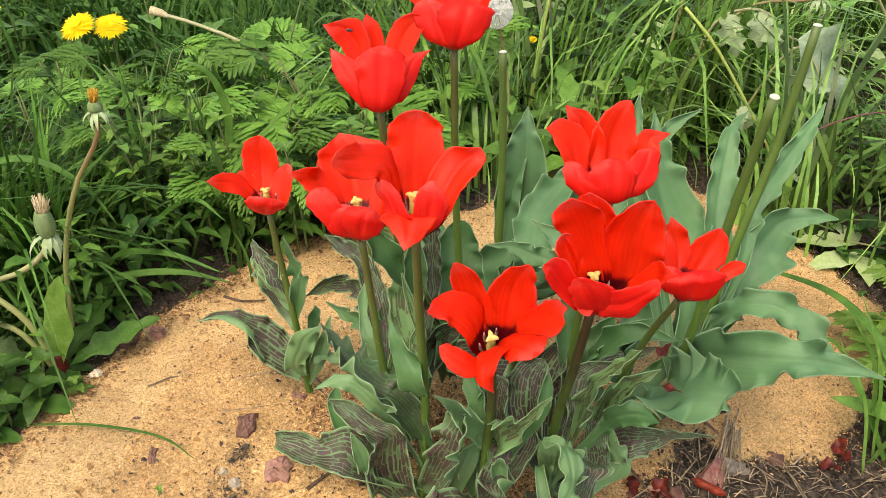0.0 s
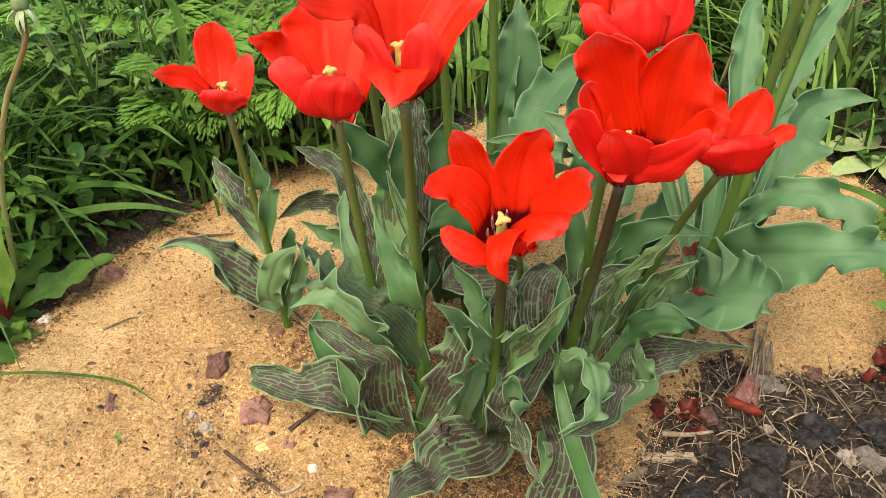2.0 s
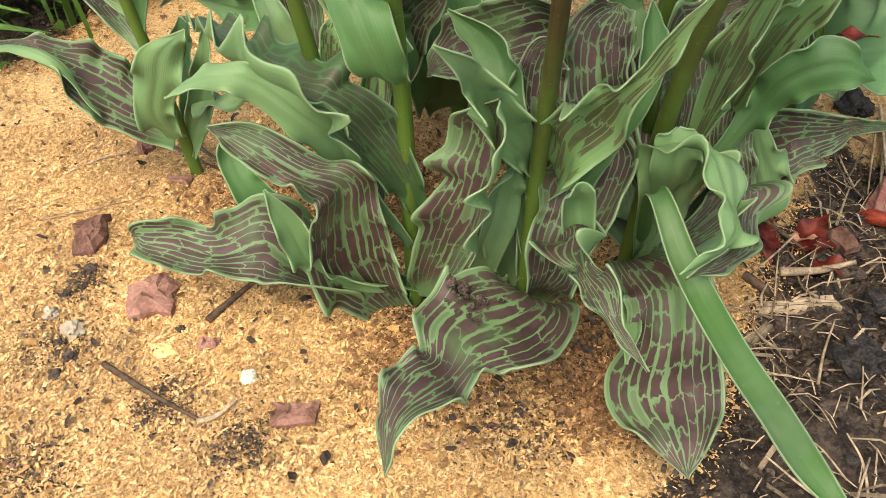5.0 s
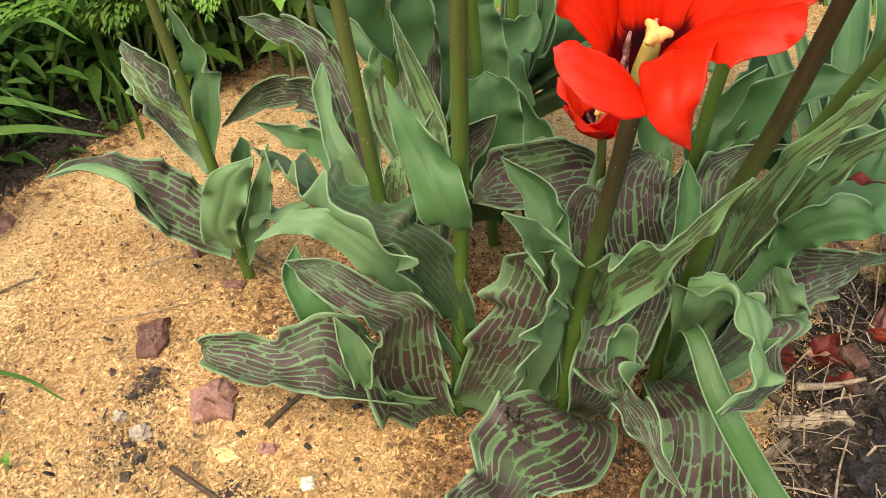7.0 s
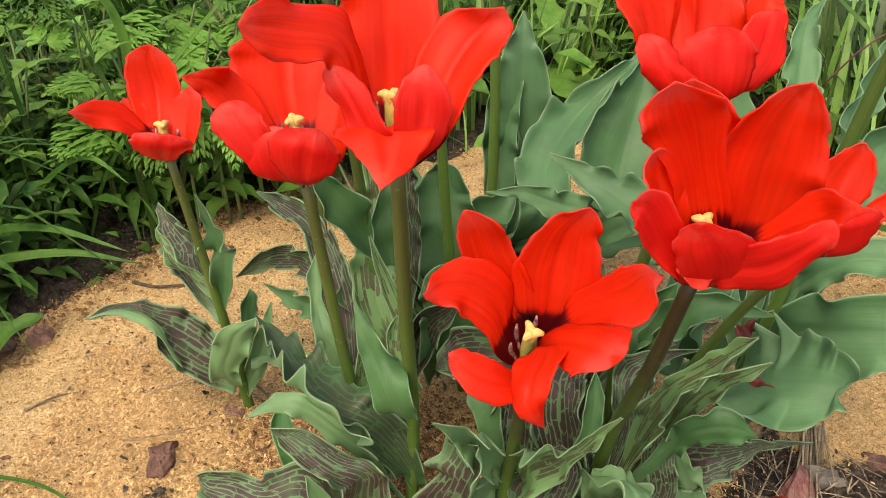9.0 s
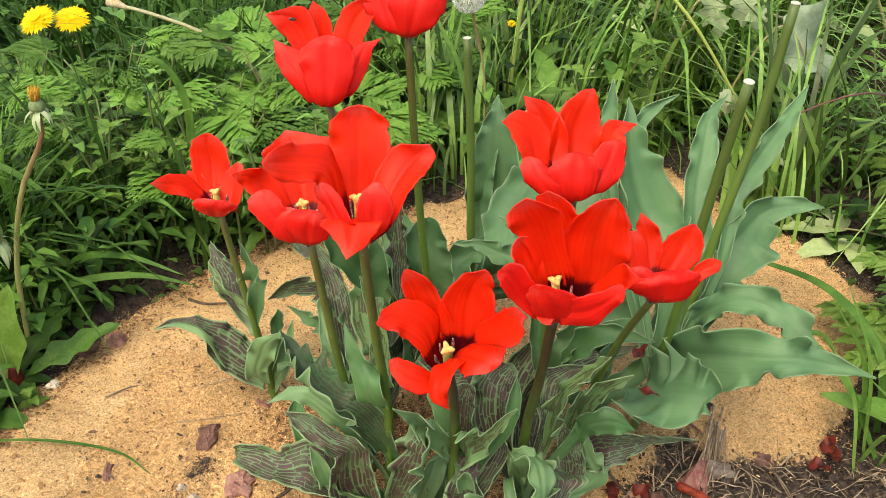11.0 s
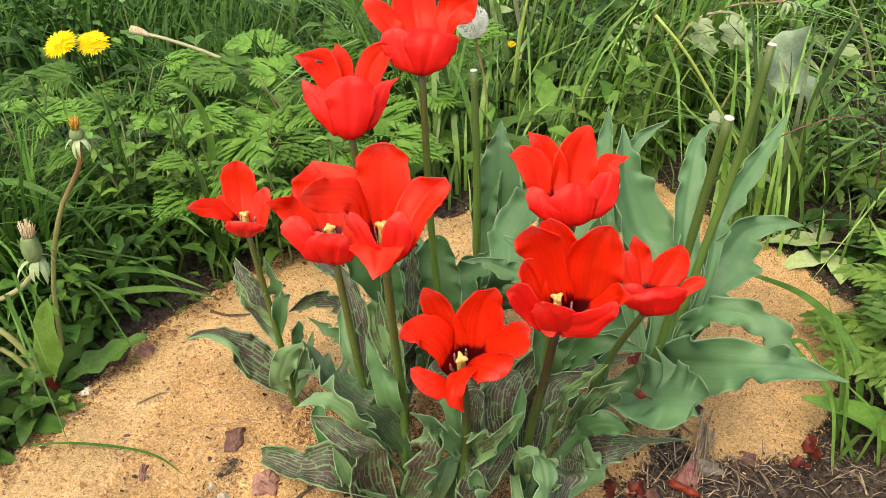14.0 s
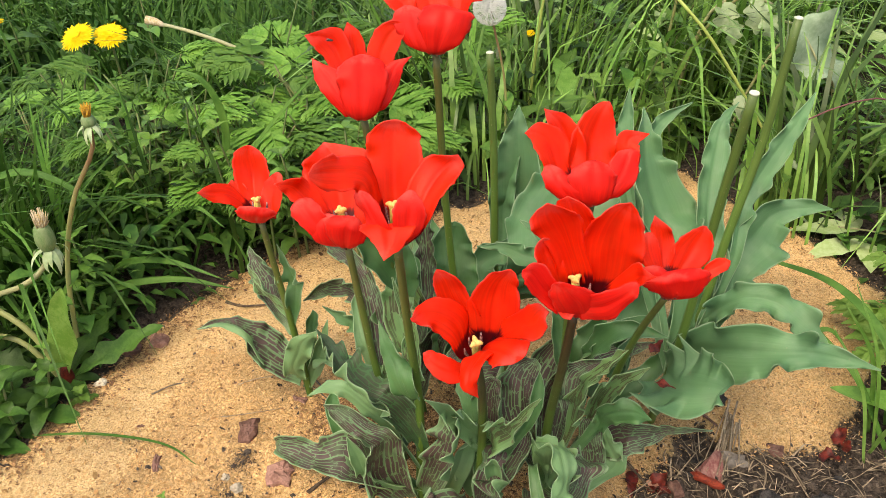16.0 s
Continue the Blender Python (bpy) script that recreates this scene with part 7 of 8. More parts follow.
for i in range(16):
    x, y = r0.uniform(0.08, 0.62), r0.uniform(1.55, 2.1)
    leafy_weed(x, y, r0.uniform(0.2, 0.3), r0.uniform(0.07, 0.11), 700 + i, 3, r0.choice((M_PALELEAF, M_YOUNG)), "cut weed with broad pale leaves lying on grass", 0.4, 0.42, 0.05, "cut_weed")
# docks at the far left, their dark green deepened to stand in for shade
for i in range(26):
    x, y = r0.uniform(-1.5, -0.45), r0.uniform(1.35, 2.5)
    rosette(x, y, 8, 0.19, 540 + i, "dock", "dock with broad dark green leaves, deepened to stand in for shade", M_SHADED_GREEN, 0.12, 0.34, rise=(0.3, 1.5))
# broad leaves further back
for i in range(46):
    x, y = r0.uniform(-1.3, 1.4), r0.uniform(1.35, 2.6)
    leafy_weed(x, y, r0.uniform(0.12, 0.26), r0.uniform(0.05, 0.09), 400 + i, r0.choice((3, 4)), label="broad-leaved weed in tall grass", wide=r0.choice((0.35, 0.5)), teeth=0.1)
for i, (x, y) in enumerate([(0.02, 1.30), (0.13, 1.38), (0.20, 1.30), (-0.02, 1.55), (0.30, 1.6), (0.36, 1.42), (-0.75, 1.5), (-0.95, 1.3), (-0.62, 1.62), (0.62, 1.65), (-1.05, 1.8), (0.9, 1.7), (-0.85, 1.05)]):
    rosette(x, y, 9, 0.21, 460 + i, "dandelion_plant", "dandelion rosette with long jagged green leaves", lobes=0.25, width=0.22, rise=(0.5, 1.6))
leafy_weed(0.262, 1.30, 0.18, 0.058, 520, 4, M_YOUNG, label="young ground elder with bright green leaves", wide=0.55)
leafy_weed(0.225, 1.27, 0.13, 0.052, 521, 4, M_YOUNG, label="young ground elder with bright green leaves", wide=0.55)
leafy_weed(0.33, 1.30, 0.14, 0.052, 522, 4, M_YOUNG, label="young ground elder with bright green leaves", wide=0.55)


def undergrowth(name, count, place, size, height, mat, label, seed):
    """Small pointed leaves at all heights and turns, joined, where nobody could count them."""
    r = np.random.RandomState(seed)
    x, y = place(r, count)
    m = len(x)
    z = surface(x, y) + r.uniform(0, 1, m) ** 1.6 * height
    a, l = r.uniform(0, 6.283, m), r.uniform(*size, m)
    up = r.uniform(-0.3, 0.7, m)
    u = np.stack([np.cos(a), np.sin(a), up], -1) * l[:, None]
    s = np.stack([-np.sin(a), np.cos(a), r.uniform(-0.4, 0.4, m)], -1) * (l * r.uniform(0.14, 0.26, m))[:, None]
    c = np.stack([x, y, z], -1)
    d = np.zeros((m, 3))
    d[:, 2] = -l * 0.12
    q = np.stack([c, c + u * 0.35 + s - d * 0.5, c + u * 0.4 + d * 0.3, c + u * 0.35 - s - d * 0.5, c + u * 0.75 + s * 0.6 + d, c + u * 0.75 - s * 0.6 + d, c + u + d * 3], 1).reshape(-1, 3)
    k = (np.arange(m) * 7)[:, None]
    f = [k + np.array([t]) for t in ([0, 2, 1, 1], [0, 3, 2, 2], [1, 2, 6, 4], [3, 5, 6, 2])]
    faces = [tuple(dict.fromkeys(t)) for t in np.concatenate(f).tolist()]
    return tagged(new(name, mesh_of(name, q, faces, mat)), label, "undergrowth", kind="stuff")


undergrowth("undergrowth", 8000, beyond_heap(-1.5, 1.6, 1.0, 2.6, 0.03, off_bare), (0.02, 0.055), 0.13, M_UNDER, "dense low green weeds and grass", 21)
undergrowth("left_undergrowth", 3600, beyond_heap(-0.9, -0.15, 0.72, 1.15, 0.03), (0.015, 0.04), 0.11, M_UNDER, "dense low weeds beside the heap", 22)
undergrowth("right_undergrowth", 900, beyond_heap(0.50, 0.95, 0.85, 1.25, 0.04, off_bare), (0.02, 0.045), 0.06, M_UNDER, "low weeds on bare soil", 23)
undergrowth("far_undergrowth", 7000, beyond_heap(-4.0, 4.4, 2.4, 6.0), (0.05, 0.14), 0.32, M_UNDER, "tall weeds further off", 24)


# ---- dandelions ----
def stalk(plant, pts, r0_, r1_, mat, name="stalk"):
    v, f, uv = tube(pts, (r0_, r1_), 8, 14)
    return part(name, mesh_of(name, v, f, mat, None, uv), plant)


def bracts(plant, at, count, length, seed):
    r = random.Random(seed)
    for q in range(count):
        a = 6.283 * q / count + r.uniform(-0.2, 0.2)
        v, f, uv = blade(at, (math.cos(a), math.sin(a), 0.1 + r.uniform(-0.35, 0.35)), (0, 0, 1), length * r.uniform(0.7, 1.1), length * 0.2, 1.3, 0, 0.2, 5, 3)
        part("bract", mesh_of("bract", v, f, M_WILT, None, uv), plant)


def closed_dandelion(plant, at, size, top=M_BUDTOP, seed=1, squat=1.0):
    """squat: how long the green bud is under its withered tuft."""
    x, y, z = at
    z0, z = z, z - (1 - squat) * 0.9 * size
    v, f, uv = tube([(x, y, z0), (x, y, z0 + 0.35 * size * squat), (x, y, z0 + 0.75 * size * squat), (x, y, z0 + size * squat)], (0.20 * size, 0.33 * size, 0.31 * size, 0.22 * size), 14, 10)
    part("bud", mesh_of("bud", v, f, M_BUD, None, uv), plant, "closed green dandelion bud")
    tuft = []
    r = random.Random(seed)
    for q in range(90):
        a, o = r.uniform(0, 6.283), r.uniform(0, 0.15) * size
        b = (x + math.cos(a) * o, y + math.sin(a) * o, z + 0.9 * size)
        tuft.append(tube([b, (b[0] + math.cos(a) * r.uniform(0, 0.16) * size + 0.06 * size, b[1] + math.sin(a) * r.uniform(0, 0.16) * size, z + r.uniform(1.15, 1.62) * size)], (0.035 * size, 0.014 * size), 4, 2))
    v, f, uv = joined(tuft)
    part("tuft", mesh_of("tuft", v, f, top, None, uv), plant, "withered tuft")
    bracts(plant, (x, y, z0 + 0.05 * size), 11, 1.0 * size, seed)


p = rosette(-0.362, 0.722, 0, 0.1, 600, "dandelion", "dandelion with jagged leaves, faded buds and reddish crown")
base = (-0.362, 0.722)
bz = ground_z(*base)
for way, l, w, lob, drp in [((0.22, -0.10, 1.25), 0.122, 0.036, 0.10, 0.2), ((0.80, 0.50, 0.55), 0.115, 0.034, 0.42, 0.35), ((0.2, 0.9, 0.8), 0.10, 0.028, 0.5, 0.5),
                            ((-0.9, -0.2, 0.7), 0.15, 0.040, 0.7, 0.8), ((-0.7, -0.7, 0.35), 0.14, 0.040, 0.7, 0.8), ((-0.9, 0.5, 0.5), 0.14, 0.034, 0.6, 0.7), ((-0.2, -0.8, 0.3), 0.08, 0.03, 0.2, 0.7), ((0.5, -0.5, 0.25), 0.045, 0.026, 0.1, 0.6)]:
    v, f, uv = blade((base[0], base[1], bz + 0.004), way, (0, -1, 0.25) if way[2] > 1 else (0, -0.5, 1), l, w, drp, 0, 0.22, 40, 7, 2.0, lob, 0.35, l * 50, 4.2)
    part("leaf", mesh_of("leaf", v, f, M_YOUNG if way[2] > 1 else M_DLEAF, None, uv), p)
v, f, uv = tube([(base[0], base[1], bz - 0.01), (base[0], base[1], bz + 0.012), (base[0] + 0.002, base[1], bz + 0.03)], (0.009, 0.008, 0.004), 9, 5)
part("crown", mesh_of("crown", v, f, M_DEADPETAL, None, uv), p, "reddish leaf bases")
stalk(p, [(base[0], base[1], bz), (-0.389, 0.72, 0.077), (-0.45, 0.72, 0.118), (-0.53, 0.72, 0.13)], 0.0036, 0.003, M_DSTEM)
stalk(p, [(base[0] - 0.004, base[1], bz), (-0.401, 0.72, 0.058), (-0.45, 0.72, 0.062), (-0.52, 0.73, 0.03)], 0.0032, 0.0028, M_DSTEM)
stalk(p, [(base[0] - 0.012, base[1] + 0.045, bz), (-0.363, 0.78, 0.112), (-0.329, 0.78, 0.201), (-0.29, 0.78, 0.262), (-0.288, 0.78, 0.285)], 0.0030, 0.0022, M_DSTEM)
closed_dandelion(p, (-0.287, 0.78, 0.283), 0.022, M_YELLOWED, 3, 0.5)
p = thing("dandelion", (-0.54, 0.745, ground_z(-0.54, 0.745)), "faded dandelion bud nodding on a pale curved stalk", "dandelion", "dandelions")
stalk(p, [(-0.54, 0.745, ground_z(-0.54, 0.745)), (-0.49, 0.75, 0.075), (-0.445, 0.75, 0.092), (-0.395, 0.75, 0.112), (-0.362, 0.75, 0.140), (-0.354, 0.75, 0.160)], 0.0034, 0.0028, M_DSTEM_PALE)
closed_dandelion(p, (-0.353, 0.75, 0.158), 0.031, M_BUDTOP, 4, 0.9)


def yellow_dandelion(x, y, h, size, tip, seed):
    r = random.Random(seed)
    z = ground_z(x, y)
    p = thing("dandelion_flower", (x, y, z), "open yellow dandelion flower on a green stalk", "dandelion", "dandelions")
    n3 = unit(tip)
    top = np.array([x + tip[0] * 0.02, y + tip[1] * 0.02, z + h])
    stalk(p, [(x, y, z), (x + tip[0] * 0.005, y, z + h * 0.5), top - n3 * 0.004], 0.0024, 0.002, M_WEEDSTEM)
    u = unit(np.cross(n3, (0.3, 0.8, 0.1)))
    w = np.cross(n3, u)
    rays = []
    for ring, (cnt, rad, lift) in enumerate(((64, 1.0, 0.06), (60, 0.88, 0.16), (50, 0.72, 0.28), (40, 0.55, 0.45), (30, 0.4, 0.8))):
        for q in range(cnt):
            a = 6.283 * (q + 0.5 * (ring % 2)) / cnt + r.uniform(-0.08, 0.08)
            d = u * math.cos(a) + w * math.sin(a) + n3 * (lift + r.uniform(-0.08, 0.08))
            rays.append(blade(top, d, n3, size * 0.5 * rad * r.uniform(0.9, 1.08), size * 0.085, 0.15, 0, 0.15, 3, 3, 1.6))
    v, f, uv = joined(rays)
    part("flower_disc", mesh_of("flower_disc", v, f, M_YELLOW, None, uv), p, "bright yellow ray florets")
    v, f, uv = tube([top - n3 * 0.012, top - n3 * 0.006, top], (0.003, 0.006, 0.007), 9, 4)
    part("calyx", mesh_of("calyx", v, f, M_BUD, None, uv), p)


yellow_dandelion(-0.608, 1.31, 0.192, 0.060, (-0.15, -0.6, 0.95), 1)
yellow_dandelion(-0.572, 1.33, 0.186, 0.056, (0.2, -0.5, 0.95), 2)
yellow_dandelion(-0.93, 1.55, 0.14, 0.026, (0, -0.2, 1), 3)
yellow_dandelion(-0.13, 1.75, 0.17, 0.036, (0.5, -0.6, 0.6), 4)
yellow_dandelion(-0.02, 1.95, 0.12, 0.03, (0, -0.4, 1), 5)
yellow_dandelion(0.10, 1.55, 0.12, 0.018, (0, -0.4, 1), 6)
p = thing("seed_head", (0.066, 1.25, ground_z(0.066, 1.25)), "white fluffy dandelion seed head on a thin stalk", "dandelion", "dandelions")
stalk(p, [(0.075, 1.25, ground_z(0.075, 1.25)), (0.078, 1.25, 0.15), (0.058, 1.25, 0.258)], 0.002, 0.0016, M_DSTEM)
r0 = random.Random(9)
fluff = []
for q in range(260):
    d = unit((r0.gauss(0, 1), r0.gauss(0, 1), r0.gauss(0, 1)))
    c0 = np.array((0.057, 1.25, 0.262))
    fluff.append(tube([c0 + d * 0.003, c0 + d * 0.020], (0.00025, 0.0002), 3, 1, False, True))
    t1 = unit(np.cross(d, (0.2, 0.5, 0.8)))
    t2 = np.cross(d, t1)
    for a in (0.0, 1.05, 2.1):
        e = t1 * math.cos(a) + t2 * math.sin(a)
        fluff.append(tube([c0 + d * 0.0235 - e * 0.005, c0 + d * 0.020, c0 + d * 0.0235 + e * 0.005], (0.0003, 0.0002), 3, 2, False, True))
v, f, uv = joined(fluff)
part("pappus", mesh_of("pappus", v, f, M_FLUFF, None, uv), p, "ball of white fluff")
p = thing("fallen_dandelion", (-0.26, 1.13, ground_z(-0.26, 1.13)), "spent dandelion on a pale leaning stalk", "dandelion", "dandelions")
stalk(p, [(-0.12, 1.12, ground_z(-0.12, 1.12)), (-0.20, 1.14, 0.17), (-0.264, 1.15, 0.227), (-0.359, 1.15, 0.264), (-0.385, 1.15, 0.270)], 0.003, 0.0024, M_DSTEM_PALE)
v, f, uv = tube([(-0.380, 1.15, 0.268), (-0.392, 1.15, 0.273), (-0.405, 1.15, 0.276)], (0.0025, 0.0055, 0.006), 10, 5)
part("spent_head", mesh_of("spent_head", v, f, M_BUDTOP, None, uv), p, "grey-brown spent head")


# ---- single grass blades and stalks that stand out ----
def long_blade(pts, width, label, mat=M_GRASS_DARK, name="grass_blade", fold=0.3, up=None):
    z = pts[0]
    c = spline(pts, 22)
    t = unit(np.gradient(c, axis=0))
    ref = np.array(up if up is not None else (0, -0.6, 0.8))
    side = unit(np.cross(t, ref))
    nor = np.cross(side, t)
    s = np.linspace(0, 1, 23)
    w = width / 2 * np.minimum(1, 0.6 + s) * (1 - s ** 3) + 0.0002
    g = np.stack([c + side * (w * v)[:, None] + nor * (abs(v) * fold * w)[:, None] for v in (-1, -0.5, 0, 0.5, 1)], 1)
    v, f, slots, uv = sheet(g, 0.0003, grid_normals(g))
    ob = new(name, mesh_of(name, v, f, (mat, mat), slots, uv))
    return tagged(ob, label, "grass blade", "grass blades")


def gz(x, y):
    return ground_z(x, y)


long_blade([(-0.60, 0.86, gz(-0.6, 0.86)), (-0.56, 0.89, 0.12), (-0.50, 0.90, 0.162), (-0.45, 0.90, 0.165), (-0.40, 0.90, 0.135), (-0.36, 0.89, 0.085)], 0.011, "long arching green grass blade")
long_blade([(-0.30, 1.0, gz(-0.3, 1.0)), (-0.262, 1.0, 0.12), (-0.252, 1.0, 0.205), (-0.272, 1.0, 0.25), (-0.31, 1.0, 0.262)], 0.012, "broad bluish green grass blade")
long_blade([(-0.31, 0.95, gz(-0.31, 0.95)), (-0.28, 0.95, 0.075), (-0.20, 0.95, 0.18), (-0.12, 0.95, 0.265), (-0.08, 0.95, 0.30)], 0.006, "thin straight green grass blade")
long_blade([(-0.38, 0.95, gz(-0.38, 0.95)), (-0.34, 0.94, 0.07), (-0.28, 0.93, 0.11), (-0.23, 0.90, 0.10)], 0.008, "bent green grass blade")
long_blade([(-0.40, 0.88, gz(-0.4, 0.88)), (-0.36, 0.87, 0.06), (-0.29, 0.86, 0.075), (-0.22, 0.85, 0.06)], 0.009, "green grass blade leaning over the sawdust")
long_blade([(-0.43, 0.84, gz(-0.43, 0.84)), (-0.36, 0.85, 0.04), (-0.28, 0.86, 0.05), (-0.215, 0.86, 0.04)], 0.010, "green grass blade leaning over the sawdust")
long_blade([(-0.365, 0.635, gz(-0.365, 0.635) + 0.003), (-0.275, 0.634, gz(-0.275, 0.634) + 0.006), (-0.20, 0.626, gz(-0.2, 0.626) + 0.005), (-0.163, 0.607, gz(-0.163, 0.607) + 0.003)], 0.004, "narrow grass blade lying on the sawdust", up=(0, 0.2, 1))
long_blade([(-0.36, 0.63, gz(-0.36, 0.63) + 0.003), (-0.37, 0.60, gz(-0.37, 0.6) + 0.006), (-0.395, 0.55, gz(-0.395, 0.55) + 0.004)], 0.002, "thin grass stalk lying on the sawdust", up=(0, 0.2, 1))
# clump at the heap's right corner
r0 = random.Random(31)
for i in range(8):
    x, y = r0.uniform(0.465, 0.53), r0.uniform(0.70, 0.78)
    a, h = r0.uniform(0, 6.28), r0.uniform(0.07, 0.17)
    long_blade([(x, y, gz(x, y)), (x + 0.02 * math.cos(a), y + 0.02 * math.sin(a), gz(x, y) + h * 0.6), (x + 0.06 * math.cos(a), y + 0.05 * math.sin(a), gz(x, y) + h)], r0.uniform(0.003, 0.006), "upright green grass blade in a clump beside bare soil", M_GRASS)
long_blade([(0.52, 0.735, gz(0.52, 0.735)), (0.515, 0.75, 0.09), (0.50, 0.77, 0.17), (0.47, 0.80, 0.22)], 0.011, "broad ribbed green blade beside bare soil", M_GRASS)
long_blade([(0.50, 0.76, gz(0.5, 0.76)), (0.495, 0.79, 0.055), (0.466, 0.86, 0.075), (0.425, 0.93, 0.06), (0.39, 0.96, 0.05)], 0.010, "long green blade arching over the sawdust", M_GRASS_DARK)
long_blade([(0.49, 0.72, gz(0.49, 0.72)), (0.455, 0.755, 0.05), (0.43, 0.80, 0.065), (0.445, 0.81, 0.06), (0.47, 0.80, 0.03)], 0.007, "dark curled green blade over the sawdust", M_GRASS_DARK)
rosette(0.555, 0.72, 7, 0.13, 620, "weed", "coarse weed with broad ribbed leaves beside bare soil", lobes=0.08, width=0.3, rise=(0.8, 1.8))


# ---- picked and wilted leaves, stalks on the right ----
def leaflet(p, base, way, l, w, mat, droop=0.3, teeth=0.1, up=(0, 0, 1)):
    v, f, uv = blade(base, way, up, l, w, droop, teeth, 0.15, 12, 7, wav=0.12, ph=l * 90)
    part("leaflet", mesh_of("leaflet", v, f, mat, None, uv), p)


zz = gz(0.55, 1.06)
p = thing("picked_leaf", (0.55, 1.06, zz), "pale wilting leaf of several leaflets lying on the sawdust", "leaf", "picked leaves")
stalk(p, [(0.60, 1.06, zz + 0.012), (0.56, 1.065, zz + 0.018), (0.52, 1.07, zz + 0.02)], 0.0014, 0.001, M_DSTEM_PALE)
leaflet(p, (0.545, 1.066, zz + 0.018), (-1, 0.12, 0.12), 0.085, 0.040, M_PALELEAF)
leaflet(p, (0.545, 1.045, zz + 0.014), (-1, -0.42, 0.10), 0.085, 0.036, M_PALELEAF)
leaflet(p, (0.55, 1.045, zz + 0.012), (-0.15, -1, 0.05), 0.055, 0.032, M_PALELEAF)
leaflet(p, (0.548, 1.075, zz + 0.015), (-0.4, 0.7, 0.25), 0.05, 0.03, M_PALELEAF)
p = thing("wilted_sprig", (0.43, 1.14, gz(0.43, 1.14)), "yellow-green stalk with limp greyish leaves", "leaf", "picked leaves")
stalk(p, [(0.30, 1.16, 0.30), (0.337, 1.15, 0.262), (0.385, 1.15, 0.194), (0.435, 1.15, 0.116), (0.47, 1.12, 0.05), (0.52, 1.10, gz(0.52, 1.1) + 0.003)], 0.0022, 0.0016, M_YSTALK)
for b, d, l in [((0.40, 1.15, 0.17), (0.1, -0.2, -1), 0.03), ((0.395, 1.15, 0.178), (-0.5, -0.2, -1), 0.035), ((0.45, 1.13, 0.09), (0.9, -0.1, 0.1), 0.04), ((0.47, 1.12, 0.05), (0.8, 0.1, 0.2), 0.045), ((0.49, 1.11, 0.03), (0.3, -0.6, -0.3), 0.035)]:
    leaflet(p, b, d, l, l * 0.75, M_WILT, 0.6, 0.25)
p = thing("wilted_sprig", (0.44, 1.38, gz(0.44, 1.38)), "cut stalk with drooping whitish lobed leaves", "leaf", "picked leaves")
stalk(p, [(0.34, 1.42, gz(0.34, 1.42)), (0.355, 1.39, 0.15), (0.385, 1.37, 0.232), (0.43, 1.36, 0.248), (0.46, 1.36, 0.235)], 0.0028, 0.002, M_DSTEM_PALE)
for b, d, l in [((0.435, 1.355, 0.246), (0.15, -0.3, -1), 0.055), ((0.450, 1.35, 0.225), (0.5, -0.2, -1), 0.045), ((0.40, 1.355, 0.24), (-0.3, -0.3, -1), 0.05), ((0.405, 1.35, 0.215), (0.2, -0.2, -1), 0.040)]:
    v, f, uv = blade(b, d, (0, -1, 0.35), l, l * 0.8, 0.35, 0, 0.2, 22, 9, 0.9, 0.42, 0.3, l * 70, 3.0)
    part("leaflet", mesh_of("leaflet", v, f, M_WILT, None, uv), p)
p = thing("grey_leaf", (0.53, 1.25, gz(0.53, 1.25)), "large limp grey-green leaf with pale veins", "leaf", "picked leaves")
v, f, uv = blade((0.470, 1.26, 0.235), (0.80, -0.12, -0.60), (0.35, -0.7, 0.62), 0.145, 0.090, 0.5, 0.0, 0.15, 30, 11, 0.8, 0.26, 0.6, 1.0, 4.0)
part("leaf_blade", mesh_of("leaf_blade", v, f, M_GREYLEAF, None, uv), p)
stalk(p, [(0.40, 1.28, gz(0.4, 1.28)), (0.43, 1.27, 0.15), (0.475, 1.26, 0.226), (0.52, 1.245, 0.165)], 0.0024, 0.0014, M_DSTEM_PALE)
p = thing("dry_stalk", (0.36, 1.42, gz(0.36, 1.42)), "brown bent weed stalk with a closed bud", "stalk", "stalks")
stalk(p, [(0.33, 1.45, gz(0.33, 1.45)), (0.36, 1.42, 0.15), (0.433, 1.40, 0.243), (0.50, 1.40, 0.251), (0.524, 1.40, 0.256)], 0.0026, 0.002, M_DSTEM)
closed_dandelion(p, (0.526, 1.40, 0.254), 0.03, M_BUDTOP, 8)
p = thing("dry_stalk", (0.34, 1.5, gz(0.34, 1.5)), "upright reddish brown stalk in the grass", "stalk", "stalks")
stalk(p, [(0.32, 1.5, gz(0.32, 1.5)), (0.34, 1.5, 0.2), (0.37, 1.5, 0.36)], 0.003, 0.0022, M_DSTEM)
p = thing("dry_stalk", (0.48, 1.0, gz(0.48, 1.0)), "thin red stalk arching over weeds", "stalk", "stalks")
stalk(p, [(0.60, 1.10, gz(0.6, 1.1)), (0.57, 1.06, 0.18), (0.50, 1.0, 0.235), (0.43, 1.0, 0.205), (0.40, 1.02, 0.15)], 0.0011, 0.0008, M_RSTALK)
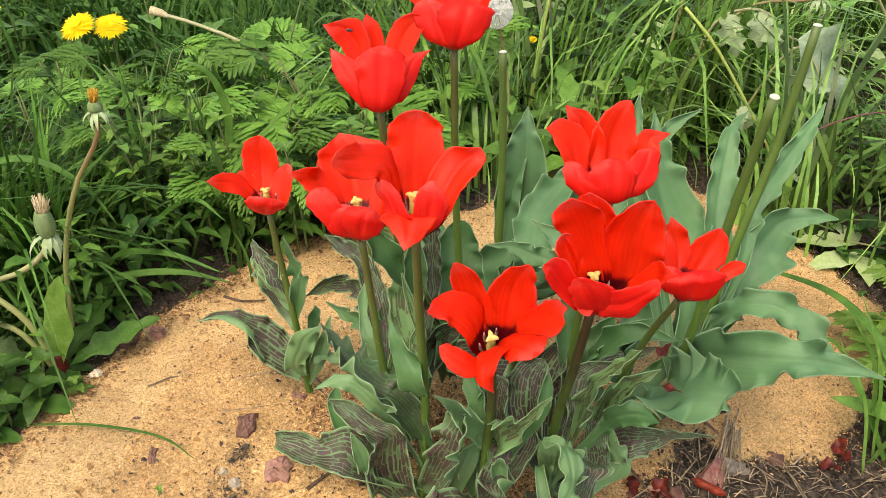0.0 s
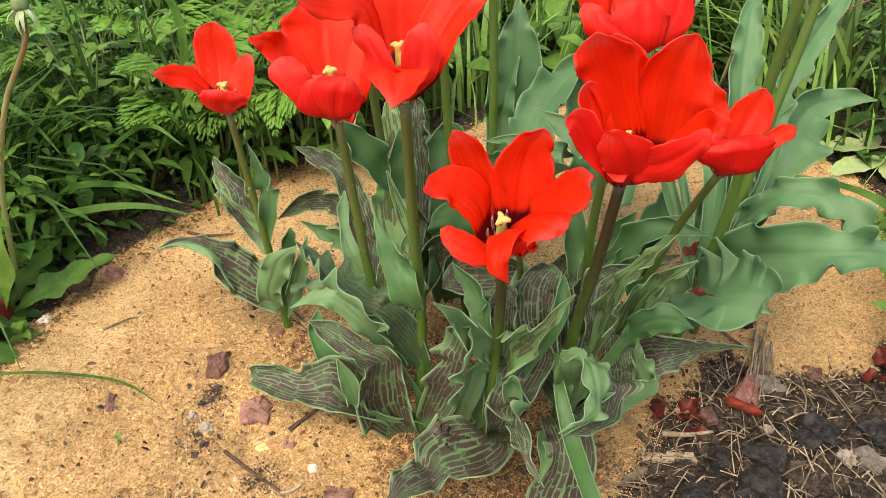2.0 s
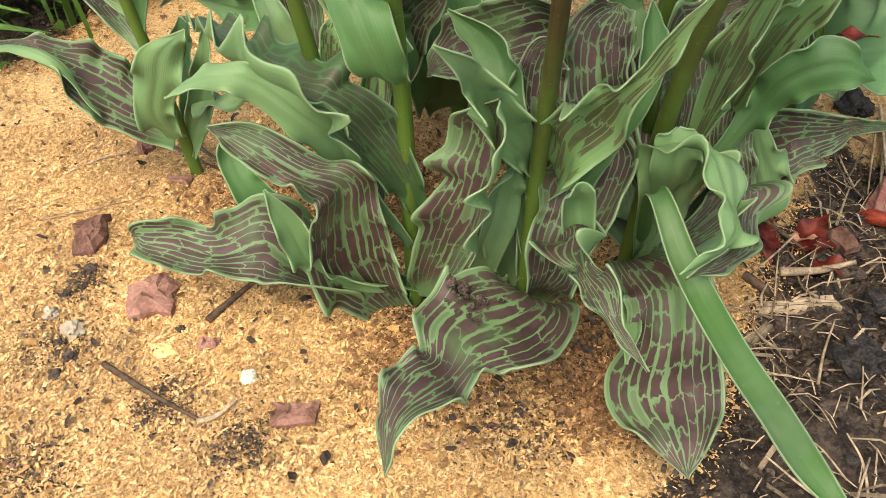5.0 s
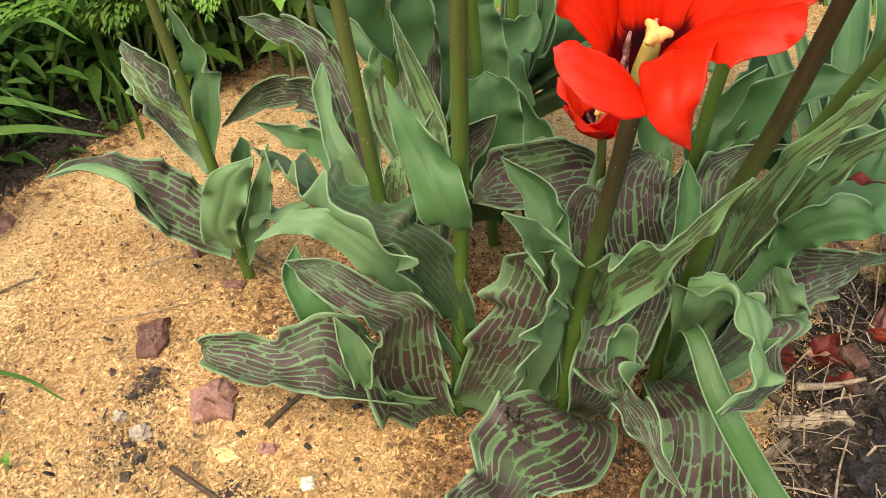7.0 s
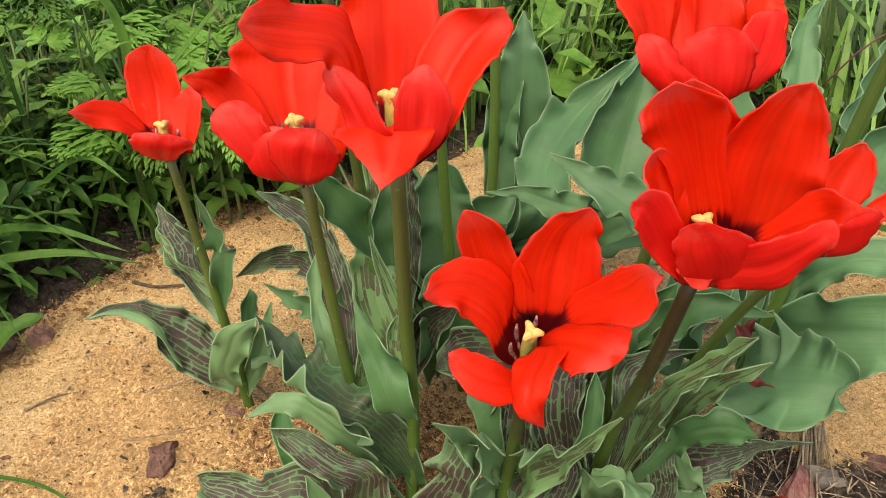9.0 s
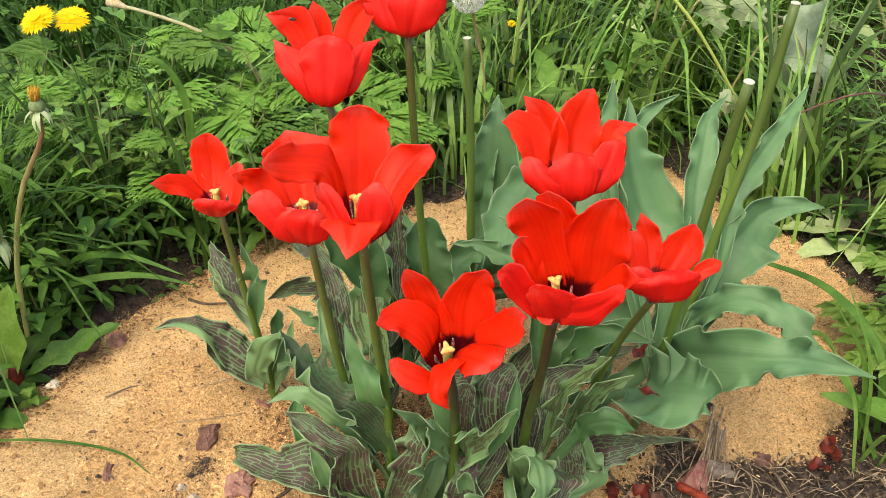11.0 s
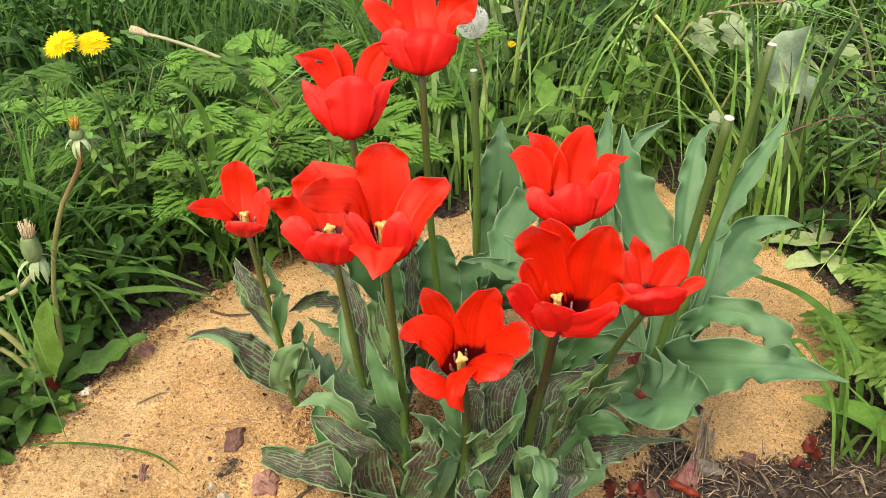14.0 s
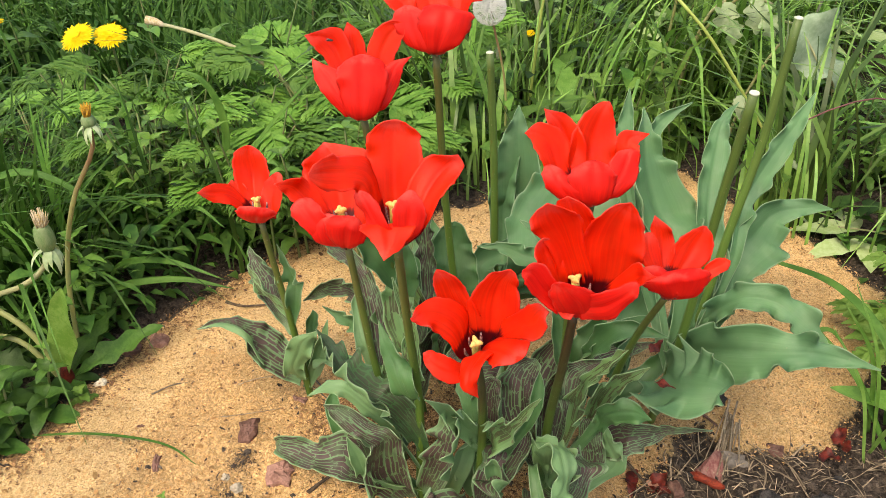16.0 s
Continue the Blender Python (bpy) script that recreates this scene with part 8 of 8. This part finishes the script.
for i, (a, b, c, rr) in enumerate([((0.10, 1.45), (0.14, 1.44, 0.28), (0.19, 1.44, 0.36), 0.0028), ((-0.35, 1.7), (-0.34, 1.7, 0.2), (-0.33, 1.7, 0.36), 0.0022), ((0.62, 1.5), (0.58, 1.48, 0.14), (0.45, 1.45, 0.2), 0.003), ((0.75, 1.5), (0.66, 1.47, 0.2), (0.58, 1.44, 0.3), 0.003), ((-0.05, 1.02), (-0.07, 1.04, 0.06), (-0.09, 1.07, 0.15), 0.0014)]):
    p = thing("dry_stalk", (a[0], a[1], gz(*a)), "pale straw-coloured stalk in the grass", "stalk", "stalks")
    stalk(p, [(a[0], a[1], gz(*a)), b, c], rr, rr * 0.7, M_DSTEM_PALE if i else M_YSTALK)


# ---- bark, twigs, clods, petals on the heap ----
def chip(pts, thick, label, mat=M_BARK, name="bark_chip", seed=1):
    """A flat broken piece lying on the ground, from its rough outline."""
    r = random.Random(seed)
    cx, cy = sum(p[0] for p in pts) / len(pts), sum(p[1] for p in pts) / len(pts)
    z = gz(cx, cy) - 0.0005
    ring = []
    for i, a in enumerate(pts):
        b = pts[(i + 1) % len(pts)]
        for k in (0.0, 0.33, 0.66):
            q = r.uniform(-0.10, 0.10)
            ring.append((a[0] + (b[0] - a[0]) * k + (b[1] - a[1]) * q, a[1] + (b[1] - a[1]) * k - (b[0] - a[0]) * q))
    bm = bmesh.new()
    low = [bm.verts.new((x, y, z)) for x, y in ring]
    mid = [bm.verts.new((cx + (x - cx) * 1.02, cy + (y - cy) * 1.02, z + thick * 0.7 + r.uniform(-0.15, 0.25) * thick)) for x, y in ring]
    inn = [bm.verts.new((cx + (x - cx) * 0.72, cy + (y - cy) * 0.72, z + thick * r.uniform(0.9, 1.4))) for x, y in ring]
    mi2 = [bm.verts.new((cx + (x - cx) * 0.36, cy + (y - cy) * 0.36, z + thick * r.uniform(0.85, 1.5))) for x, y in ring]
    n_ = len(ring)
    for a, b in ((low, mid), (mid, inn), (inn, mi2)):
        for i in range(n_):
            bm.faces.new((a[i], a[(i + 1) % n_], b[(i + 1) % n_], b[i]))
    bm.faces.new(mi2), bm.faces.new(low[::-1])
    bmesh.ops.recalc_face_normals(bm, faces=bm.faces)
    me = bpy.data.meshes.new(name)
    bm.to_mesh(me)
    bm.free()
    me.materials.append(mat)
    return tagged(new(name, me), label, name.replace("_", " "), "litter on the heap")


chip([(-0.144, 0.669), (-0.126, 0.676), (-0.121, 0.660), (-0.124, 0.644), (-0.135, 0.643)], 0.006, "purplish brown bark chip on sawdust", seed=2)
chip([(-0.097, 0.616), (-0.080, 0.626), (-0.072, 0.615), (-0.070, 0.597), (-0.092, 0.594)], 0.006, "flaky reddish brown bark chip on sawdust", seed=3)
chip([(-0.010, 0.537), (0.002, 0.535), (0.013, 0.537), (0.011, 0.527), (-0.007, 0.525)], 0.004, "narrow red-brown bark chip on sawdust", seed=4)
chip([(-0.102, 0.716), (-0.085, 0.713), (-0.086, 0.706), (-0.099, 0.708)], 0.003, "small red-brown bark chip on sawdust", seed=5)
chip([(-0.132, 0.756), (-0.120, 0.752), (-0.123, 0.740), (-0.130, 0.744)], 0.005, "dark brown bark chip beside a tulip", seed=6)
chip([(-0.209, 0.616), (-0.203, 0.615), (-0.197, 0.596), (-0.201, 0.595)], 0.003, "thin dark bark sliver on sawdust", seed=7)
chip([(-0.302, 0.806), (-0.280, 0.804), (-0.276, 0.788), (-0.296, 0.785)], 0.008, "reddish bark chip at the edge of the grass", seed=8)
chip([(-0.330, 0.79), (-0.312, 0.795), (-0.306, 0.778), (-0.322, 0.772)], 0.008, "grey-brown bark chip at the edge of the grass", seed=9)
chip([(0.328, 0.700), (0.352, 0.698), (0.356, 0.684), (0.334, 0.683)], 0.008, "pale pinkish bark chip on dark soil", M_STONE, seed=10)
chip([(0.376, 0.716), (0.392, 0.714), (0.389, 0.702), (0.378, 0.701)], 0.005, "purple-brown chip on sawdust", seed=11)
chip([(-0.053, 0.580), (-0.042, 0.579), (-0.043, 0.573), (-0.051, 0.573)], 0.004, "small purplish flint on sawdust", seed=12)
chip([(0.276, 0.652), (0.286, 0.656), (0.290, 0.640), (0.282, 0.636)], 0.005, "orange-brown bark chip on dark soil", seed=13)
chip([(-0.078, 0.578), (-0.066, 0.578), (-0.060, 0.570), (-0.070, 0.568)], 0.003, "pale wood chip on sawdust", M_FLAKE, "wood_chip", 14)
chip([(0.206, 0.575), (0.226, 0.590), (0.229, 0.585), (0.210, 0.568)], 0.005, "weathered grey wood splinter on soil", M_STRAW, "wood_chip", 15)
chip([(0.226, 0.607), (0.266, 0.610), (0.268, 0.603), (0.228, 0.599)], 0.004, "split length of dry stalk on soil", M_STRAW, "wood_chip", 16)
r0 = random.Random(77)
for i in range(46):
    x, y = r0.uniform(-0.36, 0.45), r0.uniform(0.46, 1.0)
    if float(heap_distance(x, y)) > 0.01:
        s = r0.uniform(0.0018, 0.005)
        a = r0.uniform(0, 3.14)
        c, t = math.cos(a) * s, math.sin(a) * s
        chip([(x - c, y - t), (x + t * 0.5, y - c * 0.5), (x + c, y + t), (x - t * 0.5, y + c * 0.5)], 0.0016, "tiny brown bark crumb on sawdust", seed=100 + i)


def lump(x, y, s, label, mat=M_CLOD, name="soil_clod", seed=1, flat=0.7, z=None):
    """An uneven lump half bedded in the ground."""
    bm = bmesh.new()
    bmesh.ops.create_icosphere(bm, subdivisions=3, radius=s)
    for v in bm.verts:
        k = 1 + 0.50 * noise.noise(v.co * (1.3 / s) + Vector((seed * 3.1, 0, 0))) + 0.38 * noise.noise(v.co * (3.3 / s) + Vector((0, seed * 1.7, 0))) + 0.2 * noise.noise(v.co * (8.0 / s) + Vector((0, 0, seed)))
        k -= 0.35 * max(0.0, abs(noise.noise(v.co * (2.2 / s) + Vector((seed, 5, 0)))) - 0.12)
        v.co *= k
        v.co.z *= flat
        v.co += Vector((x, y, (gz(x, y) if z is None else z) + s * flat * 0.4))
    me = bpy.data.meshes.new(name)
    bm.to_mesh(me)
    bm.free()
    me.materials.append(mat)
    return tagged(new(name, me), label, name.replace("_", " "), "litter on the heap")


for i, (x, y, s) in enumerate([(-0.128, 0.612, 0.005), (-0.116, 0.559, 0.005), (-0.121, 0.579, 0.0045), (0.134, 0.568, 0.007), (0.141, 0.575, 0.006), (0.100, 0.533, 0.004), (0.096, 0.516, 0.004),
                               (0.044, 0.536, 0.003), (-0.122, 0.632, 0.006), (-0.016, 0.519, 0.004), (-0.063, 0.587, 0.004), (-0.112, 0.570, 0.006), (-0.118, 0.592, 0.004), (0.158, 0.556, 0.004), (0.205, 0.655, 0.006), (0.118, 0.530, 0.003), (0.090, 0.545, 0.004)]):
    lump(x, y, s * 0.6, "crumb of black soil on sawdust", seed=i)
lump(-0.117, 0.587, 0.0055, "rounded tan pebble on sawdust", M_TAN, "pebble", 31)
lump(-0.131, 0.597, 0.004, "small pale pebble on sawdust", M_TAN, "pebble", 32)
lump(-0.326, 0.725, 0.007, "white pebble beside the dandelion", M_SHELL, "pebble", 33, 0.5)
lump(-0.022, 0.552, 0.0042, "white bit of snail shell on sawdust", M_SHELL, "shell_bit", 34)
r0 = random.Random(91)
for i in range(230):
    x, y = r0.uniform(0.20, 0.60), r0.uniform(0.40, 0.73)
    if float(heap_distance(x, y)) < -0.012:
        lump(x, y, r0.uniform(0.002, 0.006), "dark crumbly clod of garden soil", M_CLOD if i % 3 else M_COAL, "soil_clod", 40 + i)
for i, (x, y, s, m) in enumerate([(0.402, 0.614, 0.012, M_STONE), (0.384, 0.613, 0.007, M_STONE), (0.364, 0.632, 0.018, M_COAL), (0.321, 0.603, 0.014, M_COAL), (0.289, 0.606, 0.010, M_COAL), (0.313, 0.578, 0.017, M_COAL), (0.333, 0.768, 0.011, M_COAL), (0.418, 0.644, 0.015, M_COAL), (0.33, 0.640, 0.005, M_STONE), (0.44, 0.60, 0.018, M_COAL), (0.216, 0.657, 0.005, M_COAL), (0.348, 0.588, 0.010, M_CLOD), (0.262, 0.565, 0.012, M_COAL)]):
    lump(x, y, s, "grey stone in dark soil" if m is M_STONE else "black charred lump in dark soil", m, "stone" if m is M_STONE else "charred_lump", 140 + i)


def twig(pts, r, label, mat, name="twig", lift=0.002):
    v, f, uv = tube([(x, y, gz(x, y) + lift + (q if len(p) > 2 else 0)) for p in pts for x, y, q in [(*p, 0) if len(p) == 2 else p]], (r, r * 0.8, r * 0.5), 6, 12)
    return tagged(new(name, mesh_of(name, v, f, mat, None, uv)), label, name.replace("_", " "), "litter on the heap")


twig([(-0.094, 0.564), (-0.063, 0.543), (-0.040, 0.529)], 0.0016, "dark dry twig lying on sawdust", M_TWIG)
twig([(-0.050, 0.591), (-0.040, 0.605), (-0.027, 0.619)], 0.0022, "short dark twig under a leaf", M_TWIG)
twig([(-0.120, 0.760), (-0.09, 0.738), (-0.065, 0.716)], 0.0012, "pale straw lying on sawdust", M_STRAW, "straw")
twig([(-0.108, 0.768), (-0.09, 0.748), (-0.069, 0.727)], 0.0014, "pale straw lying on sawdust", M_STRAW, "straw")
twig([(-0.166, 0.726), (-0.145, 0.738), (-0.122, 0.745)], 0.0007, "thin straw lying on sawdust", M_STRAW, "straw")
twig([(-0.165, 0.674), (-0.14, 0.682), (-0.110, 0.696)], 0.0006, "thin straw lying on sawdust", M_STRAW, "straw")
twig([(-0.041, 0.528), (-0.033, 0.531), (-0.025, 0.538)], 0.0016, "pale splinter lying on sawdust", M_STRAW, "straw")
twig([(-0.235, 0.872), (-0.21, 0.862), (-0.18, 0.862)], 0.0020, "brown twig lying on sawdust", M_TWIG)
twig([(-0.252, 0.70), (-0.235, 0.72), (-0.222, 0.724)], 0.0010, "bent straw lying on sawdust", M_STRAW, "straw")
twig([(0.225, 0.625), (0.245, 0.605), (0.268, 0.598)], 0.0028, "brown stalk on dark soil", M_TWIG)
for i in range(19):
    a, b, q = r0.uniform(-0.007, 0.007), r0.gauss(0, 0.008), r0.uniform(0.001, 0.007)
    c, d = r0.uniform(0.0, 0.5), r0.uniform(0.6, 1.15)
    p0, p1 = (0.353 + a, 0.765 - a * 0.3), (0.328 + a + b, 0.672 - a * 0.3)
    twig([(p0[0] + (p1[0] - p0[0]) * k, p0[1] + (p1[1] - p0[1]) * k, q) for k in (c, (c + d) / 2, d)], r0.uniform(0.0006, 0.0013), "dry straw in a loose bundle on soil", M_STRAW, "straw", 0.002)
for i in range(240):
    x, y = r0.uniform(0.205, 0.46), r0.uniform(0.44, 0.73)
    if float(heap_distance(x, y)) < 0.006:
        a, l = r0.gauss(1.45, 0.8), r0.uniform(0.015, 0.06)
        c, s = math.cos(a) * l / 2, math.sin(a) * l / 2
        b, q, k = r0.uniform(-0.003, 0.003), r0.uniform(0.0, 0.004), r0.uniform(-0.002, 0.002)
        twig([(x - c, y - s, q), (x + b, y + b, q + 0.001), (x + c, y + s, q + k)], r0.choice([0.0003, 0.0004, 0.0005, 0.0008]), "dry pale straw on dark soil", M_STRAW, "straw", 0.003)
twig([(0.244, 0.625, 0.004), (0.264, 0.627, 0.004), (0.284, 0.629, 0.004)], 0.0026, "thick split straw on dark soil", M_STRAW, "straw")
twig([(0.225, 0.687, 0.004), (0.242, 0.666, 0.005), (0.262, 0.642, 0.003)], 0.0018, "brown bent twig on dark soil", M_TWIG)
twig([(0.300, 0.768, 0.004), (0.316, 0.750, 0.004), (0.331, 0.731, 0.003)], 0.0020, "brown twig at the edge of the sawdust", M_BARK)
scatter("straw_bits", 1500, off_heap(0.19, 0.60, 0.40, 0.74), (0.006, 0.020), M_STRAW, "fine broken bits of straw on dark soil", "straw", 0.0022, 0.15, 21, (0.03, 0.07))


def dead_petal(x, y, way, l, w, label, mat=M_DEADPETAL, seed=1, z=None, up=0.25):
    p0 = (x, y, (gz(x, y) if z is None else z) + 0.003)
    r = random.Random(seed)
    v, f, uv = blade(p0, (*way, up), (0, 0, 1), l, w, r.uniform(-0.6, 0.9), 0, 0.35, 12, 7, 0.9, 0.15, 0.6, seed)
    return tagged(new("fallen_petal", mesh_of("fallen_petal", v, f, mat, None, uv)), label, "petal", "fallen petals")


dead_petal(0.244, 0.664, (-0.05, -1), 0.030, 0.013, "crumpled dark red tulip petal on soil", seed=2, up=0.45)
dead_petal(0.240, 0.656, (0.25, -1), 0.024, 0.009, "crumpled dark red tulip petal on soil", seed=3, up=0.1)
dead_petal(0.258, 0.644, (1, 0.55), 0.026, 0.017, "curled dark red tulip petal on soil", seed=4, up=0.6)
dead_petal(0.256, 0.652, (0.8, -0.8), 0.018, 0.008, "pale curled base of a dried petal", M_FADED, 14)
dead_petal(0.266, 0.640, (0.9, 0.5), 0.020, 0.011, "curled dark red tulip petal on soil", seed=11, up=0.2)
# a whole withered flower lying on its side
p = thing("withered_flower", (0.315, 0.675, gz(0.315, 0.675)), "withered tulip flower, pinkish with a rolled red rim", "flower", "fallen petals")
q = gz(0.315, 0.675)
for k, (s, d) in enumerate([(-0.006, 0.003), (0.0, 0.009), (0.006, 0.005)]):
    part("petal", strip_mesh("petal", [(0.329, 0.702, q + 0.006, 0.003, -28, 0), (0.323 + s * 0.5, 0.686, q + 0.004 + d, 0.008, -28, 6), (0.316 + s, 0.670 - s * 0.3, q + 0.003 + d, 0.013, -28, 0), (0.312 + s * 1.2, 0.660 - s * 0.5, q + 0.001 + d, 0.014, -28, -4)], (M_DEADBASE, M_DEADBASE), -0.12, 0.001, seed=k, n=24, m=9), p)
v, f, uv = tube([(0.298, 0.668, q + 0.006), (0.304, 0.661, q + 0.011), (0.313, 0.657, q + 0.010), (0.320, 0.653, q + 0.010), (0.327, 0.653, q + 0.007)], (0.0015, 0.0045, 0.0038, 0.0046, 0.002), 10, 20)
part("rolled_rim", mesh_of("rolled_rim", v, f, M_RIMRED, None, uv), p, "rolled orange-red petal rim")
dead_petal(0.424, 0.708, (0.6, -0.6), 0.022, 0.016, "dried dark red tulip petal on soil", seed=7)
dead_petal(0.450, 0.728, (-0.2, -1), 0.034, 0.014, "withered red tulip petal beside grass", seed=8)
dead_petal(0.440, 0.722, (0.5, 0.6), 0.024, 0.014, "withered red tulip petal beside grass", seed=9)
dead_petal(0.262, 0.632, (0.9, -0.3), 0.026, 0.014, "dried dark red tulip petal on soil", seed=10)


# a little fly resting on a petal
def fly(at, s):
    p = thing("fly", at, "small dark fly resting on a red petal", "fly")
    x, y, z = at
    v, f, uv = tube([(x - s, y, z), (x - s * 0.2, y, z + s * 0.2), (x + s * 0.6, y, z + s * 0.1), (x + s, y, z)], (s * 0.2, s * 0.45, s * 0.4, s * 0.15), 8, 8)
    part("body", mesh_of("body", v, f, M_FLY, None, uv), p)
    for d in (-1, 1):
        v, f, uv = blade((x, y + d * s * 0.2, z + s * 0.4), (-1, d * 0.5, 0.1), (0, 0, 1), s * 1.5, s * 0.6, 0.1, 0, 0.1, 4, 3)
        part("wing", mesh_of("wing", v, f, M_WING, None, uv), p)


fly((-0.006, 0.679, 0.402), 0.0024)
leafy_weed(-0.176, 0.562, 0.007, 0.009, 800, 2, M_YOUNG, "tiny bright green seedling on the sawdust", 0.1, 0.6, 0.0, "seedling")
leafy_weed(-0.330, 0.695, 0.016, 0.020, 801, 3, M_YOUNG, "small bright green weed at the heap's edge", 0.1, 0.7, 0.12, "seedling")
soiled = [o for o in bpy.data.objects if o.name.startswith("leaf") and o.parent is not None and o.parent.name == "tulip.003"]


def on_leaf(x, y):
    """Height of the soiled tulip's lowest leaf over a place."""
    best = [v.co.z for o in soiled for v in o.data.vertices if math.hypot(v.co.x - x, v.co.y - y) < 0.004 and 0.02 < v.co.z < 0.078]
    return max(best) if best else gz(x, y)


r0 = random.Random(17)
for i in range(34):
    x, y = r0.gauss(0.081, 0.005), r0.gauss(0.540, 0.005)
    q = r0.choice([0.0005, 0.0007, 0.0009, 0.0012, 0.0022])
    lump(x, y, q, "crumb of black soil lying on a striped leaf", M_CLOD, seed=61 + i, z=on_leaf(x, y) - q * 0.1)
lump(0.098, 0.587, 0.005, "lump of black soil at a tulip's foot", seed=73, z=0.012)
dead_petal(0.254, 0.657, (0.8, -0.5), 0.020, 0.008, "dried dark red tulip bud lying on a broad leaf", seed=12, z=0.106)
dead_petal(0.249, 0.665, (0.5, 0.4), 0.016, 0.010, "dried dark red petal caught between leaves", seed=13, z=0.132)
